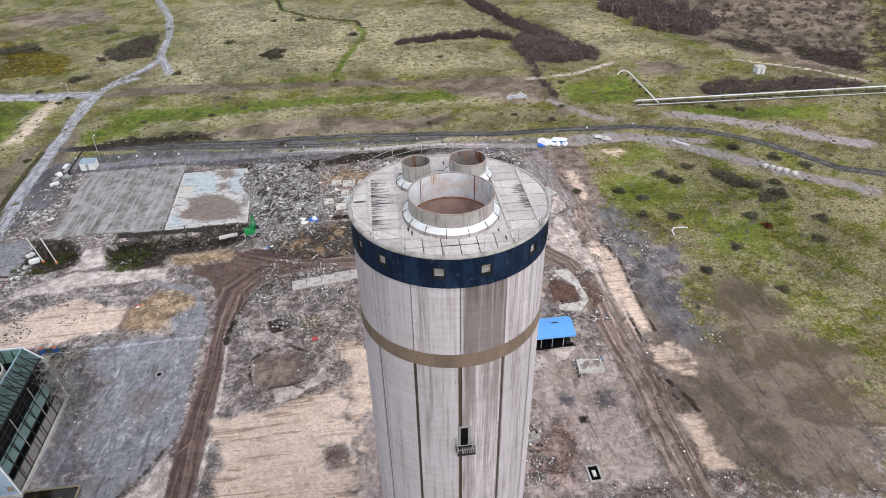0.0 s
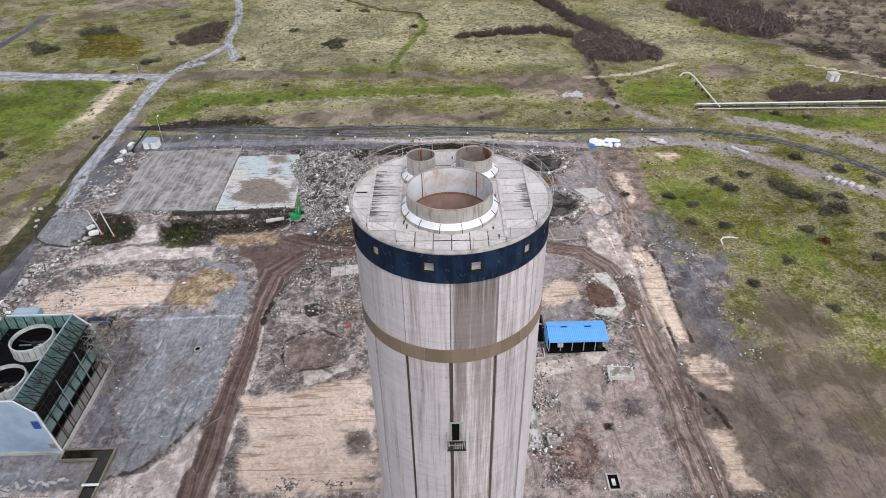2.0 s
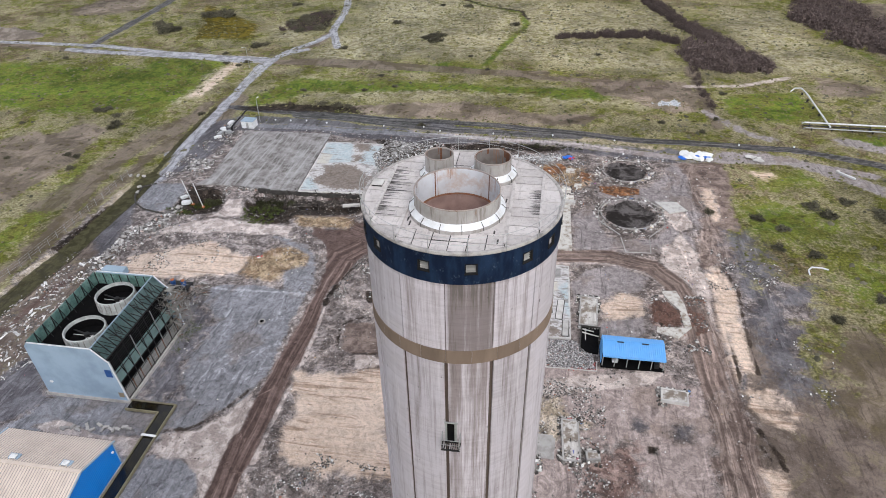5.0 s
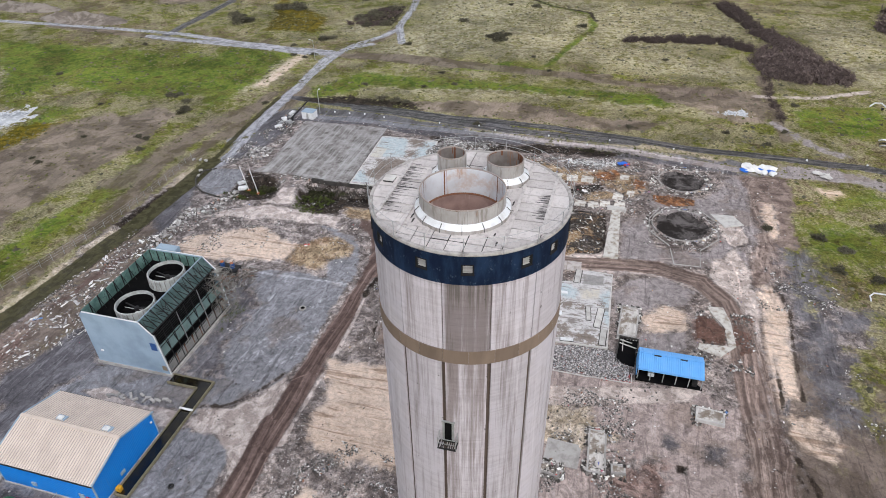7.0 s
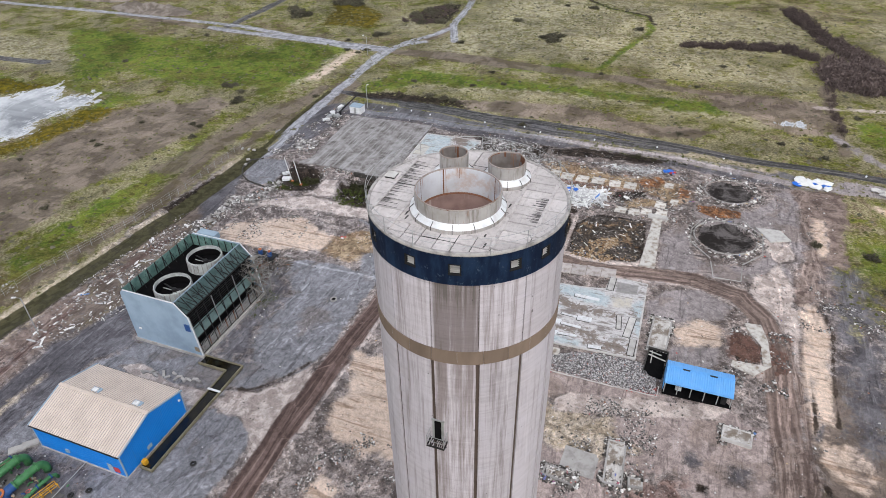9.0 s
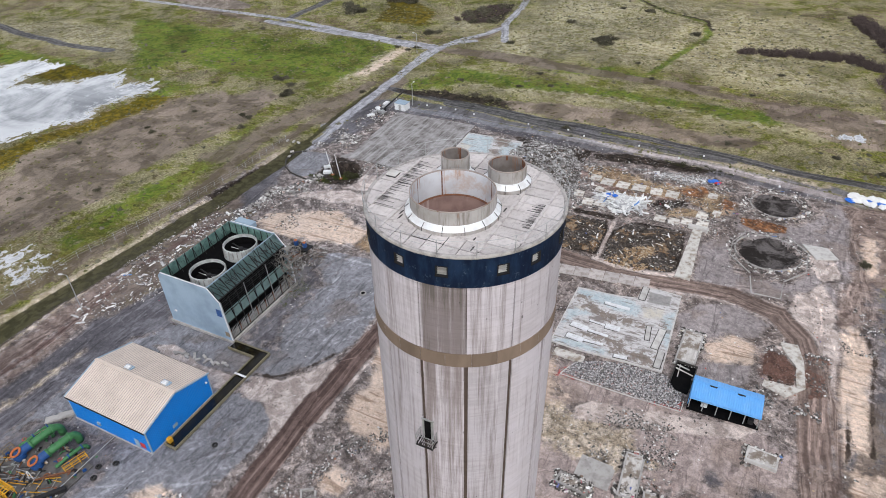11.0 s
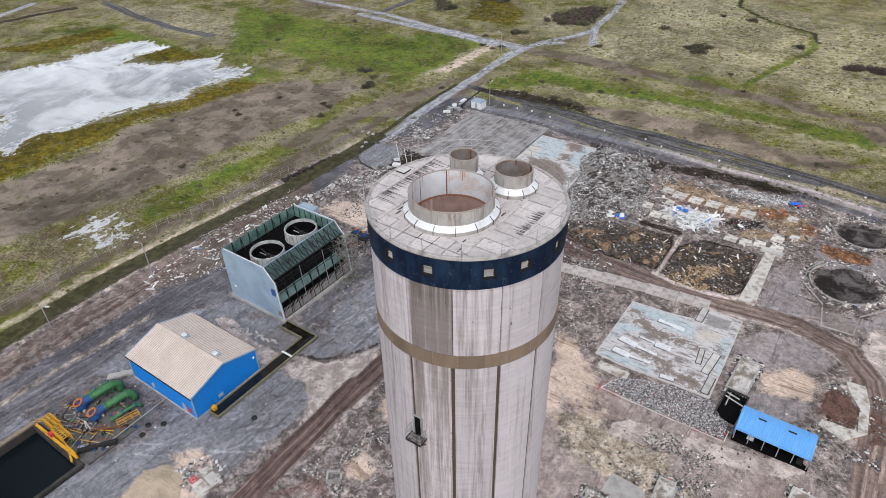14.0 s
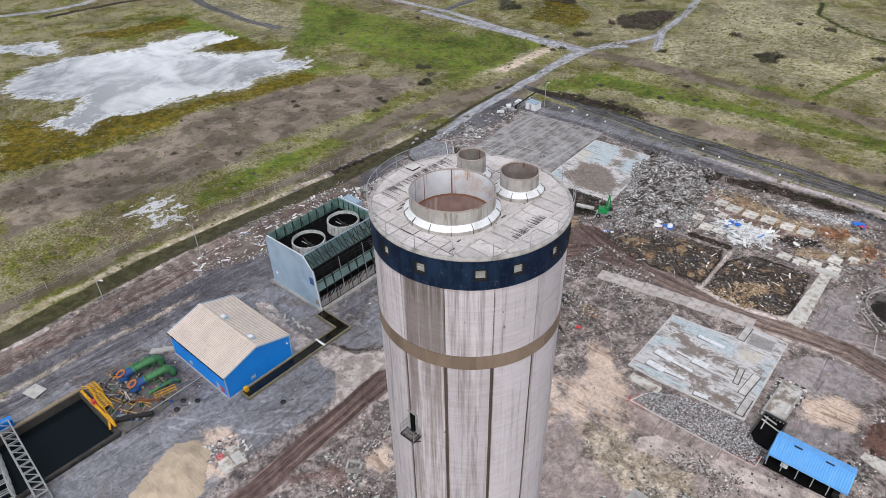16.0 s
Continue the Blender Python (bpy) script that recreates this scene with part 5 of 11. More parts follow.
m = over(m, drag_m, 0.44, 0.34, 0.5, n.mix(east, tone(162, 161, 163), tone(172, 164, 161)))
m = over(m, f3, 0.53, 0.62, 0.5, n.mix(east, tone(132, 124, 119), tone(150, 139, 131)))
m = over(m, g1, 0.60, 0.70, 0.5, n.mix(east, tone(100, 99, 103), tone(112, 102, 98)))
c = n.mix(mask("mud", -0.8, 1.0, 0.9, 0.97), c, m)
# haul roads: wheel ruts that follow the line
comb = n.n.new("ShaderNodeCombineXYZ")
n.put(n.math("MULTIPLY", n.math("ADD", n.attr("lat"), cen(f3, 0.7)), 1.3), comb.inputs[0])
n.put(n.math("MULTIPLY", n.attr("along"), 0.03), comb.inputs[1])
ruts = n.noise(1.0, 4, 0.55, comb.outputs[0])
ruts = n.math("ADD", 0.5, n.math("MULTIPLY", n.math("SUBTRACT", ruts, 0.5), n.step(n.math("ABSOLUTE", n.attr("lat")), 5.0, 3.6)))
du = two(n.math("ADD", n.math("MULTIPLY", ruts, 0.6), n.math("MULTIPLY", f2, 0.4)), tone(152, 141, 134), tone(122, 111, 105), 0.44, 0.56)
du = over(du, ruts, 0.57, 0.66, 0.6, tone(112, 101, 96))
du = over(du, ruts, 0.42, 0.34, 0.6, tone(182, 172, 164))
du = over(du, g1, 0.60, 0.70, 0.4, tone(110, 101, 95))
c = n.mix(mask("dust", -0.8, 1.0, 0.8, 0.96), c, du)
sl = two(f3, tone(126, 124, 126), tone(108, 106, 108))
sl = over(sl, drag_m, 0.54, 0.64, 0.55, tone(88, 86, 87))
sl = over(sl, drag_m, 0.45, 0.36, 0.5, tone(146, 144, 145))
sl = over(sl, f1, 0.40, 0.28, 0.4, tone(146, 143, 144))
c = n.mix(mask("slate", -1.4, 1.6, 1.2, 0.92), c, sl)
o = two(f2, tone(190, 181, 168), tone(168, 158, 143))
o = over(o, f1, 0.54, 0.64, 0.6, tone(164, 158, 130))
o = over(o, g1, 0.57, 0.68, 0.45, tone(126, 117, 102))
o = over(o, g1, 0.42, 0.32, 0.7, tone(200, 192, 182))
c = n.mix(mask("olive", -1.6, 2.0, 1.8, 0.75), c, o)
t = two(f3, tone(195, 182, 170), tone(187, 173, 160), 0.42, 0.58)
# shadows of the sand ridges, drawn as dark lines in the colour
t = over(t, ridge, 0.55, 0.63, n.math("MULTIPLY", n.step(f3, 0.36, 0.48), 0.7), tone(150, 134, 120))
t = over(t, ridge, 0.53, 0.48, 0.35, tone(197, 186, 175))
t = over(t, g2, 0.54, 0.66, 0.45, tone(164, 152, 145))
t = over(t, g1, 0.60, 0.72, 0.35, tone(150, 136, 124))
c = n.mix(mask("tan", -2.0, 2.6, 1.7, 0.92), c, t)
oc = two(f2, tone(178, 163, 140), tone(152, 136, 116))
oc = over(oc, g1, 0.52, 0.64, 0.6, tone(122, 106, 90))
oc = over(oc, f3, 0.50, 0.60, 0.45, tone(134, 114, 96))
oc = over(oc, g2, 0.55, 0.62, 0.5, tone(160, 148, 138))
c = n.mix(mask("ochre", -1.8, 2.2, 1.7, 0.88), c, oc)
r = two(f2, tone(156, 138, 131), tone(132, 112, 105))
r = over(r, f1, 0.52, 0.68, 0.6, tone(168, 158, 150))
r = over(r, g1, 0.56, 0.68, 0.6, tone(96, 66, 56))
c = n.mix(mask("reddirt", -1.2, 2.0, 1.6, 0.6), c, r)
driven = n.step(sep.outputs[0], -26.0, -6.0)
b = two(n.math("ADD", n.math("MULTIPLY", ruts, 0.8), n.math("MULTIPLY", f2, 0.2)), n.mix(driven, tone(130, 116, 110), tone(145, 133, 126)), n.mix(driven, tone(106, 93, 88), tone(121, 110, 104)), 0.43, 0.57)
b = over(b, ruts, 0.57, 0.66, 0.4, tone(106, 94, 89))
b = over(b, ruts, 0.43, 0.35, 0.5, tone(162, 149, 142))
b = over(b, g1, 0.60, 0.72, 0.35, tone(104, 90, 84))
c = n.mix(mask("brown", -0.9, 1.2, 0.7, 0.94), c, b)
k = two(n.math("ADD", n.math("MULTIPLY", ruts, 0.7), n.math("MULTIPLY", f2, 0.3)), tone(98, 97, 98), tone(128, 126, 126), 0.45, 0.55)
c = n.mix(mask("track", -0.6, 0.8, 0.6, 0.92), c, k)
p = two(f2, tone(190, 182, 176), tone(168, 159, 153))
p = over(p, g1, 0.55, 0.68, 0.6, tone(130, 122, 116))
p = over(p, ruts, 0.55, 0.66, 0.45, tone(138, 129, 124))
c = n.mix(mask("pale", -0.7, 0.9, 0.8, 0.88), c, p)
la = two(n.math("ADD", n.math("MULTIPLY", ruts, 0.5), n.math("MULTIPLY", f2, 0.5)), tone(172, 171, 172), tone(142, 141, 142), 0.44, 0.56)
la = over(la, g1, 0.56, 0.68, 0.5, tone(120, 117, 116))
c = n.mix(mask("lane", -0.7, 0.9, 0.9, 0.92), c, la)
d = two(f2, tone(62, 56, 51), tone(88, 80, 73))
d = over(d, f1, 0.54, 0.70, 0.6, tone(128, 120, 112))
c = n.mix(mask("dark", -0.7, 1.0, 1.0, 0.93), c, d)
og = two(f2, tone(160, 122, 88), tone(128, 102, 84))
og = n.mix(n.step(f1, 0.52, 0.66), og, tone(172, 152, 128))
c = n.mix(mask("orange", -0.8, 1.0, 1.2, 0.85), c, og)
# wheel marks in the dust
c = n.mix(mask("mark", -0.6, 0.9, 0.5, 0.55), c, n.mix(1.0, c, (0.62, 0.61, 0.62), "MULTIPLY"))
c = n.mix(mask("scuff", -0.6, 0.9, 0.5, 0.6), c, n.mix(1.0, c, (1.5, 1.5, 1.5), "MULTIPLY"))
# grain at several sizes; graded and driven surfaces are smoother
even = n.math("MAXIMUM", n.math("MAXIMUM", n.math("MAXIMUM", mask("mud", -0.8, 1.0, 0.9), mask("dust", -0.8, 1.0, 0.8)), n.math("MAXIMUM", mask("bare", -0.8, 1.0, 1.0), mask("tan", -0.7, 1.0, 1.0))), n.math("MAXIMUM", mask("slate", -0.8, 1.0, 1.0), mask("grey", -0.8, 1.0, 1.0)))
even = n.math("MAXIMUM", even, n.math("MAXIMUM", mask("brown", -0.8, 0.9, 0.7), n.math("MAXIMUM", mask("green", -1.4, 1.8, 1.4, 0.6), mask("pale", -0.7, 0.9, 1.0))))
stripped = mask("site", -0.4, 0.6, 0.8)
grain = n.math("MULTIPLY", n.math("SUBTRACT", 1.0, n.math("MULTIPLY", even, 0.55)), n.math("ADD", 0.5, n.math("MULTIPLY", stripped, 0.5)))
for f, lo, hi in ((f0, 0.56, 1.36), (g1, 0.54, 1.32), (g2, 0.70, 1.22)):
    c = n.mix(grain, c, n.mix(1.0, c, n.ramp(f, (0.34, lo), (0.66, hi)), "MULTIPLY"))
c = n.mix(1.0, c, n.ramp(f4, (0.34, 0.88), (0.66, 1.10)), "MULTIPLY")
crack = n.math("MULTIPLY", n.step(n.math("ADD", n.math("MULTIPLY", f0, 0.5), n.math("MULTIPLY", g1, 0.5)), 0.54, 0.62), n.math("MULTIPLY", grain, 0.6))
c = n.mix(crack, c, n.mix(1.0, c, (0.50, 0.48, 0.47), "MULTIPLY"))
deep = n.n.new("ShaderNodeGamma")
n.put(c, deep.inputs[0])
deep.inputs[1].default_value = 1.62
c = n.mix(1.0, deep.outputs[0], n.mix(n.step(sep.outputs[0], -60.0, 0.0), (2.66, 2.74, 2.92), (2.76, 2.76, 2.84)), "MULTIPLY")
# loose bits: pale and dark chips strewn over the site
for scale, lo, hi, amount in ((3.4, 0.66, 0.68, 1.0), (1.6, 0.80, 0.82, 0.95)):
    cell, who = n.cells(scale, flat), n.cells(scale, flat, "Color")
    chip = n.math("MULTIPLY", n.step(cell, 0.27, 0.22), n.step(who, lo, hi))
    where = n.step(n.math("ADD", f2, cen(f3, 1.2)), 0.42, 0.60)
    chip = n.math("MULTIPLY", chip, n.math("MULTIPLY", stripped, where))
    chip = n.math("MULTIPLY", chip, n.math("SUBTRACT", 1.0, n.math("MULTIPLY", even, 0.85)))
    c = n.mix(n.math("MULTIPLY", chip, amount), c, n.ramp(who, (lo, (0.72, 0.70, 0.68)), (lo + 0.12, (0.55, 0.53, 0.51)), (0.97, (0.10, 0.09, 0.085))))
di = two(f2, tone(62, 61, 42), tone(84, 81, 58))
di = over(di, drag_m, 0.54, 0.64, 0.5, tone(48, 47, 34))
c = n.mix(mask("ditch", -0.4, 0.6, 0.45, 0.95), c, di)
# shallow flood water with ragged shores; its reflected sky is put into the colour
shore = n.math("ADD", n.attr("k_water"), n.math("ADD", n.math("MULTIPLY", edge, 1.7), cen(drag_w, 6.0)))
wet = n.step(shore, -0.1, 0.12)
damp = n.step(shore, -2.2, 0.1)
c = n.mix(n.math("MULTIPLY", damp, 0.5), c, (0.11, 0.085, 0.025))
# pale reflected sky drawn as diffuse colour, greyer away from the shore
sky_tone = n.math("ADD", n.math("MULTIPLY", n.noise(0.03, 5, 0.6, n.scaled(1.0, 1.0, 0, None, 12), 0.8), 0.9), n.math("MULTIPLY", drag_w, 0.1))
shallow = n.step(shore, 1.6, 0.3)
c = n.mix(wet, c, n.mix(n.math("MULTIPLY", shallow, 0.8), n.ramp(sky_tone, (0.42, (0.54, 0.545, 0.55)), (0.50, (0.38, 0.385, 0.39)), (0.56, (0.19, 0.195, 0.20))), (0.62, 0.625, 0.63)))
hump = n.mix(0.5, f1, f2)
height = n.mix(mask("tan", -0.7, 1.0, 1.0, 0.7), hump, ridge)
height = n.mix(wet, height, (0.5, 0.5, 0.5))
n.bump(height, 0.6, 0.4)
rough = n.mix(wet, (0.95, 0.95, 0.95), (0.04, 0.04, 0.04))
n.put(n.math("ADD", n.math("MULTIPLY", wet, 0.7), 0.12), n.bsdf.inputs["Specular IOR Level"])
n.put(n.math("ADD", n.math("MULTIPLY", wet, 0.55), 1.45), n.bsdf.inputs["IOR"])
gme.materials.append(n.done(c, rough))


# ---- mesh helpers ----
def part(name, bm, material, parent=None, label="", smooth=False):
    """Links a bmesh as one mesh object under its parent."""
    me = bpy.data.meshes.new(name)
    bm.to_mesh(me)
    bm.free()
    if smooth:
        me.polygons.foreach_set("use_smooth", np.ones(len(me.polygons), bool))
    me.materials.append(material)
    ob = new(name, me)
    ob.parent = parent
    return tagged(ob, label)


def thing(name, label, category, x=0.0, y=0.0, z=None, rz=0.0, group=""):
    ob = new(name)
    ob.empty_display_size = 0.5
    ob.matrix_basis = pose(x, y, gz(x, y) if z is None else z, 0, 0, rz)
    return tagged(ob, label, category, group)


def box(bm, x0, y0, z0, x1, y1, z1, m=None):
    vs = [bm.verts.new(p) for p in ((x0, y0, z0), (x1, y0, z0), (x1, y1, z0), (x0, y1, z0), (x0, y0, z1), (x1, y0, z1), (x1, y1, z1), (x0, y1, z1))]
    if m is not None:
        for v in vs:
            v.co = m @ v.co
    for f in ((3, 2, 1, 0), (4, 5, 6, 7), (0, 1, 5, 4), (1, 2, 6, 5), (2, 3, 7, 6), (3, 0, 4, 7)):
        bm.faces.new([vs[i] for i in f])
    return bm


def boxes(*rows):
    bm = bmesh.new()
    for r in rows:
        box(bm, *r)
    return bm


def beam(bm, a, b, w=0.1, h=None, sides=4):
    """A bar of square (or round) section from a to b."""
    a, b = Vector(a), Vector(b)
    q = (b - a).to_track_quat("Z", "Y").to_matrix()
    rings = []
    for p in (a, b):
        ring = []
        for i in range(sides):
            an = 2 * math.pi * (i + 0.5) / sides
            k = math.sqrt(0.5) if sides == 4 else 0.5
            ring.append(bm.verts.new(p + q @ Vector((math.cos(an) * w * k, math.sin(an) * (h or w) * k, 0))))
        rings.append(ring)
    for i in range(sides):
        j = (i + 1) % sides
        bm.faces.new((rings[0][i], rings[0][j], rings[1][j], rings[1][i]))
    bm.faces.new(rings[0][::-1])
    bm.faces.new(rings[1])
    return bm


def bar(a, b, w=0.1, h=None, sides=4):
    return beam(bmesh.new(), a, b, w, h, sides)


def lathe(profile, seg=64, a0=0.0, a1=360.0, bm=None, cx=0.0, cy=0.0):
    """Turns (radius, z) pairs round the axis; closed all round unless the angles say otherwise."""
    bm = bm or bmesh.new()
    full = abs(a1 - a0) >= 359.99
    cols = []
    for i in range(seg if full else seg + 1):
        an = radians(a0 + (a1 - a0) * i / seg)
        cols.append([bm.verts.new((cx + r * math.cos(an), cy + r * math.sin(an), z)) for r, z in profile])
    for i in range(seg):
        p, q = cols[i], cols[(i + 1) % len(cols)]
        for j in range(len(profile) - 1):
            bm.faces.new((p[j], q[j], q[j + 1], p[j + 1]))
    return bm


def sweep(pts, r, sides=12, bm=None, cap=True):
    """A round pipe along points."""
    bm = bm or bmesh.new()
    pts = [Vector(p) for p in pts]
    rings = []
    side = None
    for i, p in enumerate(pts):
        d = (pts[min(i + 1, len(pts) - 1)] - pts[max(i - 1, 0)]).normalized()
        if side is None:
            side = d.orthogonal().normalized()
        side = (side - d * side.dot(d)).normalized()
        up = d.cross(side)
        rings.append([bm.verts.new(p + r * (math.cos(2 * math.pi * k / sides) * side + math.sin(2 * math.pi * k / sides) * up)) for k in range(sides)])
    for a, b in zip(rings, rings[1:]):
        for k in range(sides):
            j = (k + 1) % sides
            bm.faces.new((a[k], a[j], b[j], b[k]))
    if cap:
        bm.faces.new(rings[0][::-1])
        bm.faces.new(rings[-1])
    return bm


def prism(poly, z0, z1, bm=None):
    """A flat polygon with thickness."""
    bm = bm or bmesh.new()
    lo = [bm.verts.new((x, y, z0)) for x, y in poly]
    hi = [bm.verts.new((x, y, z1)) for x, y in poly]
    bm.faces.new(lo[::-1])
    bm.faces.new(hi)
    for i in range(len(poly)):
        j = (i + 1) % len(poly)
        bm.faces.new((lo[i], lo[j], hi[j], hi[i]))
    return bm


def clip_circle(poly, r, seg=72):
    """The part of a convex polygon inside a circle round the origin."""
    for i in range(seg):
        an = 2 * math.pi * i / seg
        nx_, ny_ = math.cos(an), math.sin(an)
        out = []
        for a, b in zip(poly, poly[1:] + poly[:1]):
            da, db = a[0] * nx_ + a[1] * ny_ - r, b[0] * nx_ + b[1] * ny_ - r
            if da <= 0:
                out.append(a)
            if (da <= 0) != (db <= 0):
                s = da / (da - db)
                out.append((a[0] + s * (b[0] - a[0]), a[1] + s * (b[1] - a[1])))
        poly = out
        if len(poly) < 3:
            return []
    return poly


def corrugated(bm, a, b, c, d, waves, depth, two_tone=False):
    """A ribbed sheet over the quad a b c d, with ribs running from a-b to d-c."""
    a, b, c, d = (Vector(p) for p in (a, b, c, d))
    nrm = (b - a).cross(d - a).normalized()
    cols = []
    for i in range(waves * 4 + 1):
        s = i / (waves * 4)
        up = nrm * (depth if i % 4 in (1, 2) else 0.0)
        cols.append((bm.verts.new(a.lerp(b, s) + up), bm.verts.new(d.lerp(c, s) + up)))
    for k, (p, q) in enumerate(zip(cols, cols[1:])):
        f = bm.faces.new((p[0], q[0], q[1], p[1]))
        f.material_index = 1 if two_tone and k % 4 == 3 else 0
    return bm

# ---- the concrete flue tower ----
TX, TY, TOP = 4.755, 37.47, 63.05     # axis and deck height
SHAFT_R, DECK_R = 6.69, 6.82
GROOVES = [-92.0 + 27.0 * i for i in range(-5, 8)]


def tower_shaft(z0, z1, groove, steps):
    """The shaft between two heights, with upright slots cut in; groove: half width in degrees and depth."""
    half, depth = groove
    marks = []
    for g in GROOVES:
        marks += [(g - half - 0.02, 0.0), (g - half + 0.02, depth), (g + half - 0.02, depth), (g + half + 0.02, 0.0)]
    a = GROOVES[0] - 14
    while a < GROOVES[0] - 14 + 360:
        if all(abs(a - g) > half + 0.8 for g in GROOVES):
            marks.append((a, 0.0))
        a += 2.4
    marks.sort()
    bm = bmesh.new()
    cols = []
    for an, dp in marks:
        r = SHAFT_R - dp
        cols.append([bm.verts.new((r * math.cos(radians(an)), r * math.sin(radians(an)), z0 + (z1 - z0) * s / steps)) for s in range(steps + 1)])
    for i in range(len(cols)):
        p, q = cols[i], cols[(i + 1) % len(cols)]
        for j in range(steps):
            bm.faces.new((p[j], q[j], q[j + 1], p[j + 1]))
    return bm, marks, steps


tower = thing("flue_tower", "tall pale concrete flue tower with navy top band and buff ring", "tower", TX, TY, 0.0)


def damp_streaks(ob, base):
    """Marks the side where water has run down from the deck edge."""
    me = ob.data
    vals = []
    for v in me.vertices:
        an = math.degrees(math.atan2(v.co.y, v.co.x))
        d = 0.0
        for a0, a1, top in ((-91.5, -65.0, 1.08), (-118.5, -92.5, 0.40), (-146.0, -128.0, 0.3), (-64.5, -42.0, 0.42), (-37.5, -30.0, 0.25), (-11.0, -4.0, 0.25)):
            if a0 <= an <= a1:
                d = top * (0.8 + 0.7 * noise.noise((an * 0.12, v.co.z * 0.05, 1.0))) * min(1.0, 0.35 + (an - a0) / 5.0, 0.35 + (a1 - an) / 3.0)
        fall = max(0.0, min(1.0, (v.co.z - 24.0) / 34.0)) * 0.5 + 0.5
        vals.append(d * fall * base)
    me.attributes.new("wet", "FLOAT", "POINT").data.foreach_set("value", np.array(vals, np.float32))
    bay = [math.floor((math.degrees(math.atan2(v.co.y, v.co.x)) + 92.0) / 27.0) for v in me.vertices]
    me.attributes.new("tint", "FLOAT", "POINT").data.foreach_set("value", np.array([0.5 + 0.5 * math.sin(i * 2.4 + base * 9) for i in bay], np.float32))


bm, _, _ = tower_shaft(-0.5, 53.95, (1.15, 0.14), 24)
lower = part("shaft", bm, M_TOWER, tower)
damp_streaks(lower, 0.9)
bm, _, _ = tower_shaft(55.0, 60.7, (0.35, 0.07), 10)
upper = part("upper_shaft", bm, M_TOWER, tower)
damp_streaks(upper, 1.2)
# dark sealant at the back of the slots
for g in GROOVES:
    bm = bmesh.new()
    for h, z0, z1, r in ((1.13, -0.4, 53.9, SHAFT_R - 0.125), (0.16, 55.1, 60.65, SHAFT_R - 0.062)):
        vs = [bm.verts.new((r * math.cos(radians(g + s * h)), r * math.sin(radians(g + s * h)), z)) for s, z in ((-1, z0), (1, z0), (1, z1), (-1, z1))]
        bm.faces.new(vs)
    part("groove_seal", bm, M_GROOVE, tower, "brown sealant in an upright slot")
# buff ring of cladding panels
for i in range(24):
    a0 = -92 + i * 15
    part("ring_panel", lathe([(SHAFT_R - 0.1, 53.9), (SHAFT_R + 0.05, 53.9), (SHAFT_R + 0.05, 55.05), (SHAFT_R - 0.1, 55.05)], 6, a0 + 0.05, a0 + 14.95), M_BUFF, tower)

# navy band with louvred openings
BAND0, BAND1 = 60.66, 62.88
WINDOWS = [-156.0, -136.0, -103.0, -78.0, -45.8, -25.5, 0.9, 22.0, 51.0, 79.0, 103.0, 130.0, 158.0]
WZ0, WZ1, WHALF = 61.46, 62.22, 3.3
angles = sorted({round(a, 2) for w in WINDOWS for a in (w - WHALF, w + WHALF)} | {round(-180 + 3.0 * i, 2) for i in range(120)})
bm = bmesh.new()
rows_z = [BAND0, WZ0, WZ1, BAND1]
BR = SHAFT_R + 0.06
cols = [[bm.verts.new((BR * math.cos(radians(a)), BR * math.sin(radians(a)), z)) for z in rows_z] for a in angles]
for i in range(len(angles)):
    a0 = angles[i]
    a1 = angles[(i + 1) % len(angles)] + (360 if i == len(angles) - 1 else 0)
    mid = (a0 + a1) / 2
    p, q = cols[i], cols[(i + 1) % len(angles)]
    for j in range(3):
        if j == 1 and any(abs(mid - w) < WHALF for w in WINDOWS):
            continue
        bm.faces.new((p[j], q[j], q[j + 1], p[j + 1]))
bmesh.ops.solidify(bm, geom=bm.faces[:], thickness=0.10)
band = part("navy_band", bm, M_NAVY, tower, "navy painted band, chalky and flaking in places")
for w in WINDOWS:
    m = Matrix.Rotation(radians(w), 4, "Z")
    # black backing plate: the opening's inner shade is in its colour
    win = part("vent_window", boxes((SHAFT_R - 0.42, -0.36, WZ0, SHAFT_R - 0.38, 0.36, WZ1)), M_BLACK, tower, "square opening with pale louvre blades")
    win.matrix_basis = m
    hw = SHAFT_R * math.sin(radians(WHALF))
    bm = boxes((BR - 0.34, -hw - 0.01, WZ0 - 0.01, BR + 0.03, -hw + 0.05, WZ1 + 0.01), (BR - 0.34, hw - 0.05, WZ0 - 0.01, BR + 0.03, hw + 0.01, WZ1 + 0.01),
               (BR - 0.34, -hw, WZ1 - 0.04, BR + 0.03, hw, WZ1 + 0.01), (BR - 0.34, -hw - 0.03, WZ0 - 0.02, BR + 0.07, hw + 0.03, WZ0 + 0.035))
    part("window_frame", bm, M_DARKSTEEL, win)
    for i in range(4):
        z = WZ0 + 0.10 + i * 0.155
        bm = bmesh.new()
        beam(bm, (BR - 0.2, -hw + 0.09, z), (BR - 0.2, hw - 0.09, z), 0.20, 0.02)
        part("slat", bm, M_CONC_PALE, win).matrix_basis = Matrix.Identity(4)

# inner wall behind the band, coloured black as its shade; floor under the deck
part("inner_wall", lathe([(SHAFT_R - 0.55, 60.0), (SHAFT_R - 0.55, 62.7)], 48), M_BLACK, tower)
part("deck_edge", lathe([(SHAFT_R - 0.05, 62.86), (DECK_R, 62.86), (DECK_R + 0.03, 62.94), (DECK_R, TOP + 0.02), (DECK_R - 0.10, TOP + 0.05), (DECK_R - 0.22, TOP + 0.02), (DECK_R - 0.22, 62.86)], 120), M_DECKRIM, tower, "weathered grey concrete rim of the deck")

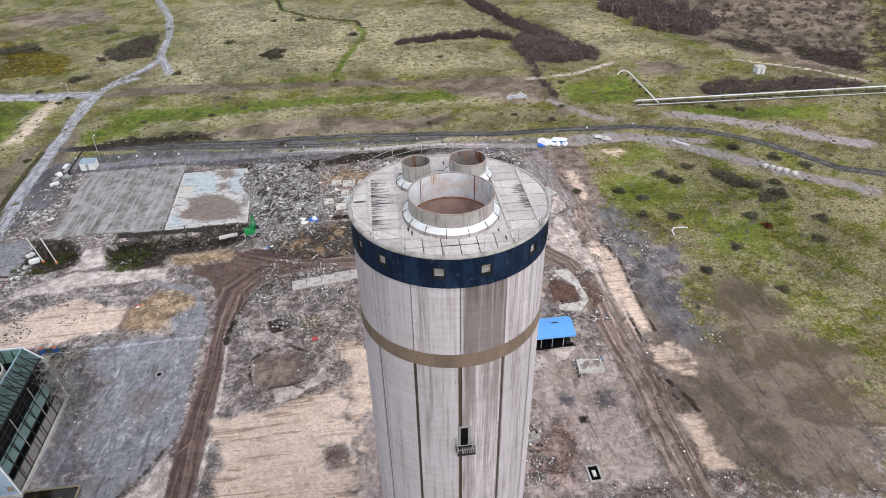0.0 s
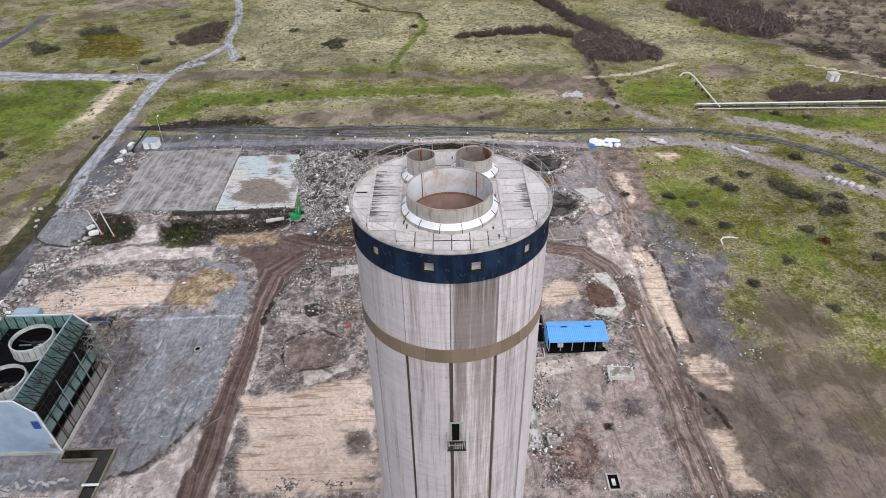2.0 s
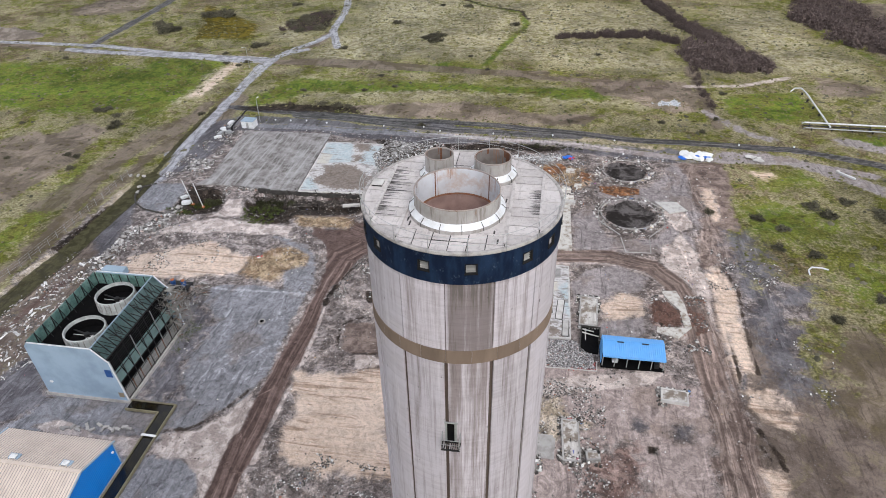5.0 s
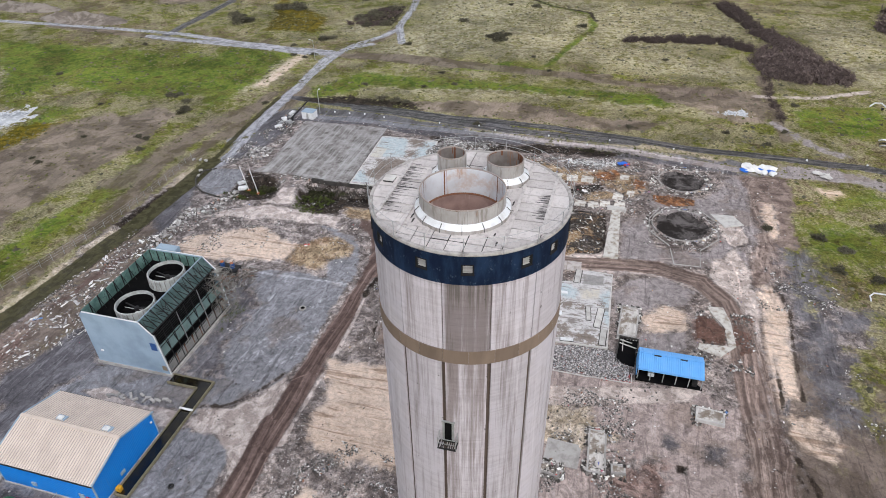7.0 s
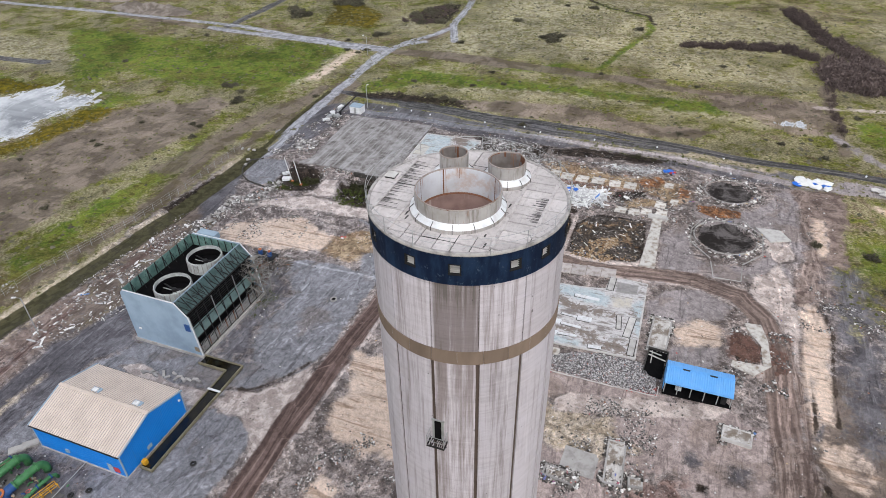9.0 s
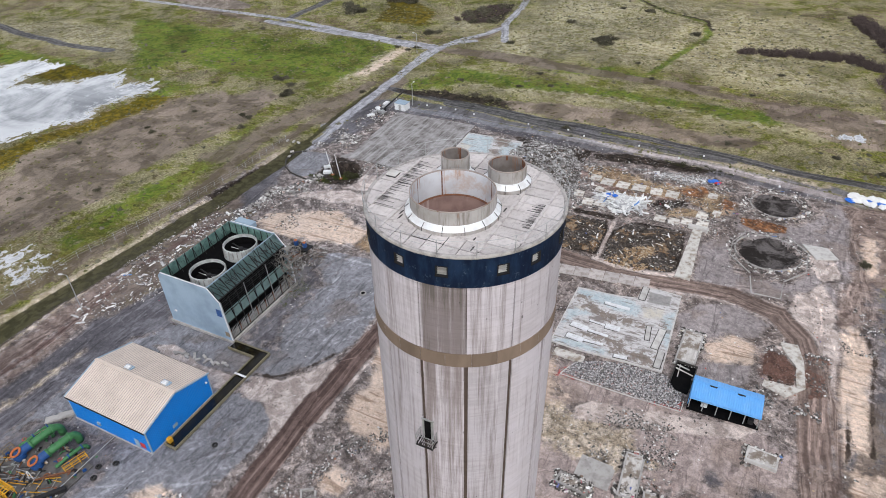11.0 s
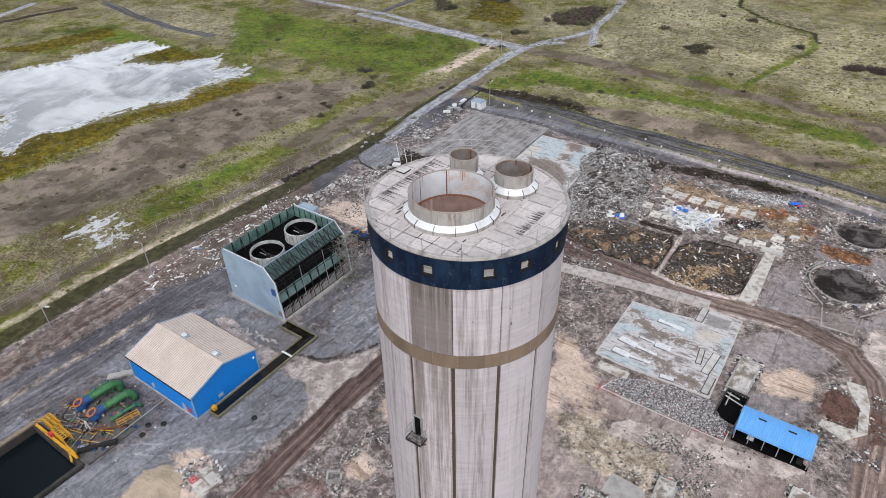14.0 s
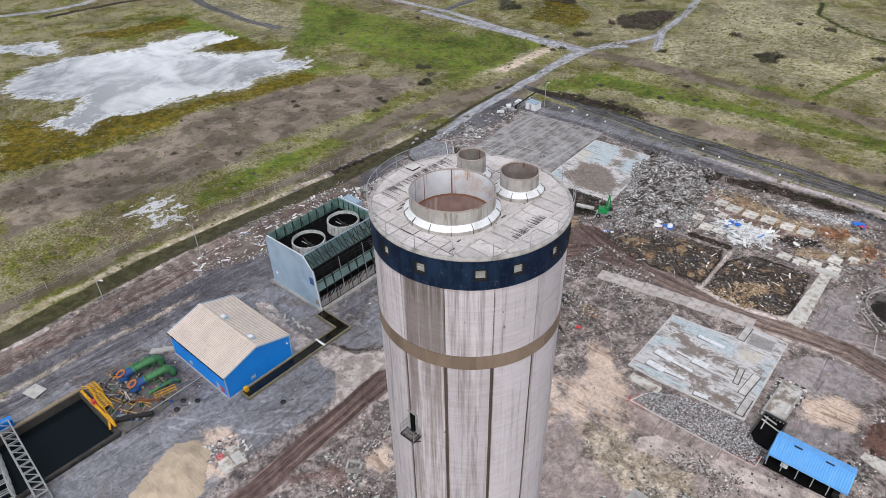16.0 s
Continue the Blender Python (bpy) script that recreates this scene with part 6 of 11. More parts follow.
# deck panels, left out where the flues pass through
DECK_TURN = -0.8
BIG, SM1, SM2 = (4.66 - TX, 35.74 - TY), (2.80 - TX, 40.05 - TY), (6.52 - TX, 40.55 - TY)
HOLES = ((*BIG, 2.95), (*SM1, 1.15), (*SM2, 1.45))


def off_holes(x, y):
    return all(math.hypot(x - hx, y - hy) > hr for hx, hy, hr in HOLES)


def deck_piece(poly, z0, z1):
    """A panel, cut round the flues where it meets one."""
    xs, ys = [p[0] for p in poly], [p[1] for p in poly]
    if all(off_holes(x0 + (x1 - x0) * a / 6, y0 + (y1 - y0) * a / 6) for (x0, y0) in poly for (x1, y1) in poly for a in range(7)):
        return prism(poly, z0, z1)
    bm = bmesh.new()
    step, x = 0.16, min(xs)
    while x < max(xs):
        y = min(ys)
        while y < max(ys):
            x2, y2 = min(x + step, max(xs)), min(y + step, max(ys))
            if off_holes((x + x2) / 2, (y + y2) / 2) and math.hypot((x + x2) / 2, (y + y2) / 2) < DECK_R - 0.3:
                bm.faces.new([bm.verts.new(q) for q in ((x, y, z1), (x2, y, z1), (x2, y2, z1), (x, y2, z1))])
            y = y2 if y2 > y else y + step
        x += step
    bmesh.ops.remove_doubles(bm, verts=bm.verts[:], dist=0.001)
    return bm


part("deck_base", deck_piece([(6.6 * math.cos(2 * math.pi * i / 48), 6.6 * math.sin(2 * math.pi * i / 48)) for i in range(48)], 62.8, TOP - 0.07), M_SOOT, tower)
deck = part("deck", boxes((-6.4, -0.05, TOP - 0.10, -6.3, 0.05, TOP - 0.075)), M_DECK, tower)
deck.matrix_basis = Matrix.Rotation(radians(DECK_TURN), 4, "Z")


def lay(x0, y0, x1, y1, rz=0.0):
    g_, h_ = 0.034, 0.046
    poly = clip_circle([(x0 + g_, y0 + h_), (x1 - g_, y0 + h_), (x1 - g_, y1 - h_), (x0 + g_, y1 - h_)], DECK_R - 0.24)
    if len(poly) > 2:
        part("panel", deck_piece(poly, TOP - 0.069, TOP + random.uniform(-0.012, 0.012)), M_DECK, deck)


for a, b, stepy in ((-6.7, -5.35, 1.6), (-5.35, -3.35, 1.08), (3.35, 5.35, 1.08), (5.35, 6.7, 1.6)):
    y = -6.48
    while y < 6.5:
        lay(a, y, b, y + stepy)
        y += stepy
for k in range(6):
    x0 = -3.35 + k * 6.7 / 6
    lay(x0, -6.7, x0 + 6.7 / 6, -5.55)
    lay(x0, -5.55, x0 + 6.7 / 6, -4.5)
for y0, y1 in ((-4.5, -1.2), (-1.2, 1.9), (1.9, 4.2), (4.2, 6.7)):
    for x0, x1 in ((-3.35, -1.1), (-1.1, 1.1), (1.1, 3.35)):
        lay(x0, y0, x1, y1)
# raised battens across the panels
M_BATTEN = worn("weathered_batten", (0.58, 0.54, 0.525), (0.30, 0.275, 0.26), rough=0.9, scale=2.5, amount=0.8)
for x, y0, y1 in ((-5.35, -3.5, 3.7), (5.35, -3.5, 3.7), (-3.35, -5.4, 5.4), (3.35, -5.4, 5.4)):
    part("batten", boxes((x - 0.10, y0, TOP + 0.0, x + 0.10, y1, TOP + 0.08)), M_BATTEN, deck, "low concrete strip laid over the panel joints")
part("batten", boxes((-3.25, -4.56, TOP, 3.25, -4.46, TOP + 0.05)), M_BATTEN, deck)
# open joints blackened with soot
rng = random.Random(4)


def soot(x0, x1, yy, wide):
    bm = bmesh.new()
    ln = x1 - x0
    k = 7
    up, dn = [], []
    for i in range(k + 1):
        f = i / k
        up.append((x0 + ln * f, yy + wide * (1 - f) ** 0.7 * rng.uniform(0.3, 1.0) + 0.012))
        dn.append((x0 + ln * f, yy - wide * 0.25 * (1 - f) * rng.uniform(0.2, 1.0) - 0.012))
    prism(dn + up[::-1], TOP - 0.02, TOP + 0.016, bm)
    part("soot_joint", bm, M_SOOT, deck, "open joint blackened with soot")


for yy in (3.4, 2.86, 2.46, 1.97, 1.6, 1.2, 0.84, 0.46, 0.05, -0.32, -0.75, -1.18, -1.6, -2.08, -2.6, -3.1):
    soot(-5.24, -5.24 + rng.uniform(0.5, 1.5), yy, 0.035)
for yy, ln in ((1.15, 0.5), (0.82, 0.8), (0.55, 0.7), (0.25, 0.9), (-0.85, 0.6), (-1.15, 0.9), (-1.45, 0.8), (-1.75, 0.5)):
    soot(5.24, 5.24 - ln, yy, 0.07)
for x, y in ((3.0, -0.3), (2.6, -4.3), (-3.0, -3.4), (-2.8, -3.9), (0.2, 5.4), (2.9, -5.2)):
    bm = prism([(x - 0.03, y - 0.30), (x + 0.05, y - 0.2), (x + 0.07, y + 0.2), (x, y + 0.3), (x - 0.05, y + 0.1)], TOP - 0.02, TOP + 0.018)
    part("soot_stain", bm, M_SOOT, deck)
hatch = part("roof_hatch", boxes((-6.40, 0.38, TOP, -5.68, 1.15, TOP + 0.12)), M_DARKSTEEL, deck, "low metal access hatch on the deck")
part("hatch_lid", boxes((-6.44, 0.34, TOP + 0.12, -5.64, 1.19, TOP + 0.16)), M_CONC_PALE, hatch, "pale lid")


def flue(cx, cy, r, h, collar_r, depth, lining, seams):
    ob = part("flue", lathe([(r, TOP - 0.05), (r, TOP + h), (r - 0.02, TOP + h + 0.03), (r - 0.05, TOP + h), (r - 0.05, TOP + 0.05)], 72), M_FLUE, tower, "short round steel flue with a rusting rim", smooth=False)
    ob.location = (cx, cy, 0)
    part("lining", lathe([(r - 0.055, TOP + h - 0.01), (r - 0.055, TOP - depth)], 72), lining, ob, "chalky inner face streaked with rust", smooth=True)
    part("rim", lathe([(r + 0.012, TOP + h - 0.03), (r + 0.012, TOP + h + 0.035), (r - 0.058, TOP + h + 0.035), (r - 0.058, TOP + h - 0.05)], 72), M_RIM, ob)
    part("liner_ledge", lathe([(r - 0.055, TOP - depth + 0.03), (r - 0.14, TOP - depth + 0.03), (r - 0.14, TOP - depth - 5.0)], 72), M_LINER, ob, "rust-brown lower liner", smooth=True)
    part("rust_lip", lathe([(r - 0.058, TOP - depth + 0.12), (r - 0.075, TOP - depth + 0.10), (r - 0.15, TOP - depth + 0.06), (r - 0.15, TOP - depth + 0.03)], 72), M_RUST, ob, "rusted lip of the liner")
    part("liner_floor", lathe([(r, TOP - depth - 2.2), (0.01, TOP - depth - 2.6)], 48), M_LINER, ob)
    for an, w_, drop in seams:
        ri = r - 0.062
        bm = lathe([(ri, TOP + h - 0.02), (ri - 0.008, TOP + h - drop), (ri, TOP + h - drop - 0.02)], 4, an - w_, an + w_)
        part("rust_run", bm, M_RUST, ob, "rust-brown run down the inner seam")
    # collar of flat flashing plates, two tiers
    seg = 14 if r > 2 else 10
    for i in range(seg):
        a0, a1 = 360 / seg * i, 360 / seg * (i + 1)
        s = 0.35
        part("collar_plate", lathe([(collar_r - 0.01, TOP + 0.24), (collar_r - 0.01, TOP + 0.26), (collar_r - 0.28, TOP + 0.52), (r + 0.01, TOP + 0.56), (r + 0.01, TOP - 0.03)], 4, a0 + s * 0.3, a1 - s * 0.3), M_COLLAR, ob)
        part("collar_skirt", lathe([(collar_r, TOP - 0.03), (collar_r, TOP + 0.25), (collar_r - 0.03, TOP + 0.255), (collar_r - 0.03, TOP - 0.03)], 4, a0 + s * 0.3, a1 - s * 0.3), M_FLUE, ob, "dull skirt of the collar")
        bm = bmesh.new()
        an = radians(a0)
        for q0, q1 in (((collar_r + 0.012, TOP), (collar_r + 0.012, TOP + 0.27)), ((collar_r + 0.012, TOP + 0.27), (collar_r - 0.27, TOP + 0.535))):
            beam(bm, (q0[0] * math.cos(an), q0[0] * math.sin(an), q0[1]), (q1[0] * math.cos(an), q1[0] * math.sin(an), q1[1]), 0.035)
        part("seam", bm, M_SOOT, ob)
    for i in range(8 if r > 2 else 5):
        an = radians(20 + i * (45 if r > 2 else 72))
        part("joint_cover", bar(((r + 0.01) * math.cos(an), (r + 0.01) * math.sin(an), TOP + 0.5), ((r + 0.01) * math.cos(an), (r + 0.01) * math.sin(an), TOP + h), 0.05), M_FLUE, ob)
    return ob


flue(*BIG, 2.80, 1.50, 3.16, 0.5, M_LINING, ((47, 0.9, 1.9), (131, 0.9, 1.9), (174, 0.6, 1.9), (12, 0.5, 1.6), (108, 0.3, 0.8)))
flue(*SM1, 1.00, 1.70, 1.42, 0.3, M_LINING_SHADED, ((92, 4.0, 1.5), (101, 2.0, 0.5), (40, 3.0, 0.4)))
flue(*SM2, 1.30, 1.45, 1.72, 0.3, M_LINING_SHADED, ((40, 7.0, 0.75), (30, 4.0, 1.1), (52, 4.0, 0.5), (112, 3.0, 0.35), (150, 20.0, 0.07)))

# guard rail round the deck
rail = part("guard_rail", lathe([(DECK_R - 0.0, TOP + 1.10), (DECK_R + 0.02, TOP + 1.12), (DECK_R + 0.04, TOP + 1.10), (DECK_R + 0.02, TOP + 1.08), (DECK_R - 0.0, TOP + 1.10)], 120), M_STEEL, tower, "thin galvanised guard rail")
part("middle_rail", lathe([(DECK_R + 0.005, TOP + 0.60), (DECK_R + 0.02, TOP + 0.615), (DECK_R + 0.035, TOP + 0.60), (DECK_R + 0.02, TOP + 0.585), (DECK_R + 0.005, TOP + 0.60)], 120), M_STEEL, rail)
for i in range(18):
    an = 2 * math.pi * i / 18
    part("post", bar(((DECK_R + 0.02) * math.cos(an), (DECK_R + 0.02) * math.sin(an), TOP - 0.15), ((DECK_R + 0.02) * math.cos(an), (DECK_R + 0.02) * math.sin(an), TOP + 1.1), 0.032), M_STEEL, rail)

# access door with its small platform
acc = part("access_platform", boxes((SHAFT_R - 0.1, -0.5, 45.6, SHAFT_R + 0.05, 0.5, 45.7)), M_DARKSTEEL, tower, "small dark steel landing at an upper door")
acc.matrix_basis = Matrix.Rotation(radians(-89.5), 4, "Z")
R0 = SHAFT_R
part("grating", boxes(*[(R0 - 0.02, -0.62 + 0.16 * i, 45.72, R0 + 0.8, -0.56 + 0.16 * i, 45.78) for i in range(9)], (R0 + 0.77, -0.66, 45.66, R0 + 0.83, 0.74, 45.82), (R0 - 0.02, -0.66, 45.66, R0 + 0.83, -0.61, 45.82), (R0 - 0.02, 0.69, 45.66, R0 + 0.83, 0.74, 45.82)), M_DARKSTEEL, acc)
for y in (-0.63, 0.71):
    bm = bmesh.new()
    for z in (46.3, 46.8):
        beam(bm, (R0, y, z), (R0 + 0.8, y, z), 0.04)
    for x in (R0 + 0.08, R0 + 0.8):
        beam(bm, (x, y, 45.75), (x, y, 46.82), 0.04)
    part("side_rail", bm, M_STEEL, acc)
bm = bmesh.new()
for z in (46.3, 46.8):
    beam(bm, (R0 + 0.8, -0.63, z), (R0 + 0.8, 0.71, z), 0.04)
part("front_rail", bm, M_STEEL, acc)
for y in (-0.5, 0.6):
    part("bracket", bar((R0 + 0.78, y, 45.7), (R0 - 0.05, y, 45.0), 0.07), M_DARKSTEEL, acc)
# a black plate draws the shade inside the doorway
part("doorway", boxes((R0 - 0.05, -0.28, 45.8, R0 + 0.03, 0.26, 47.8)), M_BLACK, acc, "dark open doorway")
part("door_leaf", boxes((R0 + 0.0, 0.26, 45.82, R0 + 0.06, 0.44, 47.82)), M_STEEL, acc, "grey steel door leaf standing open")
part("door_leaf", boxes((R0 + 0.0, -0.44, 45.82, R0 + 0.06, -0.28, 47.82)), M_STEEL, acc)
part("lintel", boxes((R0 - 0.02, -0.5, 47.82, R0 + 0.1, 0.5, 47.9)), M_STEEL, acc)

# ---- blue steel building ----
def blue_building():
    x0, x1, y0, y1 = -69.9, -52.2, 41.6, 55.5
    ym, g = (y0 + y1) / 2, -0.85
    he, hr = 5.25, 7.35
    b = thing("blue_building", "bright blue steel building with a shallow beige pitched roof", "building", (x0 + x1) / 2, ym, g)
    w, d = (x1 - x0) / 2, (y1 - y0) / 2
    bm = bmesh.new()
    corrugated(bm, (-w, -d, 0), (w, -d, 0), (w, -d, he), (-w, -d, he), 60, 0.03)
    part("front_wall", bm, M_BLUEWALL, b)
    bm = bmesh.new()
    corrugated(bm, (w, d, 0), (-w, d, 0), (-w, d, he), (w, d, he), 60, 0.03)
    part("back_wall", bm, M_BLUEWALL, b)
    for s in (1, -1):
        bm = bmesh.new()
        cols = []
        for i in range(97):
            yy = -d + 2 * d * i / 96
            off = 0.03 if i % 2 else 0.0
            zt = hr - (hr - he) * abs(yy) / d
            cols.append((bm.verts.new((s * (w + off), yy, 0)), bm.verts.new((s * (w + off), yy, zt))))
        for p, q in zip(cols, cols[1:]):
            bm.faces.new((p[0], q[0], q[1], p[1]) if s > 0 else (p[1], q[1], q[0], p[0]))
        part("gable_wall", bm, M_BLUEWALL, b)
    for s in (1, -1):
        bm = bmesh.new()
        a, c = (-w - 0.25, s * (d + 0.25), he - 0.05), (w + 0.25, s * (d + 0.25), he - 0.05)
        e, f = (w + 0.25, 0, hr + 0.03), (-w - 0.25, 0, hr + 0.03)
        if s < 0:
            corrugated(bm, a, c, e, f, 40, 0.05, True)
        else:
            corrugated(bm, c, a, f, e, 40, 0.05, True)
        rs = part("roof_slope", bm, M_BEIGEROOF, b, "beige ribbed roof sheeting")
        rs.data.materials.append(M_ROOFVALLEY)
        part("gutter", boxes((-w - 0.3, s * (d + 0.27) - 0.09, he - 0.28, w + 0.3, s * (d + 0.27) + 0.09, he - 0.1)), M_DARKSTEEL, b)
    part("ridge_cap", bar((-w - 0.27, 0, hr + 0.10), (w + 0.27, 0, hr + 0.10), 0.55, 0.12), M_BEIGEROOF, b)
    for s in (1, -1):
        for q in (1, -1):
            part("verge_trim", bar((s * (w + 0.27), q * (d + 0.25), he - 0.05), (s * (w + 0.27), 0, hr + 0.04), 0.22), M_CASING, b, "pale blue verge flashing")
            part("corner_trim", boxes((s * w - 0.1, q * d - 0.1, 0, s * w + 0.1, q * d + 0.1, he)), M_CASING, b, "pale corner flashing")
    for x, y in ((-2.6, 1.1), (5.9, 1.1)):
        z = hr - (hr - he) * abs(y) / d
        v = part("roof_vent", boxes((x - 0.85, y - 0.65, z - 0.05, x + 0.85, y + 0.65, z + 0.16)), M_CASING, b, "low pale roof ventilator")
        bm = bmesh.new()
        box(bm, x - 0.5, y - 0.4, z + 0.16, x + 0.5, y + 0.4, z + 0.5)
        bmesh.ops.bevel(bm, geom=bm.edges[:], offset=0.09, segments=1, affect="EDGES")
        part("cowl", bm, M_WHITE, v)
    part("gable_vent", boxes((w + 0.02, -2.2, 0.9, w + 0.1, -1.2, 1.6)), M_CASING, b, "pale grilled wall vent")
    part("wall_lamp", boxes((w + 0.03, d - 0.9, 3.6, w + 0.3, d - 0.6, 3.85)), M_WHITE, b)
    part("door", boxes((w - 3.4, -d - 0.09, 0, w - 2.4, -d - 0.03, 2.1)), M_CASING, b, "pale personnel door")
    part("notice", boxes((w - 2.2, -d - 0.08, 0.6, w - 1.1, -d - 0.03, 1.7)), M_RED, b, "red notice board fixed to the wall")
    part("wall_box", boxes((-3.0, -d - 0.25, 1.2, -2.3, -d - 0.02, 1.9)), M_CASING, b)
    part("plinth", boxes((-w - 0.15, -d - 0.15, -0.4, w + 0.15, d + 0.15, 0.12)), M_CONC, b)


blue_building()


# ---- mechanical cooling unit with two fan stacks ----
def cooling_unit():
    g = -0.9
    x0, x1, y0, y1 = -73.4, -57.9, 67.5, 87.6
    u = thing("cooling_unit", "derelict pale blue cooling unit with two fan stacks", "cooling tower", (x0 + x1) / 2, (y0 + y1) / 2, g)
    cx, cy = (x0 + x1) / 2, (y0 + y1) / 2
    w, d = (x1 - x0) / 2, (y1 - y0) / 2
    top, sh, deckz = 12.35, 9.9, 9.6
    xr = -61.2 - cx          # upper edge where the slope begins
    prof = [(-w + 0.15, 0.5), (w, 0.5), (w - 0.9, sh - 0.3), (w - 1.25, sh), (xr, top), (-w + 0.6, top), (-w - 0.1, top - 0.9)]
    for s, nm in ((-1, "end_wall"), (1, "end_wall")):
        bm = bmesh.new()
        lo = [bm.verts.new((x, s * d, z)) for x, z in prof]
        hi = [bm.verts.new((x, s * (d - 0.16), z)) for x, z in prof]
        bm.faces.new(lo)
        bm.faces.new(hi[::-1])
        for i in range(len(prof)):
            j = (i + 1) % len(prof)
            bm.faces.new((lo[i], lo[j], hi[j], hi[i]))
        bmesh.ops.recalc_face_normals(bm, faces=bm.faces[:])
        wall = part(nm, bm, M_CASING, u, "pale blue sheeted end wall, weathered")
        for a, b in zip(prof, prof[1:] + prof[:1]):
            part("edge_trim", bar((a[0], s * (d + 0.02), a[1]), (b[0], s * (d + 0.02), b[1]), 0.16), M_WHITE if a[0] > 0 else M_CASING, wall)
        if s < 0:
            part("opening", boxes((w - 2.35, -d - 0.05, 6.0, w - 1.15, -d - 0.01, 7.7)), M_BLUEPIPE, wall, "dark blue square opening")
            part("patch", boxes((w - 1.5, -d - 0.04, 1.2, w - 0.5, -d - 0.01, 2.3)), M_WOOD, wall, "brown patch board")
            part("lamp", boxes((-w + 1.5, -d - 0.25, 3.2, -w + 2.0, -d - 0.02, 3.5)), M_WHITE, wall)
    part("basin", boxes((-w - 0.3, -d - 0.3, -0.6, w + 0.3, d + 0.3, 0.5)), M_CONC, u, "low concrete basin")
    # plain west wall and green parapet sheets with dark stiffeners
    part("side_wall", boxes((-w - 0.02, -d + 0.16, 0.5, -w + 0.14, d - 0.16, deckz)), M_CASING, u)
    nb = 9
    for i in range(nb):
        a, b = -d + 0.2 + (2 * d - 0.4) * i / nb, -d + 0.2 + (2 * d - 0.4) * (i + 1) / nb
        part("parapet_sheet", boxes((-w + 0.05, a + 0.05, deckz, -w + 0.15, b - 0.05, top - 0.1)), M_GREENSHEET, u, "green translucent parapet sheet")
        part("stiffener", bar((-w + 0.22, a, deckz), (-w + 0.22, a, top), 0.14), M_DARKSTEEL, u)
        part("stay", bar((-w + 0.25, a, top - 0.2), (-w + 1.3, a, deckz), 0.09), M_DARKSTEEL, u)
    for i in range(7):
        a, b = -w + 0.3 + (xr + w - 0.3) * i / 7, -w + 0.3 + (xr + w - 0.3) * (i + 1) / 7
        part("parapet_sheet", boxes((a + 0.04, d - 0.34, deckz, b - 0.04, d - 0.22, top - 0.15)), M_GREENSHEET, u)
        part("stiffener", bar((a, d - 0.42, deckz), (a, d - 0.42, top - 0.1), 0.12), M_DARKSTEEL, u)
    part("fan_deck", boxes((-w + 0.14, -d + 0.16, deckz - 0.2, xr, d - 0.16, deckz)), M_BLACK, u, "black fan deck")
    # east parapet leaning outwards as a slope of green sheets with ribs
    nb = 12
    for i in range(nb):
        a, b = -d + 0.2 + (2 * d - 0.4) * i / nb, -d + 0.2 + (2 * d - 0.4) * (i + 1) / nb
        bm = bmesh.new()
        vs = [bm.verts.new(p) for p in ((xr, a + 0.03, top), (xr, b - 0.03, top), (w - 1.3, b - 0.03, sh - 0.05), (w - 1.3, a + 0.03, sh - 0.05))]
        bm.faces.new(vs[::-1])
        bmesh.ops.solidify(bm, geom=bm.faces[:], thickness=0.06)
        part("slope_sheet", bm, M_SLOPESHEET, u)
        part("slope_rib", bar((xr - 0.02, a, top + 0.06), (w - 1.28, a, sh + 0.03), 0.13), M_DARKSTEEL, u)
        part("slope_stay", bar((xr + 1.0, a + 0.2, top - 0.9), (w - 1.0, a + 1.3, sh - 0.2), 0.10), M_DARKSTEEL, u)
        part("parapet_sheet", boxes((xr - 0.1, a + 0.03, deckz, xr, b - 0.03, top)), M_GREENSHEET, u)
    rs = random.Random(5)
    for i in range(26):
        a = rs.uniform(-d + 0.6, d - 1.8)
        f0_, f1_ = rs.uniform(0.0, 0.4), rs.uniform(0.6, 1.0)
        part("loose_stay", bar((xr + f0_ * (w - 1.3 - xr), a, top - f0_ * (top - sh) + 0.16), (xr + f1_ * (w - 1.3 - xr), a + rs.uniform(-1.4, 1.4), top - f1_ * (top - sh) + 0.14), 0.08), M_DARKSTEEL, u)
    part("slope_rail", bar((xr, -d, top + 0.05), (xr, d, top + 0.05), 0.16), M_CASING, u)
    part("shoulder_rail", bar((w - 1.25, -d, sh), (w - 1.25, d, sh), 0.18), M_DARKSTEEL, u)
    # louvred face: dark core, upright frames, wide sheet bands, fine slats
    # solid core, near-black so that its colour carries the inner shade
    part("core", boxes((-w + 0.2, -d + 0.18, 0.5, w - 1.9, d - 0.18, deckz - 0.25)), M_BLACK, u, "near-black block filling the interior, shade in its colour")

    def face_x(z):
        return w - 0.9 * (z - 0.5) / (sh - 0.8) - 0.05

    for i in range(10):
        yy = -d + 0.25 + (2 * d - 0.5) * i / 9
        part("frame_post", bar((face_x(0.5), yy, 0.5), (face_x(sh - 0.3), yy, sh - 0.3), 0.12), M_STEEL if i % 3 == 0 else M_DARKSTEEL, u)
        part("frame_brace", bar((face_x(sh - 0.5), yy, sh - 0.5), (w - 2.4, yy, sh - 2.6), 0.12), M_DARKSTEEL, u)
    for z in (0.7, 3.1, 4.4, 6.6, 8.3, 9.2):
        part("frame_rail", bar((face_x(z), -d + 0.2, z), (face_x(z), d - 0.2, z), 0.10), M_DARKSTEEL, u)
    for i in range(9):
        a, b = -d + 0.35 + (2 * d - 0.5) * i / 9, -d + 0.15 + (2 * d - 0.5) * (i + 1) / 9
        bm = bmesh.new()
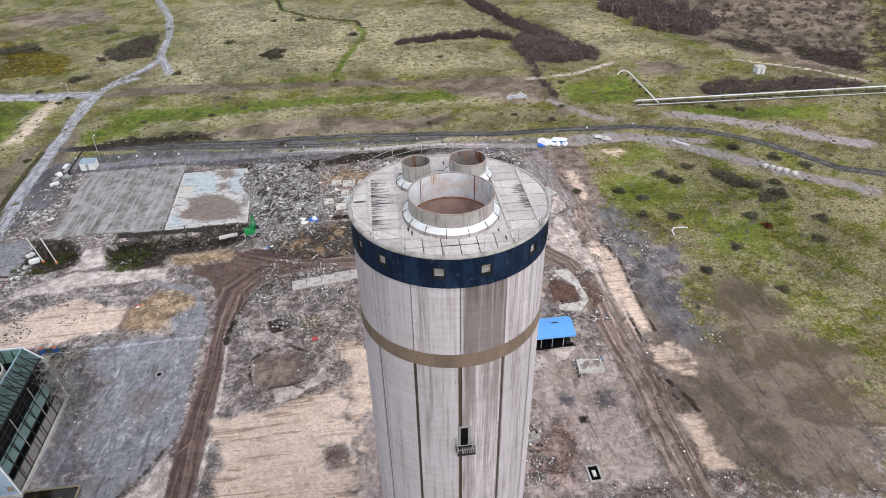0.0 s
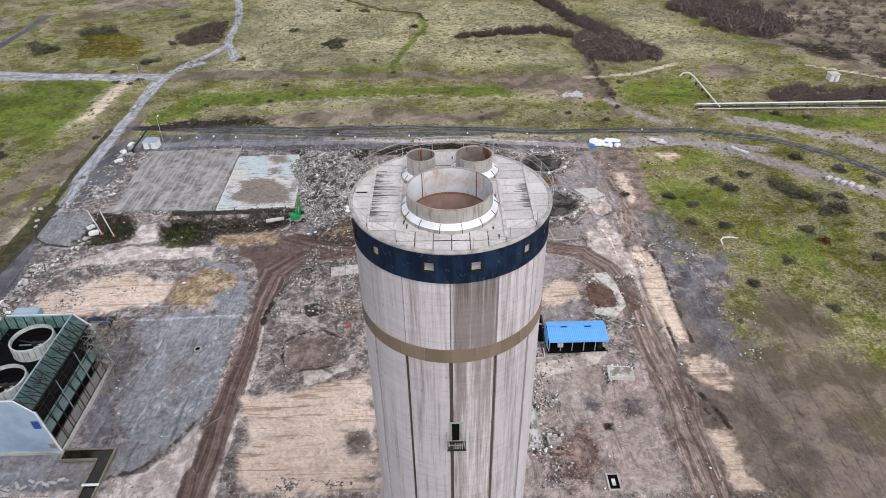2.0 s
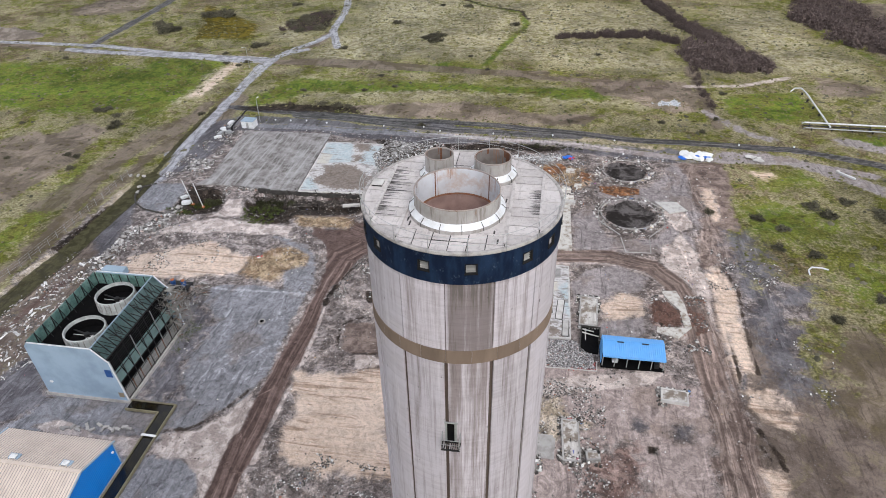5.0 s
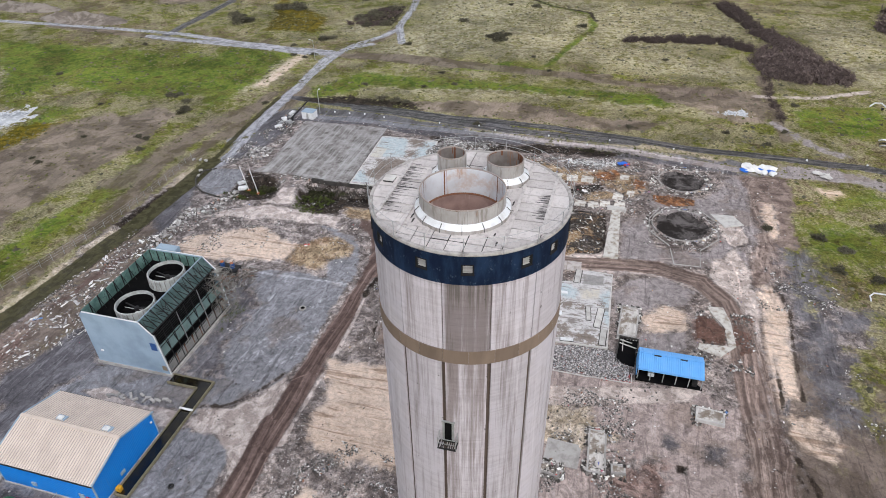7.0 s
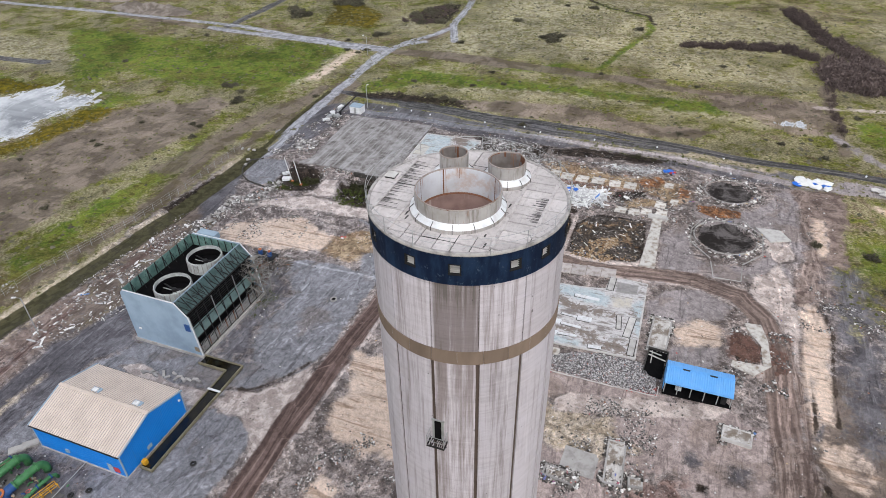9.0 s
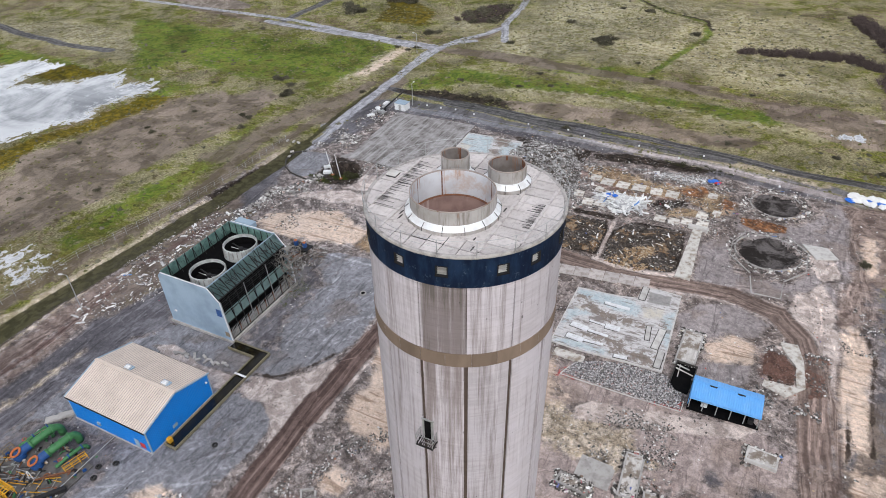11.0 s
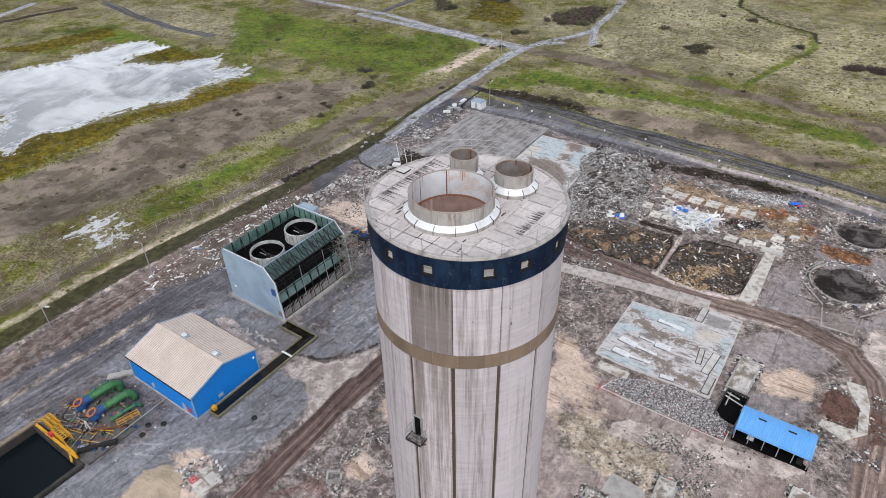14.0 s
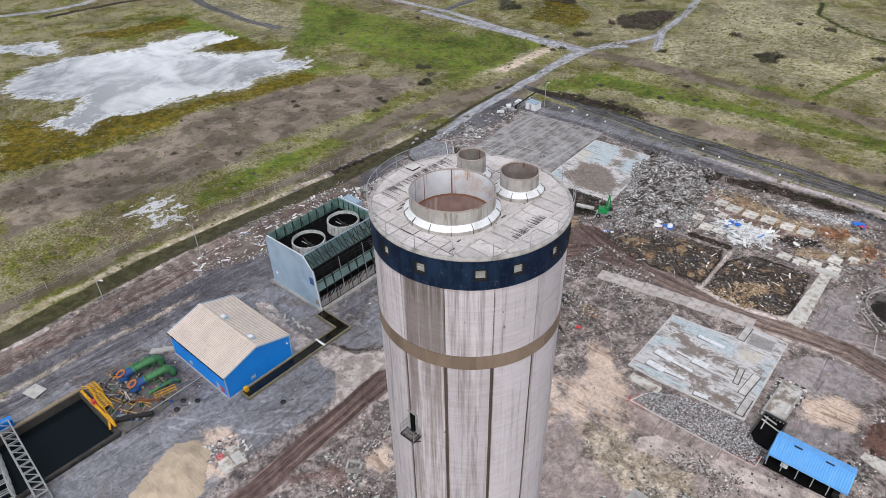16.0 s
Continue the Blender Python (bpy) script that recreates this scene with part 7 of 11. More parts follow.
        vs = [bm.verts.new(p) for p in ((face_x(4.5) - 0.05, a, 4.5), (face_x(4.5) - 0.05, b, 4.5), (face_x(6.5) - 0.5, b, 6.6), (face_x(6.5) - 0.5, a, 6.6))]
        bm.faces.new(vs)
        bmesh.ops.solidify(bm, geom=bm.faces[:], thickness=0.05)
        part("louvre_sheet", bm, M_LOUVRE, u, "wide dull teal louvre sheet")
    for i in range(54):
        yy = -d + 0.4 + (2 * d - 0.8) * i / 53
        part("slat", bar((face_x(0.6) - 0.12, yy, 0.6), (face_x(3.0) - 0.12, yy + 0.05, 3.0), 0.10), M_STEEL if i % 7 else M_RUST, u)
    for i in range(6):
        z = 6.9 + i * 0.45
        part("cross_slat", bar((face_x(z) - 0.5, -d + 0.3, z), (face_x(z) - 0.5, d - 0.3, z), 0.06), M_DARKSTEEL, u)
    # fan stacks
    for fx, fy in ((-65.65 - cx, 72.5 - cy), (-65.9 - cx, 82.2 - cy)):
        st = part("fan_ring", lathe([(3.62, deckz - 0.1), (3.40, deckz + 0.9), (3.42, deckz + 2.35), (3.26, deckz + 2.40), (3.22, deckz + 0.9), (3.35, deckz - 0.1)], 48), M_STACK, u, "pale round fan stack")
        st.location = (fx, fy, 0)
        for i in range(24):
            an = 2 * math.pi * i / 24
            part("stack_rib", bar((3.5 * math.cos(an), 3.5 * math.sin(an), deckz), (3.46 * math.cos(an), 3.46 * math.sin(an), deckz + 2.3), 0.13), M_CONC, st)
        # deep shade of the well, put into a black lining
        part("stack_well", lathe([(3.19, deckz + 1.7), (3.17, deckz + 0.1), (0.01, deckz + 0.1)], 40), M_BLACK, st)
        part("hub", lathe([(0.01, deckz + 1.25), (0.45, deckz + 1.2), (0.5, deckz + 0.8), (0.3, deckz + 0.4)], 16), M_DARKSTEEL, st)
        for i in range(2):
            an = radians(15 + 150 * i)
            bm = bmesh.new()
            m = Matrix.Rotation(an, 4, "Z") @ Matrix.Rotation(radians(18), 4, "X")
            box(bm, 0.4, -0.22, deckz * 0 - 0.02, 3.05, 0.22, 0.02, m)
            bl = part("blade", bm, M_DARKSTEEL, st)
            bl.location = (0, 0, deckz + 1.0)
        rows_ = [(-0.2, q, deckz + 0.35, 2.4, q + 0.09, deckz + 0.44) for q in (-1.5, -0.9, -0.3, 0.2)]
        rows_ += [(q, -1.7, deckz + 0.45, q + 0.09, 0.5, deckz + 0.54) for q in (0.1, 0.7, 1.3, 2.0)]
        rows_ += [(-3.0, 0.25, deckz + 0.3, 3.0, 0.36, deckz + 0.38)]
        part("drive_frame", boxes(*rows_), M_WHITE, st, "broken pale drive frame")
    part("motor_box", boxes((-w + 1.2, -d + 0.4, deckz, -w + 2.9, -d + 1.4, deckz + 0.9)), M_CASING, u)
    part("far_hood", boxes((-w + 1.6, d + 0.05, top - 0.9, -w + 6.0, d + 1.7, top + 0.35)), M_CASING, u, "pale blue hood sheet on the end")


cooling_unit()


def lattice(bm, p0, axis_a, axis_b, rise, na, nb, nz, w=0.1, braces=True):
    """A scaffold of posts, rails and diagonals."""
    p0, axis_a, axis_b, rise = (Vector(v) for v in (p0, axis_a, axis_b, rise))
    for i in range(na + 1):
        for j in range(nb + 1):
            beam(bm, p0 + axis_a * i + axis_b * j, p0 + axis_a * i + axis_b * j + rise * nz, w)
    for k in range(nz + 1):
        for j in range(nb + 1):
            beam(bm, p0 + rise * k + axis_b * j, p0 + rise * k + axis_b * j + axis_a * na, w)
        for i in range(na + 1):
            beam(bm, p0 + rise * k + axis_a * i, p0 + rise * k + axis_a * i + axis_b * nb, w)
    if braces:
        for k in range(nz):
            for i in range(na):
                beam(bm, p0 + rise * k + axis_a * i, p0 + rise * (k + 1) + axis_a * (i + 1), w * 0.7)
                beam(bm, p0 + axis_b * nb + rise * (k + 1) + axis_a * i, p0 + axis_b * nb + rise * k + axis_a * (i + 1), w * 0.7)
            for j in range(nb):
                beam(bm, p0 + rise * k + axis_b * j, p0 + rise * (k + 1) + axis_b * (j + 1), w * 0.7)
    return bm


M_TUBE = worn("dull_scaffold_tube", (0.27, 0.26, 0.24), (0.14, 0.115, 0.095), rough=0.7, metal=0.2, scale=1.5, amount=0.8)
# stair scaffold at the far corner of the cooling unit
st = thing("stair_scaffold", "rusty steel stair scaffold leaning on the cooling unit", "scaffold", -58.2, 86.4)
part("scaffold_frame", lattice(bmesh.new(), (-1.6, -2.0, 0), (1.7, 0, 0), (0, 2.0, 0), (0.09, 0.05, 1.9), 2, 2, 5, 0.10), M_TUBE, st)
for k in range(5):
    part("stair_flight", bar((-1.3 + (k % 2) * 2.6, -1.0, 0.1 + k * 1.9), (1.3 - (k % 2) * 2.6, -1.0, 2.0 + k * 1.9), 0.5, 0.08), M_TUBE, st)
    part("landing", boxes((-1.5, 0.1, 1.85 + k * 1.9, 0.4, 1.9, 1.93 + k * 1.9)), M_TUBE, st)

# tangle of bent tubes round the stair
rng = random.Random(21)
for i in range(95):
    x, y, z = rng.uniform(-2.0, 2.4), rng.uniform(-2.4, 3.2), rng.uniform(0.2, 9.6)
    an, ln = rng.uniform(0, 6.28), rng.uniform(1.0, 3.0)
    part("bent_tube", bar((x, y, z), (x + ln * math.cos(an) * 0.6, y + ln * math.sin(an) * 0.6, max(0.1, min(10.6, z + rng.uniform(-1.2, 1.6)))), 0.07), (M_TUBE, M_STEEL, M_TUBE, M_RUST)[i % 4], st)
part("stair_net", boxes((-1.9, 1.95, 3.0, -0.2, 2.0, 6.4), (-1.75, -2.0, 5.4, -1.68, 1.2, 8.8)), M_GREENSHEET, st, "torn green netting")

# two blue pump motors with orange flanges on the end platform
MOTZ = 1.3
mp = thing("pump_motors", "two blue pump motors with orange flanges on a steel platform", "pump motor", -64.5, 98.5, gz(-64.5, 98.5))
part("platform", boxes((-2.6, -1.3, (MOTZ - 0.2), 2.6, 1.3, MOTZ)), M_DARKSTEEL, mp)
for x, y in ((-2.4, -1.1), (2.4, -1.1), (-2.4, 1.1), (2.4, 1.1)):
    part("platform_post", bar((x, y, -0.3), (x, y, (MOTZ - 0.1)), 0.16), M_DARKSTEEL, mp)
part("platform_brace", bar((-2.4, -1.1, 0.2), (2.4, -1.1, (MOTZ - 0.3)), 0.1), M_DARKSTEEL, mp)
for x in (-1.2, 1.2):
    mt_ = part("motor", lathe([(0.01, MOTZ), (0.50, MOTZ), (0.55, (MOTZ + 0.3)), (0.50, (MOTZ + 1.0)), (0.36, (MOTZ + 1.15)), (0.01, (MOTZ + 1.15))], 18, cx=x), M_BLUEPIPE, mp)
    part("flange", lathe([(0.14, (MOTZ + 1.15)), (0.36, (MOTZ + 1.16)), (0.36, (MOTZ + 1.34)), (0.14, (MOTZ + 1.34)), (0.14, (MOTZ + 1.15))], 18, cx=x), M_ORANGE, mt_)


# ---- open shed with a light blue roof ----
def open_shed():
    x0, x1, y0, y1 = 23.7, 34.7, 86.5, 91.6
    cx, cy, g = (x0 + x1) / 2, (y0 + y1) / 2, 0.35
    w, d = (x1 - x0) / 2, (y1 - y0) / 2
    s = thing("open_shed", "open-fronted shed with a light blue sheet roof", "shed", cx, cy, g)
    yr = d - 1.6
    for nm, a, b, c, e in (("roof_slope", (-w, -d, 2.65), (w, -d, 2.65), (w, yr, 3.35), (-w, yr, 3.35)), ("back_slope", (-w, yr, 3.35), (w, yr, 3.35), (w, d, 3.0), (-w, d, 3.0))):
        bm = bmesh.new()
        corrugated(bm, a, b, c, e, 30, 0.06)
        part(nm, bm, M_SHEDROOF, s)
    part("ridge", bar((-w, yr, 3.40), (w, yr, 3.40), 0.3, 0.08), M_SHEDROOF, s)
    for x in (-w + 3.2, w - 3.4):
        part("roof_slot", boxes((x - 0.6, yr - 0.42, 3.28, x + 0.6, yr - 0.22, 3.44)), M_DARKSTEEL, s, "dark ridge slot")
    part("front_fascia", boxes((-w, -d - 0.03, 2.35, w, -d + 0.03, 2.66)), M_SHEDROOF, s)
    # back wall and floor slab are black: shade under the roof, as colour
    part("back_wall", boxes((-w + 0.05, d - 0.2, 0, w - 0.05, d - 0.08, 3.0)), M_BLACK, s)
    for q in (-1, 1):
        part("end_wall", boxes((q * w - 0.08, -d + 0.9 if q < 0 else -d + 2.6, 0, q * w + 0.02, d - 0.1, 2.75)), M_SHEDROOF if q < 0 else M_DARKSTEEL, s)
    for i in range(6):
        x = -w + 0.15 + (2 * w - 0.3) * i / 5
        part("post", bar((x, -d + 0.25, 0), (x, -d + 0.25, 2.65), 0.14), M_STEEL, s)
    part("slab", boxes((-w - 0.1, -d - 0.1, -0.2, w + 0.1, d + 0.1, 0.03)), M_BLACK, s)
    part("bench", boxes((-w + 2.0, -d + 1.2, 0.03, -w + 3.0, -d + 1.9, 0.8)), M_WHITE, s)
    part("bin", boxes((w - 1.6, -d + 0.6, 0.03, w - 0.8, -d + 1.3, 1.0)), M_DARKSTEEL, s)


open_shed()

# ---- loose and broken things on the site ----
def chunks(name, label, spots, size, mat, flat=0.6, long=1.0, tilt=40, parent=None, category="rubble"):
    """Many broken pieces as one mesh; spots: rows of x, y, z; size: smallest and largest edge."""
    n_ = len(spots)
    rng = np.random.default_rng(len(name) * 131 + n_)
    s = size[0] + (size[1] - size[0]) * rng.random(n_) ** 2.2
    corner = np.array([(-1, -1, -1), (1, -1, -1), (1, 1, -1), (-1, 1, -1), (-1, -1, 1), (1, -1, 1), (1, 1, 1), (-1, 1, 1)], float) * 0.5
    v = corner[None] * (1 + rng.uniform(-0.35, 0.35, (n_, 8, 3)))
    v *= np.stack([s * long * rng.uniform(0.7, 1.3, n_), s * rng.uniform(0.5, 1.0, n_) / (long ** 0.4), s * flat * rng.uniform(0.4, 1.0, n_) / (long ** 0.4)], -1)[:, None]
    az, tx = rng.uniform(0, 2 * np.pi, n_), np.radians(rng.uniform(-tilt, tilt, n_))
    c_, s_ = np.cos(tx), np.sin(tx)
    y_, z_ = v[..., 1] * c_[:, None] - v[..., 2] * s_[:, None], v[..., 1] * s_[:, None] + v[..., 2] * c_[:, None]
    ty = np.radians(rng.uniform(-tilt, tilt, n_)) * 0.5
    x_ = v[..., 0] * np.cos(ty)[:, None] + z_ * np.sin(ty)[:, None]
    z_ = -v[..., 0] * np.sin(ty)[:, None] + z_ * np.cos(ty)[:, None]
    ca, sa = np.cos(az)[:, None], np.sin(az)[:, None]
    pts = np.stack([x_ * ca - y_ * sa, x_ * sa + y_ * ca, z_], -1) + np.asarray(spots, float)[:, None]
    face = np.array([(3, 2, 1, 0), (4, 5, 6, 7), (0, 1, 5, 4), (1, 2, 6, 5), (2, 3, 7, 6), (3, 0, 4, 7)])
    faces = (face[None] + 8 * np.arange(n_)[:, None, None]).reshape(-1, 4)
    me = bpy.data.meshes.new(name)
    me.from_pydata(pts.reshape(-1, 3).tolist(), [], faces.tolist())
    me.materials.append(mat)
    ob = new(name, me)
    if parent:
        ob.parent = parent
    return tagged(ob, label, category, kind="stuff")


def in_poly(x, y, pts):
    ins = np.zeros(len(x), bool)
    d = np.full(len(x), 1e9)
    for a, b in zip(pts, pts[1:] + pts[:1]):
        d = np.minimum(d, seg_dist(x, y, a, b)[0])
        if a[1] != b[1]:
            ins ^= ((a[1] > y) != (b[1] > y)) & (x < (b[0] - a[0]) * (y - a[1]) / (b[1] - a[1]) + a[0])
    return ins, d


def lie(x, y):
    """Height of the ground sheet at places on its grid."""
    ix = np.clip(np.searchsorted(gx, x) - 1, 0, nx - 2)
    iy = np.clip(np.searchsorted(gy, y) - 1, 0, ny - 2)
    z = PZ.reshape(ny, nx)
    ax = (x - np.array(gx)[ix]) / (np.array(gx)[ix + 1] - np.array(gx)[ix])
    ay = (y - np.array(gy)[iy]) / (np.array(gy)[iy + 1] - np.array(gy)[iy])
    return (z[iy, ix] * (1 - ax) + z[iy, ix + 1] * ax) * (1 - ay) + (z[iy + 1, ix] * (1 - ax) + z[iy + 1, ix + 1] * ax) * ay


def strewn(pts, count, seed, heap=0.0, slope=1.0, clump=0.0):
    """Random spots inside an outline, heaped towards its middle."""
    rng = np.random.default_rng(seed)
    xs, ys = [p[0] for p in pts], [p[1] for p in pts]
    x, y = rng.uniform(min(xs), max(xs), count * 3), rng.uniform(min(ys), max(ys), count * 3)
    ins, d = in_poly(x, y, pts)
    if clump:
        ins &= np.array([noise.noise((a * 0.22, b * 0.22, seed)) + 0.4 * noise.noise((a * 0.7, b * 0.7, seed)) for a, b in zip(x, y)]) > clump - 0.3
    x, y, d = x[ins][:count], y[ins][:count], d[ins][:count]
    lump = np.array([0.7 + 0.5 * noise.noise((a * 0.35, b * 0.35, 4.4)) for a, b in zip(x, y)])
    z = lie(x, y) + np.minimum(d * slope, heap) * lump + 0.04
    return np.stack([x, y, z], -1)


def mound(name, label, pts, heap, slope, mat, category="heap", step=0.8):
    """A heap's body under its loose pieces."""
    xs, ys = [p[0] for p in pts], [p[1] for p in pts]
    ux, uy = np.arange(min(xs) - 1, max(xs) + 1, step), np.arange(min(ys) - 1, max(ys) + 1, step)
    X, Y = np.meshgrid(ux, uy)
    x, y = X.ravel(), Y.ravel()
    ins, d = in_poly(x, y, pts)
    lump = np.array([0.7 + 0.5 * noise.noise((a * 0.35, b * 0.35, 4.4)) + 0.25 * noise.noise((a * 1.2, b * 1.2, 4.4)) for a, b in zip(x, y)])
    z = lie(x, y) + np.where(ins, np.minimum(d * slope, heap) * lump, -0.5)
    ids_ = np.arange(len(x)).reshape(len(uy), len(ux))
    q = np.stack([ids_[:-1, :-1], ids_[:-1, 1:], ids_[1:, 1:], ids_[1:, :-1]], -1).reshape(-1, 4)
    q = q[ins[q].any(1)]
    me = bpy.data.meshes.new(name)
    me.from_pydata(np.stack([x, y, z], -1).tolist(), [], q.tolist())
    me.materials.append(mat)
    me.polygons.foreach_set("use_smooth", np.ones(len(me.polygons), bool))
    return tagged(new(name, me), label, category, kind="stuff")


n = Nodes("heap_soil", 0.95, 0.0, 0.1)
a_, b_ = n.noise(1.2, 6, 0.7), n.noise(4.0, 5, 0.7)
c = n.mix(n.step(a_, 0.36, 0.62), (0.10, 0.088, 0.08), (0.26, 0.24, 0.225))
c = n.mix(n.step(b_, 0.54, 0.66), c, (0.48, 0.46, 0.44))
n.bump(b_, 0.8, 0.2)
M_HEAP = n.done(c)
n = Nodes("dark_bank_soil", 0.95, 0.0, 0.1)
a_, b_ = n.noise(1.2, 6, 0.7), n.noise(4.0, 5, 0.7)
c = n.mix(n.step(a_, 0.36, 0.62), (0.035, 0.030, 0.026), (0.085, 0.07, 0.058))
c = n.mix(n.math("MULTIPLY", n.step(b_, 0.55, 0.68), 0.7), c, (0.22, 0.20, 0.18))
n.bump(b_, 0.8, 0.2)
M_BANK = n.done(c)


n = Nodes("hill_spoil", 0.95, 0.0, 0.1)
a_, b_ = n.noise(0.12, 6, 0.7, None, 0.6), n.noise(1.0, 6, 0.7)
c = n.mix(n.step(a_, 0.42, 0.58), (0.27, 0.235, 0.205), (0.15, 0.125, 0.105))
c = n.mix(n.math("MULTIPLY", n.step(b_, 0.54, 0.66), 0.5), c, (0.11, 0.09, 0.07))
n.bump(b_, 0.6, 0.3)
M_SPOILHILL = n.done(c)
n = Nodes("ash_bed", 0.95, 0.0, 0.1)
a_, b_ = n.noise(0.22, 7, 0.72, None, 0.6), n.noise(3.0, 5, 0.7)
c = n.mix(n.step(a_, 0.44, 0.62), (0.022, 0.018, 0.016), (0.14, 0.125, 0.12))
c = n.mix(n.math("MULTIPLY", n.step(b_, 0.52, 0.64), 0.6), c, (0.035, 0.031, 0.03))
n.bump(b_, 0.6, 0.15)
M_ASHBED = n.done(c)
n = Nodes("burnt_spoil_soil", 0.95, 0.0, 0.1)
a_, b_, p_ = n.noise(1.2, 6, 0.7), n.noise(4.0, 5, 0.7), n.noise(0.22, 6, 0.68, None, 0.6)
c = n.mix(n.step(a_, 0.40, 0.60), (0.03, 0.025, 0.021), (0.085, 0.066, 0.052))
c = n.mix(n.math("MULTIPLY", n.step(p_, 0.50, 0.57), 0.9), c, n.mix(n.step(a_, 0.42, 0.58), (0.19, 0.105, 0.05), (0.33, 0.24, 0.155)))
c = n.mix(n.math("MULTIPLY", n.step(b_, 0.57, 0.66), 0.7), c, (0.30, 0.27, 0.24))
n.bump(b_, 0.8, 0.2)
M_SPOIL = n.done(c)


# ---- floor slabs of demolished halls ----
def slab_mat(name, stops, streak, dirt, streak_dir=(0.12, 1.6), blot=0.26):
    n = Nodes(name, 0.8, 0.0, 0.3)
    a, b, f = n.noise(blot, 8, 0.68, None, 0.3), n.noise(1.1, 6, 0.7), n.noise(3.0, 6, 0.75)
    s = n.noise(1.0, 6, 0.65, n.scaled(streak_dir[1], streak_dir[0], 1, None, 6))
    k = n.math("ADD", n.math("MULTIPLY", a, 0.75), n.math("MULTIPLY", b, 0.25))
    c = n.ramp(k, *stops)
    c = n.mix(n.math("MULTIPLY", n.step(s, 0.45, 0.66), streak), c, dirt)
    c = n.mix(n.math("MULTIPLY", n.step(f, 0.54, 0.72), 0.6), c, dirt)
    n.bump(f, 0.3, 0.04)
    return n.done(c)


M_SLAB_GREY = slab_mat("streaked_slab", ((0.40, (0.10, 0.088, 0.08)), (0.46, (0.17, 0.155, 0.147)), (0.52, (0.245, 0.228, 0.22)), (0.60, (0.33, 0.315, 0.31))), 0.6, (0.44, 0.43, 0.43), (0.06, 1.0))


M_PAVE = worn("dusty_paving", (0.50, 0.455, 0.43), (0.27, 0.225, 0.20), rough=0.9, scale=0.7, amount=0.9, vary=0.15)
M_FOUNDATION = slab_mat("foundation_floor", ((0.42, (0.19, 0.15, 0.12)), (0.485, (0.30, 0.26, 0.22)), (0.495, (0.46, 0.43, 0.40)), (0.56, (0.62, 0.59, 0.56))), 0.4, (0.22, 0.19, 0.165))


def slab(name, label, pts, mat, thick=0.22, lift=0.16):
    cx, cy = sum(p[0] for p in pts) / len(pts), sum(p[1] for p in pts) / len(pts)
    ob = part(name, prism([(x - cx, y - cy) for x, y in pts], lift - thick - 0.4, lift), mat)
    ob.matrix_basis = pose(cx, cy, gz(cx, cy))
    ob.rotation_euler = (0, -math.atan(0.0135), 0)
    return tagged(ob, label, "concrete slab")


slab("floor_slab", "large grey concrete floor slab streaked with dirt", [(-83.0, 143.2), (-81.0, 147.0), (-83.4, 178.0), (-55.2, 178.2), (-53.6, 142.4), (-62.0, 142.0), (-72.0, 143.6)], M_SLAB_GREY)
COATED = [(-54.6, 172.4), (-53.3, 141.9), (-45.0, 142.5), (-33.2, 142.6), (-34.0, 155.0), (-36.8, 172.4)]
coated_floor = slab("floor_slab", "white and pale blue floor slab with a broad mud patch", COATED, M_CONC_PALE, lift=0.2)
HALL_FLOOR = [(-2.3, 92.7), (3.0, 92.4), (8.8, 92.7), (11.7, 92.9), (18.4, 93.0), (18.3, 105.0), (18.1, 116.4), (14.0, 116.6), (10.3, 116.4), (10.0, 112.2), (6.5, 111.4), (2.9, 111.1), (-2.1, 110.9)]
hall_floor = slab("floor_slab", "broken pale hall floor with blue coating and mud patches", HALL_FLOOR, M_CONC_PALE)


def patch_depth(x, y, pts):
    """Metres inside the outline, negative outside."""
    inside, d = np.zeros(len(x), bool), np.full(len(x), 1e9)
    for p, q in zip(pts, pts[1:] + pts[:1]):
        d = np.minimum(d, seg_dist(x, y, p, q)[0])
        if p[1] != q[1]:
            inside ^= ((p[1] > y) != (q[1] > y)) & (x < (q[0] - p[0]) * (y - p[1]) / (q[1] - p[1]) + p[0])
    return np.where(inside, d, -d)


def worn_top(ob, outline, patches, mat, lift, step=0.25):
    """A thin worn coat over a slab, with named patches of other colour."""
    cx, cy = sum(p[0] for p in outline) / len(outline), sum(p[1] for p in outline) / len(outline)
    xs = np.arange(min(p[0] for p in outline), max(p[0] for p in outline), step)
    ys = np.arange(min(p[1] for p in outline), max(p[1] for p in outline), step)
    X, Y = (v.ravel() for v in np.meshgrid(xs, ys))
    ok = patch_depth(X, Y, outline) > 0.12
    grid = np.arange(len(X)).reshape(len(ys), len(xs))
    q = np.stack([grid[:-1, :-1], grid[:-1, 1:], grid[1:, 1:], grid[1:, :-1]], -1).reshape(-1, 4)
    q = q[ok[q].all(1)]
    used, back = np.unique(q, return_inverse=True)
    me = bpy.data.meshes.new("worn_coat")
    me.from_pydata(np.stack([X[used] - cx, Y[used] - cy, np.full(len(used), lift + 0.006)], -1).tolist(), [], back.reshape(-1, 4).tolist())
    for kind, groups in patches.items():
        v = np.full(len(used), -3.0)
        for pts in groups:
            v = np.maximum(v, patch_depth(X[used], Y[used], pts))
        me.attributes.new(kind, "FLOAT", "POINT").data.foreach_set("value", np.clip(v, -3, 3).astype(np.float32))
    me.materials.append(mat)
    coat = new("worn_coat", me)
    coat.parent = ob
    return coat


n = Nodes("coated_hall_floor", 0.8, 0.0, 0.3)
blot, mid, fine = n.noise(0.30, 8, 0.7, None, 0.4), n.noise(1.1, 6, 0.7), n.noise(3.2, 6, 0.75)
long_ = n.noise(1.0, 6, 0.68, n.scaled(0.16, 1.0, 1))
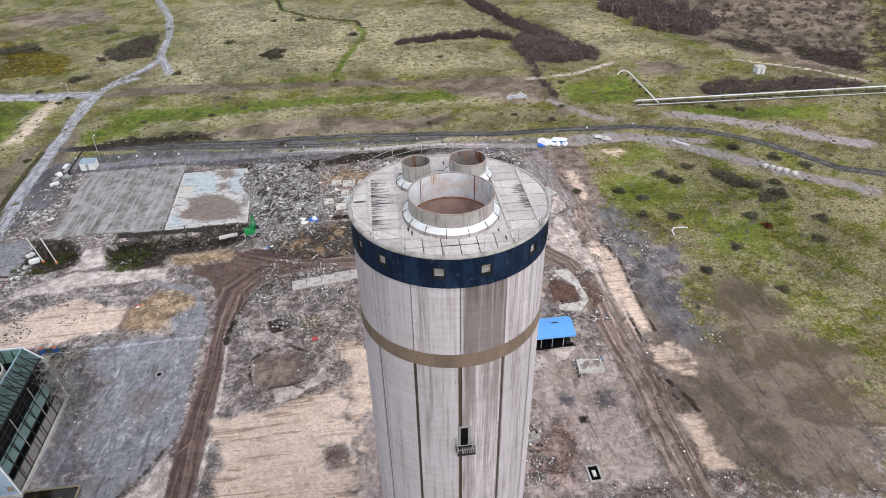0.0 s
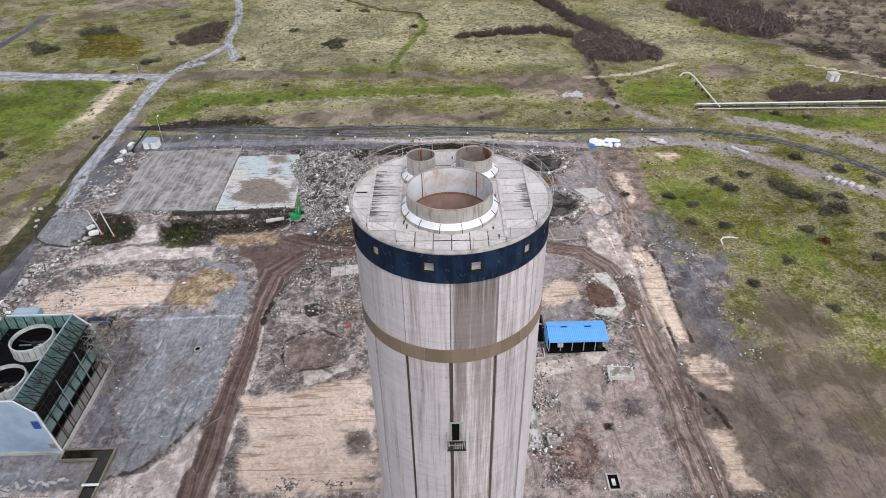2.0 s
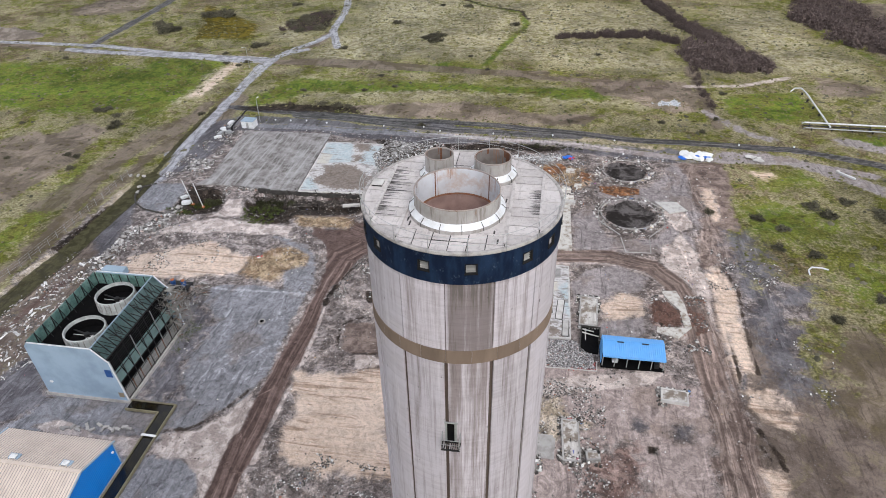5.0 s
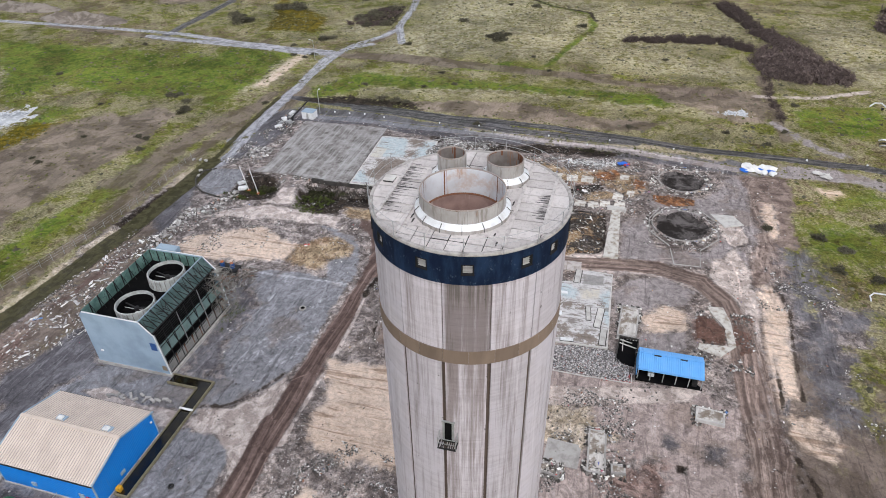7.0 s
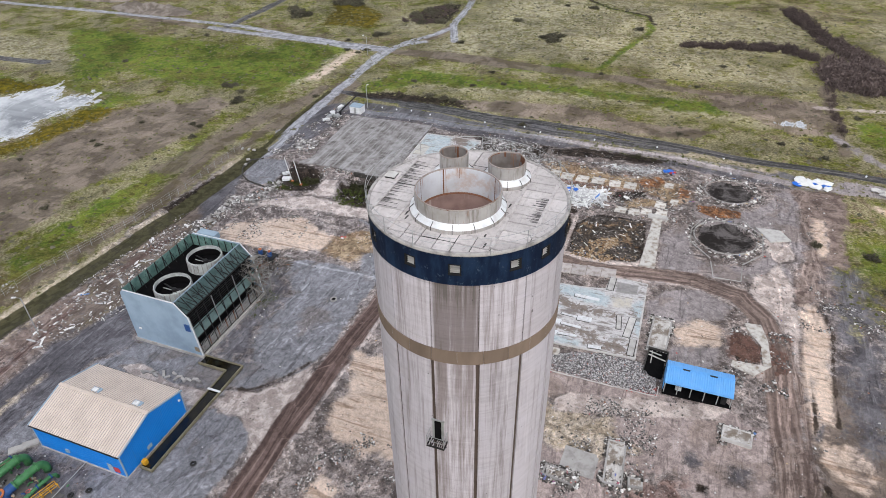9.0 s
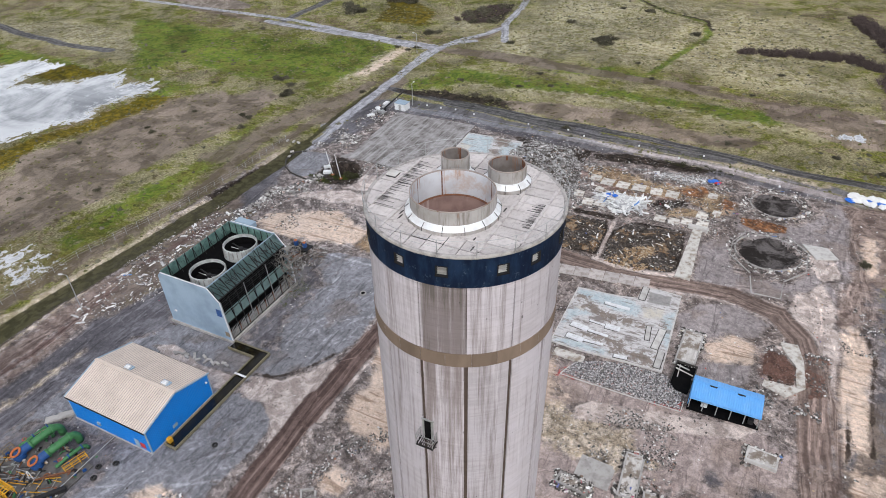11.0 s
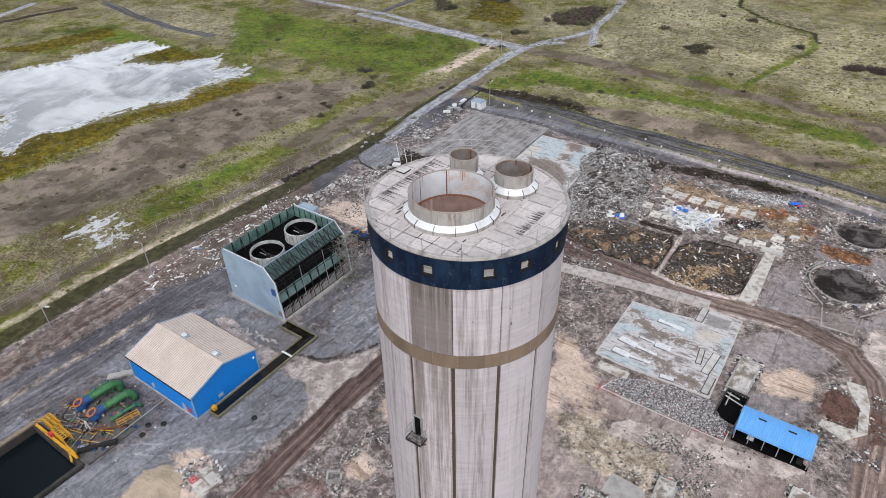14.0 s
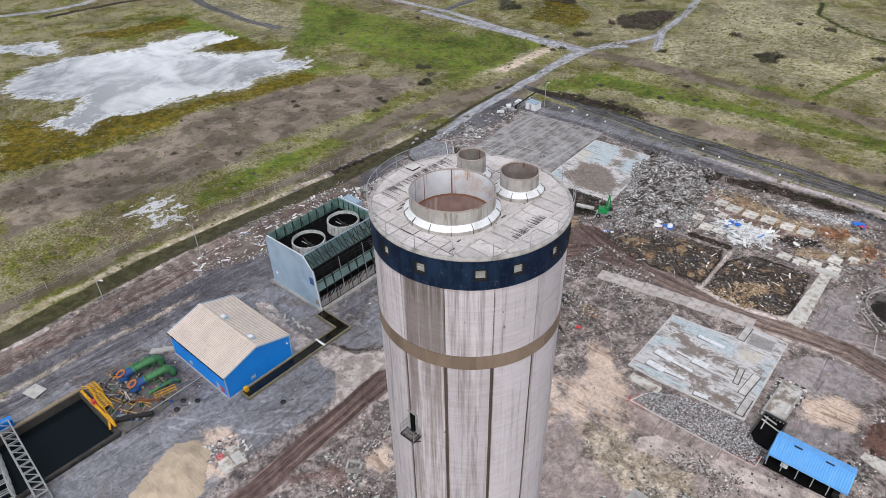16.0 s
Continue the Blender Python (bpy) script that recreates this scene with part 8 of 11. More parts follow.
wander = n.math("ADD", n.math("MULTIPLY", n.math("SUBTRACT", mid, 0.5), 5.0), n.math("MULTIPLY", n.math("SUBTRACT", fine, 0.5), 3.0))
c = n.ramp(n.math("ADD", n.math("MULTIPLY", blot, 0.5), n.math("MULTIPLY", long_, 0.5)), (0.42, (0.22, 0.19, 0.175)), (0.46, (0.42, 0.395, 0.385)), (0.51, (0.60, 0.575, 0.57)), (0.56, (0.50, 0.49, 0.485)), (0.60, (0.36, 0.34, 0.33)))
for kind, lo, hi, amount, first, second in (("blue", -0.5, 0.6, 0.85, (0.37, 0.46, 0.50), (0.50, 0.56, 0.58)), ("cream", -0.2, 0.3, 0.8, (0.60, 0.55, 0.46), (0.52, 0.49, 0.45)), ("grey", -0.2, 0.3, 0.85, (0.20, 0.19, 0.185), (0.28, 0.265, 0.25)), ("mud", -0.4, 0.5, 0.92, (0.135, 0.105, 0.085), (0.22, 0.175, 0.145))):
    m_ = n.step(n.math("ADD", n.attr(kind), n.math("MULTIPLY", wander, {"blue": 1.0, "mud": 1.6}.get(kind, 0.3))), lo, hi)
    c = n.mix(n.math("MULTIPLY", m_, amount), c, n.mix(n.step(mid, 0.42, 0.58), first, second))
c = n.mix(n.math("MULTIPLY", n.step(long_, 0.55, 0.64), 0.75), c, (0.20, 0.165, 0.14))
c = n.mix(n.math("MULTIPLY", n.step(fine, 0.52, 0.66), 0.65), c, (0.24, 0.215, 0.20))
n.bump(fine, 0.3, 0.04)
M_HALLCOAT = n.done(c)
worn_top(hall_floor, HALL_FLOOR, {
    "blue": ([(-1.9, 110.6), (3.0, 110.9), (9.8, 110.7), (11.9, 108.2), (11.0, 106.1), (4.9, 106.7), (-2.0, 108.4)], [(15.5, 108.2), (17.8, 111.0), (18.6, 103.3), (18.3, 98.6), (17.3, 100.1), (16.3, 105.7)], [(-1.6, 93.5), (1.0, 95.2), (8.4, 94.5), (8.3, 93.0), (-1.6, 92.6)], [(-1.9, 97.0), (-0.4, 101.0), (3.0, 103.4), (1.0, 104.6), (-1.9, 103.0)]),
    "cream": ([(11.6, 109.6), (15.9, 110.7), (15.8, 107.2), (12.3, 106.3)], [(-1.0, 104.4), (1.4, 105.6), (1.0, 103.6)]),
    "grey": ([(12.0, 115.2), (16.3, 115.2), (16.5, 112.0), (13.9, 111.5), (12.0, 111.6)],),
    "mud": ([(2.1, 96.9), (4.7, 97.8), (7.8, 98.1), (10.6, 97.8), (11.3, 94.9), (8.7, 93.6), (8.9, 96.0), (6.2, 96.5)], [(12.0, 95.9), (14.3, 96.9), (16.2, 96.1), (16.6, 93.7), (12.0, 93.8)], [(0.2, 106.2), (1.7, 107.2), (4.7, 105.3), (7.3, 105.1), (11.1, 104.6), (10.1, 103.3), (6.7, 102.8), (0.9, 104.6)], [(-1.9, 108.5), (0.7, 108.9), (1.2, 107.5), (-1.5, 106.7)], [(11.9, 103.3), (12.4, 104.9), (13.6, 104.5), (13.4, 102.9)], [(15.3, 105.4), (16.3, 106.7), (17.0, 105.9), (16.2, 104.8)]),
}, M_HALLCOAT, 0.16)

worn_top(coated_floor, COATED, {
    "blue": ([(-54.4, 172.0), (-46.0, 172.0), (-43.0, 160.0), (-53.6, 158.0)], [(-41.0, 171.0), (-37.0, 171.0), (-34.6, 158.0), (-42.0, 160.0)], [(-53.6, 150.0), (-53.2, 143.0), (-48.0, 143.4), (-51.0, 149.0)]),
    "cream": ([(-53.8, 165.0), (-50.0, 164.0), (-50.0, 158.0), (-53.6, 158.0)],),
    "grey": ([(-36.0, 156.0), (-34.4, 155.0), (-34.0, 150.0), (-35.6, 150.0)],),
    "mud": ([(-51.2, 157.0), (-46.0, 158.6), (-41.7, 157.8), (-35.3, 151.2), (-34.8, 144.7), (-43.8, 144.0), (-51.9, 147.7), (-49.4, 152.9)], [(-46.2, 172.2), (-41.1, 172.4), (-38.8, 168.0), (-43.4, 166.5)], [(-44.0, 164.0), (-41.0, 165.0), (-40.0, 161.0), (-43.0, 160.0)]),
}, M_HALLCOAT, 0.2)


def floor_strip(x0, y0, x1, y1, wide, high, mat):
    """A low upstand left on the floor, inside a dark plate coloured as its shade."""
    ln = math.hypot(x1 - x0, y1 - y0)
    ob = part("concrete_strip", boxes((0, -wide / 2, -0.3, ln, wide / 2, 0.16 + high)), mat)
    ob.matrix_basis = pose(x0, y0, gz(x0, y0), 0, 0, math.degrees(math.atan2(y1 - y0, x1 - x0)))
    # flat dark plate that draws the shade along the strip's sides
    part("slot", boxes((-0.16, -wide / 2 - 0.16, 0.10, ln + 0.16, wide / 2 + 0.16, 0.20)), M_WALLCONC, ob, "dark edging plate, the strip's shade in its colour")
    tagged(ob, "low white concrete strip remaining on the floor", "concrete strip", "concrete strips on the floor")


for row in ((0.0, 99.0, 3.4, 98.6, 1.2, 0.26), (3.5, 98.4, 7.4, 98.2, 0.5, 0.24), (0.1, 95.5, 3.4, 95.2, 1.2, 0.26), (3.5, 95.3, 7.1, 95.6, 0.45, 0.24), (6.2, 100.9, 9.0, 101.0, 1.2, 0.26), (3.0, 101.3, 6.1, 101.1, 0.35, 0.2),
            (4.4, 107.8, 9.4, 107.7, 0.65, 0.3), (9.6, 93.5, 12.0, 93.8, 0.7, 0.24)):
    floor_strip(*row, M_WHITE)
for row in ((14.3, 100.2, 13.9, 104.1, 0.8, 0.22), (16.0, 98.4, 16.5, 104.2, 1.2, 0.22), (17.3, 93.6, 17.4, 98.0, 1.1, 0.2), (10.9, 111.8, 11.0, 116.2, 1.2, 0.12)):
    floor_strip(*row, M_CONC_PALE)
ob = part("concrete_pad", boxes((-2.8, -0.9, -0.3, 2.8, 0.9, 0.24)), M_PAD)
ob.matrix_basis = pose(2.1, 90.4, gz(2.1, 90.4), 0, 0, -2)
tagged(ob, "pale cream concrete pad before the hall floor", "concrete pad")

# cracked paving bays along the haul road
rng = random.Random(31)
for i in range(10):
    x = -18.6 + 3.15 * i
    y = 114.1 + 0.165 * (x + 18.6) - 0.0012 * (x + 18.6) ** 2
    w, d = 3.08, 3.4 + rng.uniform(-0.2, 0.2)
    bm = prism([(-w / 2, -d / 2 + rng.uniform(0, 0.3)), (w / 2, -d / 2 + rng.uniform(0, 0.3)), (w / 2, d / 2), (w * 0.1, d / 2 - rng.uniform(0, 0.15)), (-w / 2, d / 2)], -0.4, 0.10 + rng.uniform(-0.02, 0.02))
    ob = part("paving_bay", bm, M_PAVE)
    ob.matrix_basis = pose(x, y, gz(x, y), rng.uniform(-0.4, 0.4), 0, 8 - 0.5 * i)
    tagged(ob, "cracked dusty concrete paving bay beside the haul road", "paving bay", "paving bays beside the road")

# row of square machine pads in the stripped hall
PADS = [(-11.2, 159.5, 2.6), (-7.6, 158.3, 3.3), (-3.5, 158.1, 3.1), (0.7, 158.3, 3.1), (5.1, 158.0, 3.0), (9.1, 158.1, 3.0), (-13.0, 149.4, 2.6), (-9.8, 146.2, 2.8), (-6.6, 146.6, 2.8), (8.5, 145.0, 2.6),
        (11.8, 145.1, 2.6), (14.6, 146.0, 2.6), (17.5, 150.3, 2.6), (18.2, 146.4, 2.6), (18.7, 161.2, 2.4), (20.6, 153.0, 1.8), (-8.6, 153.6, 2.2)]
for x, y, s in PADS:
    bm = bmesh.new()
    prism([(-s / 2 + random.uniform(-.2, .2), -s / 2), (s / 2, -s / 2 + random.uniform(-.2, .2)), (s / 2 + random.uniform(-.2, .2), s / 2), (-s / 2, s / 2 + random.uniform(-.2, .2))], -0.4, 0.12, bm)
    ob = part("machine_pad", bm, M_PAD)
    ob.matrix_basis = pose(x, y, gz(x, y), 0, 0, random.uniform(-5, 5))
    tagged(ob, "square pale concrete machine pad, chipped", "concrete pad", "machine pads of the stripped hall")

# narrow walkway slab with its broken head block
ob = slab("walkway_slab", "long narrow pale concrete walkway slab", [(15.6, 122.6), (18.8, 122.6), (18.5, 143.0), (16.4, 143.0)], M_PAD, lift=0.28)
ob = part("head_block", boxes((-2.3, -0.7, -0.2, 2.3, 0.7, 0.6), (-1.3, -0.3, 0.6, 1.3, 0.3, 0.75)), M_CONC_PALE)
ob.matrix_basis = pose(17.5, 143.8, gz(17.5, 143.8), 0, 0, -4)
tagged(ob, "broken concrete block at the end of the walkway", "concrete block")


# ---- round settling tanks, burnt out ----
def ring_tank(x, y, r):
    tk = thing("round_tank", "low round concrete tank wall filled with dark ash", "tank", x, y)
    for i in range(28):
        if i in (9, 17):
            continue
        a0 = i * 360 / 28
        h = 0.06 + random.uniform(-0.12, 0.12)
        part("wall_block", lathe([(r - 0.22, -0.5), (r - 0.22, h), (r, h), (r, -0.5)], 3, a0 + 0.3, a0 + 360 / 28 - 0.3), M_CONC, tk)
    chunks("tank_ash", "dark ash and broken bits in the tank", strewn([(x + (r - 0.6) * math.cos(q), y + (r - 0.6) * math.sin(q)) for q in np.linspace(0, 2 * np.pi, 13)[:-1]], 900, int(x * 7)), (0.08, 0.4), M_ASH)
    mound("ash_fill", "black ash filling a round tank", [(x + (r - 0.8 + 0.5 * math.sin(5 * q + x)) * math.cos(q), y + (r - 0.8 + 0.5 * math.sin(4 * q + y)) * math.sin(q)) for q in np.linspace(0, 2 * np.pi, 21)[:-1]], 0.35, 0.3, M_ASHBED, step=0.6)
    return tk


for x, y, r in ((33.6, 162.7, 6.2), (32.9, 140.2, 7.0)):
    rim_ = np.concatenate([strewn([(x + rr * math.cos(q0 + dq), y + rr * math.sin(q0 + dq)) for rr, dq in ((r - 0.2, 0), (r + 1.9, 0), (r + 1.9, 0.45), (r - 0.2, 0.45))], 34, 70 + i) for i, q0 in enumerate(np.linspace(0, 2 * np.pi, 15)[:-1])])
    chunks("rim_debris", "broken concrete round the tank rim", rim_, (0.12, 0.7), M_LITTER, flat=0.35)


ring_tank(33.6, 162.7, 6.2)
ring_tank(32.9, 140.2, 7.0)
for x0, y0, x1, y1 in ((30.1, 129.4, 30.8, 123.4), (30.8, 123.4, 36.3, 123.6), (36.3, 123.6, 36.6, 129.6), (25.4, 141.6, 25.4, 136.0), (25.4, 136.0, 30.0, 130.6), (36.6, 130.0, 40.8, 135.4), (40.8, 135.4, 41.0, 143.0), (41.0, 143.0, 36.6, 148.6), (25.4, 141.6, 27.6, 146.6)):
    ob = part("kerb", bar((x0, y0, -0.03), (x1, y1, -0.03), 0.2), M_CONC)
    ob.location = (0, 0, gz(x0, y0))
    tagged(ob, "low concrete kerb of a yard beside the tank", "kerb", "yard kerbs")
slab("yard_slab", "pale concrete apron near the tanks", [(39.6, 146.6), (44.8, 146.8), (47.0, 143.0), (42.6, 141.2)], M_CONC_PALE, lift=0.1)

# small ruined foundations
def ruin(x, y, w, d, h, rz=0.0, mat=None, label="roofless foundation walls of pale concrete", rubble=0):
    rn = thing("ruined_foundation", label, "foundation", x, y, None, rz, "ruined foundations")
    for r in ((-w / 2, -d / 2, -0.4, w / 2, -d / 2 + 0.3, h), (-w / 2, d / 2 - 0.3, -0.4, w / 2 - 0.4, d / 2, h * 0.8), (-w / 2, -d / 2 + 0.3, -0.4, -w / 2 + 0.3, d / 2 - 0.3, h), (w / 2 - 0.3, -d / 2 + 0.3, -0.4, w / 2, d / 2 - 0.5, h * 0.7)):
        part("wall_stub", boxes(r), mat or M_CONC, rn)
    part("floor", boxes((-w / 2 + 0.3, -d / 2 + 0.3, -0.4, w / 2 - 0.3, d / 2 - 0.3, 0.05 if not rubble else h - 0.12)), M_FOUNDATION if rubble else (mat or M_HEAP), rn)
    if rubble:
        q = max(w, d) / 2 + 0.8
        chunks("foundation_rubble", "broken pale concrete in and round the foundation", strewn([(x - w / 2 - 0.6, y - d / 2 - 0.6), (x + w / 2 + 0.6, y - d / 2 - 0.6), (x + w / 2 + 0.6, y + d / 2 + 0.6), (x - w / 2 - 0.6, y + d / 2 + 0.6)], rubble, int(q * 50), h * 0.6, clump=0.15), (0.1, 0.6), M_LITTER)
    return rn


ruin(35.7, 80.6, 4.6, 3.0, 0.5, -5, M_CONC_PALE, rubble=160)
ruin(21.9, 101.6, 3.6, 9.2, 0.35, -3, rubble=700, label="narrow roofless concrete pit walls with rubble")
sp = thing("sunken_bay", "dark sunken bay with pale cross beams beside the shed", "pit", 22.0, 93.4, None, -4)
# black plate at ground level, coloured as the bay's shade
part("bay_floor", boxes((-1.7, -3.6, -0.3, 1.6, 3.2, 0.06)), M_BLACK, sp)
for r in ((-1.9, -3.6, -0.3, -1.7, 3.4, 0.45), (-1.7, 3.2, -0.3, 1.8, 3.4, 0.45), (1.6, 0.6, -0.3, 1.8, 3.2, 0.45)):
    part("bay_wall", boxes(r), M_WALLCONC, sp)
for a_, b_ in (((-1.6, 1.4, 0.35), (1.5, 0.7, 0.35)), ((-1.6, 2.3, 0.35), (0.6, 1.9, 0.35)), ((-0.9, -0.6, 0.3), (-1.1, 2.6, 0.3))):
    part("cross_beam", bar(a_, b_, 0.16), M_CONC_PALE, sp)
bw = thing("yard_wall", "low dark wall stub behind the shed", "wall", 29.4, 92.7, None, 1)
part("wall_stub", boxes((-6.0, -0.3, -0.2, 5.2, 0.35, 0.9)), M_WALLCONC, bw)
part("coping", boxes((-6.0, -0.4, 0.9, 5.2, -0.3, 1.0)), M_CONC, bw)
ruin(18.2, 69.2, 2.9, 8.4, 0.3, 2, rubble=600)
ruin(13.0, 67.6, 5.4, 4.6, 0.08, -3, M_CONC, label="broken foundation walls round a dirt floor")
ruin(10.6, 64.2, 5.0, 2.2, 0.4, -8, rubble=600)
ruin(21.6, 66.4, 2.2, 1.8, 0.5, 6, rubble=60)
ruin(-24.6, 45.8, 2.4, 2.0, 0.6, 35)
pb = thing("painted_base", "flat cracked concrete base with a red painted square", "concrete slab", -41.0, 34.3, None, -8)
part("base_slab", prism([(-2.1, -2.0), (0.2, -2.2), (2.2, -1.9), (2.3, 1.8), (0.6, 2.1), (-2.0, 2.0)], -0.4, 0.12), M_FOUNDATION, pb)
part("pale_plate", boxes((-0.7, -1.9, 0.12, 1.2, -0.2, 0.16)), M_PAD, pb)
part("pale_plate", boxes((-0.6, 0.1, 0.12, 1.9, 1.7, 0.15)), M_CONC_PALE, pb)
for r in ((-2.0, -1.7, 0.12, -0.8, -1.5, 0.15), (-2.0, -0.8, 0.12, -0.8, -0.6, 0.15), (-2.0, -1.5, 0.12, -1.8, -0.8, 0.15), (-1.0, -1.5, 0.12, -0.8, -0.8, 0.15), (-1.6, -1.35, 0.12, -1.2, -0.95, 0.22)):
    part("red_paint", boxes(r), M_RED, pb)
chunks("base_rubble", "broken concrete round the painted base", strewn([(-46.5, 32.0), (-42.0, 31.0), (-38.8, 34.0), (-39.2, 38.0), (-43.0, 38.0), (-46.0, 36.0)], 380, 71, clump=0.1), (0.08, 0.5), M_CRUSHED)
# open inspection pit
pit = thing("inspection_pit", "small open pit with a concrete rim", "pit", 29.3, 58.5)
for r in ((-1.0, -1.5, -0.6, -0.75, 1.5, 0.2), (0.75, -1.5, -0.6, 1.0, 1.5, 0.2), (-0.75, -1.5, -0.6, 0.75, -1.25, 0.2), (-0.75, 1.25, -0.6, 0.75, 1.5, 0.2)):
    part("rim", boxes(r), M_CONC, pit)
# the pit's shade, drawn by a black floor plate
part("pit_floor", boxes((-0.75, -1.25, -0.6, 0.75, 1.25, 0.03)), M_BLACK, pit)
part("pale_scrap", boxes((-0.3, -0.6, 0.03, 0.25, 0.5, 0.18)), M_CONC_PALE, pit)
# manhole
mh = thing("manhole", "round manhole with a dark open cover", "manhole", -42.8, 90.7)
part("ring", lathe([(0.45, -0.2), (0.45, 0.12), (0.7, 0.12), (0.75, -0.2)], 20), M_CONC, mh)
# black disc coloured as the shade down the shaft
part("shaft_mouth", lathe([(0.46, 0.04), (0.01, 0.04)], 16), M_BLACK, mh)

chunks("scrap_tubes", "tangle of cut tubes and scrap round the pump motors", strewn([(-68.5, 95.5), (-60.0, 92.5), (-57.0, 96.0), (-58.5, 101.5), (-66.0, 102.0)], 260, 44, 0.8, 0.4), (0.25, 0.55), M_SCRAP, flat=0.25, long=4.5, tilt=35, category="scrap metal")

# low pale kerbs round the rubble plot, with torn red barrier plastic
for (x0, y0), (x1, y1) in (((2.0, 85.3), (8.0, 85.2)), ((8.0, 85.2), (15.5, 85.1)), ((15.5, 85.1), (22.9, 85.2)), ((22.9, 85.2), (23.0, 87.6)), ((2.0, 85.3), (3.0, 87.8))):
    br = thing("barrier_kerb", "low pale concrete kerb, chipped and dusty", "kerb", x0, y0, None, 0, "kerbs of the rubble plot")
    part("kerb_stone", bar((0, 0, 0.08), (x1 - x0, y1 - y0, 0.08), 0.15), M_CONC_PALE, br)
M_REDBITS = rubble_mat("red_plastic_bits", ((0.0, (0.16, 0.03, 0.03)), (0.5, (0.42, 0.07, 0.07)), (1.0, (0.56, 0.14, 0.13))))
chunks("red_scraps", "torn red barrier plastic along the kerb", strewn([(1.0, 84.6), (2.0, 87.6), (4.2, 88.4), (3.2, 86.2), (5.4, 85.2)], 90, 71), (0.08, 0.3), M_REDBITS, flat=0.2, long=2.0, tilt=15, category="scrap")
chunks("red_scraps", "torn red barrier plastic along the kerb", strewn([(17.6, 85.1), (22.6, 85.4), (22.8, 88.0), (21.8, 87.2), (20.0, 85.9)], 110, 72), (0.1, 0.34), M_REDBITS, flat=0.2, long=2.4, tilt=15, category="scrap")

# pale apron round red-brown spoil beside the open shed
slab("apron_slab", "pale broken concrete apron curving round red spoil", [(36.9, 109.9), (39.9, 110.2), (41.0, 106.0), (41.4, 99.1), (38.4, 95.6), (34.6, 97.0), (34.9, 98.5), (40.0, 98.7), (39.7, 104.3), (37.8, 107.2)], M_PAD, lift=0.14)
RED_SPOIL = [(34.4, 107.0), (37.6, 106.8), (39.5, 104.3), (39.8, 99.2), (36.5, 98.8), (34.1, 100.3)]
n = Nodes("red_brown_spoil", 0.95, 0.0, 0.1)
a_, b_ = n.noise(0.7, 6, 0.7), n.noise(2.4, 6, 0.75)
c = n.mix(n.step(a_, 0.40, 0.60), (0.085, 0.05, 0.04), (0.17, 0.095, 0.075))
c = n.mix(n.math("MULTIPLY", n.step(b_, 0.56, 0.68), 0.7), c, (0.36, 0.31, 0.28))
n.bump(b_, 0.6, 0.15)
M_REDSPOIL = n.done(c)
mound("red_spoil", "low heap of red-brown spoil and brick", RED_SPOIL, 0.45, 0.4, M_REDSPOIL)
chunks("red_spoil_pieces", "brick bits and pale fragments on red-brown spoil", strewn(RED_SPOIL, 420, 81, 0.45, 0.4, 0.2), (0.06, 0.3), M_BRICKRED)

# ---- heaps ----
PILE = [(-39.5, 166.0), (-33.6, 175.5), (-22.0, 173.0), (-16.2, 163.1), (-14.0, 152.0), (-15.0, 143.5), (-20.8, 136.5), (-26.0, 132.0), (-29.0, 138.0), (-33.4, 150.7)]
mound("rubble_heap", "big heap of grey demolition rubble", PILE, 2.6, 0.45, M_BANK)
chunks("heap_pieces", "broken concrete, brick and metal on the heap", strewn(PILE, 24000, 11, 2.6, 0.45, 0.12), (0.06, 0.32), M_HEAPMIX, long=1.6)
chunks("heap_fines", "small dark and grey fragments on the heap", strewn(PILE, 14000, 16, 2.6, 0.45), (0.06, 0.30), M_RUBBLE, long=1.4)
chunks("heap_scraps", "pale sheet scraps on the heap", strewn(PILE, 500, 12, 2.7, 0.45, 0.2), (0.2, 0.8), M_WHITERUBBLE, flat=0.15, long=1.8)
chunks("heap_bars", "bent bars and laths sticking from the heap", strewn(PILE, 160, 17, 2.8, 0.45), (0.3, 0.6), M_HEAPMIX, flat=0.2, long=4.0, tilt=35)
chunks("heap_skirt", "loose rubble spilt round the heap", strewn([(-36.0, 148.0), (-30.0, 132.0), (-24.0, 128.0), (-14.0, 134.0), (-10.0, 146.0), (-13.0, 166.0), (-20.0, 176.0), (-35.0, 178.0), (-40.0, 168.0)], 5000, 18, 0.3, 0.2, 0.2), (0.06, 0.45), M_HEAPMIX)
n = Nodes("heap_sand", 0.95, 0.0, 0.1)
a_, b_ = n.noise(0.5, 5, 0.6), n.noise(1.0, 5, 0.6, n.scaled(0.5, 2.4, 1, None, 30), 0.8)
c = n.mix(n.step(a_, 0.4, 0.62), (0.56, 0.45, 0.335), (0.48, 0.385, 0.285))
c = n.mix(n.math("MULTIPLY", n.step(b_, 0.54, 0.66), 0.6), c, (0.36, 0.285, 0.21))
n.bump(b_, 0.7, 0.3)
M_SAND = n.done(c)
mound("sand_heap", "smooth heap of tan sand", [(-49.5, 25.5), (-51.0, 30.0), (-48.6, 33.4), (-44.6, 33.6), (-42.2, 31.0), (-39.0, 28.6), (-38.0, 24.0), (-42.0, 19.0), (-47.0, 19.0)], 1.5, 0.4, M_SAND, "sand heap", 0.5)
WHITE_PILE = [(-9.2, 149.9), (-5.5, 153.5), (3.9, 153.0), (4.5, 145.9), (-2.3, 143.6)]
chunks("white_stick_heap", "tangled heap of white plastic pipes and laths", strewn(WHITE_PILE, 210, 13, 0.8, 0.4), (0.6, 1.15), M_WHITERUBBLE, flat=0.3, long=4.0, tilt=25, category="scrap heap")
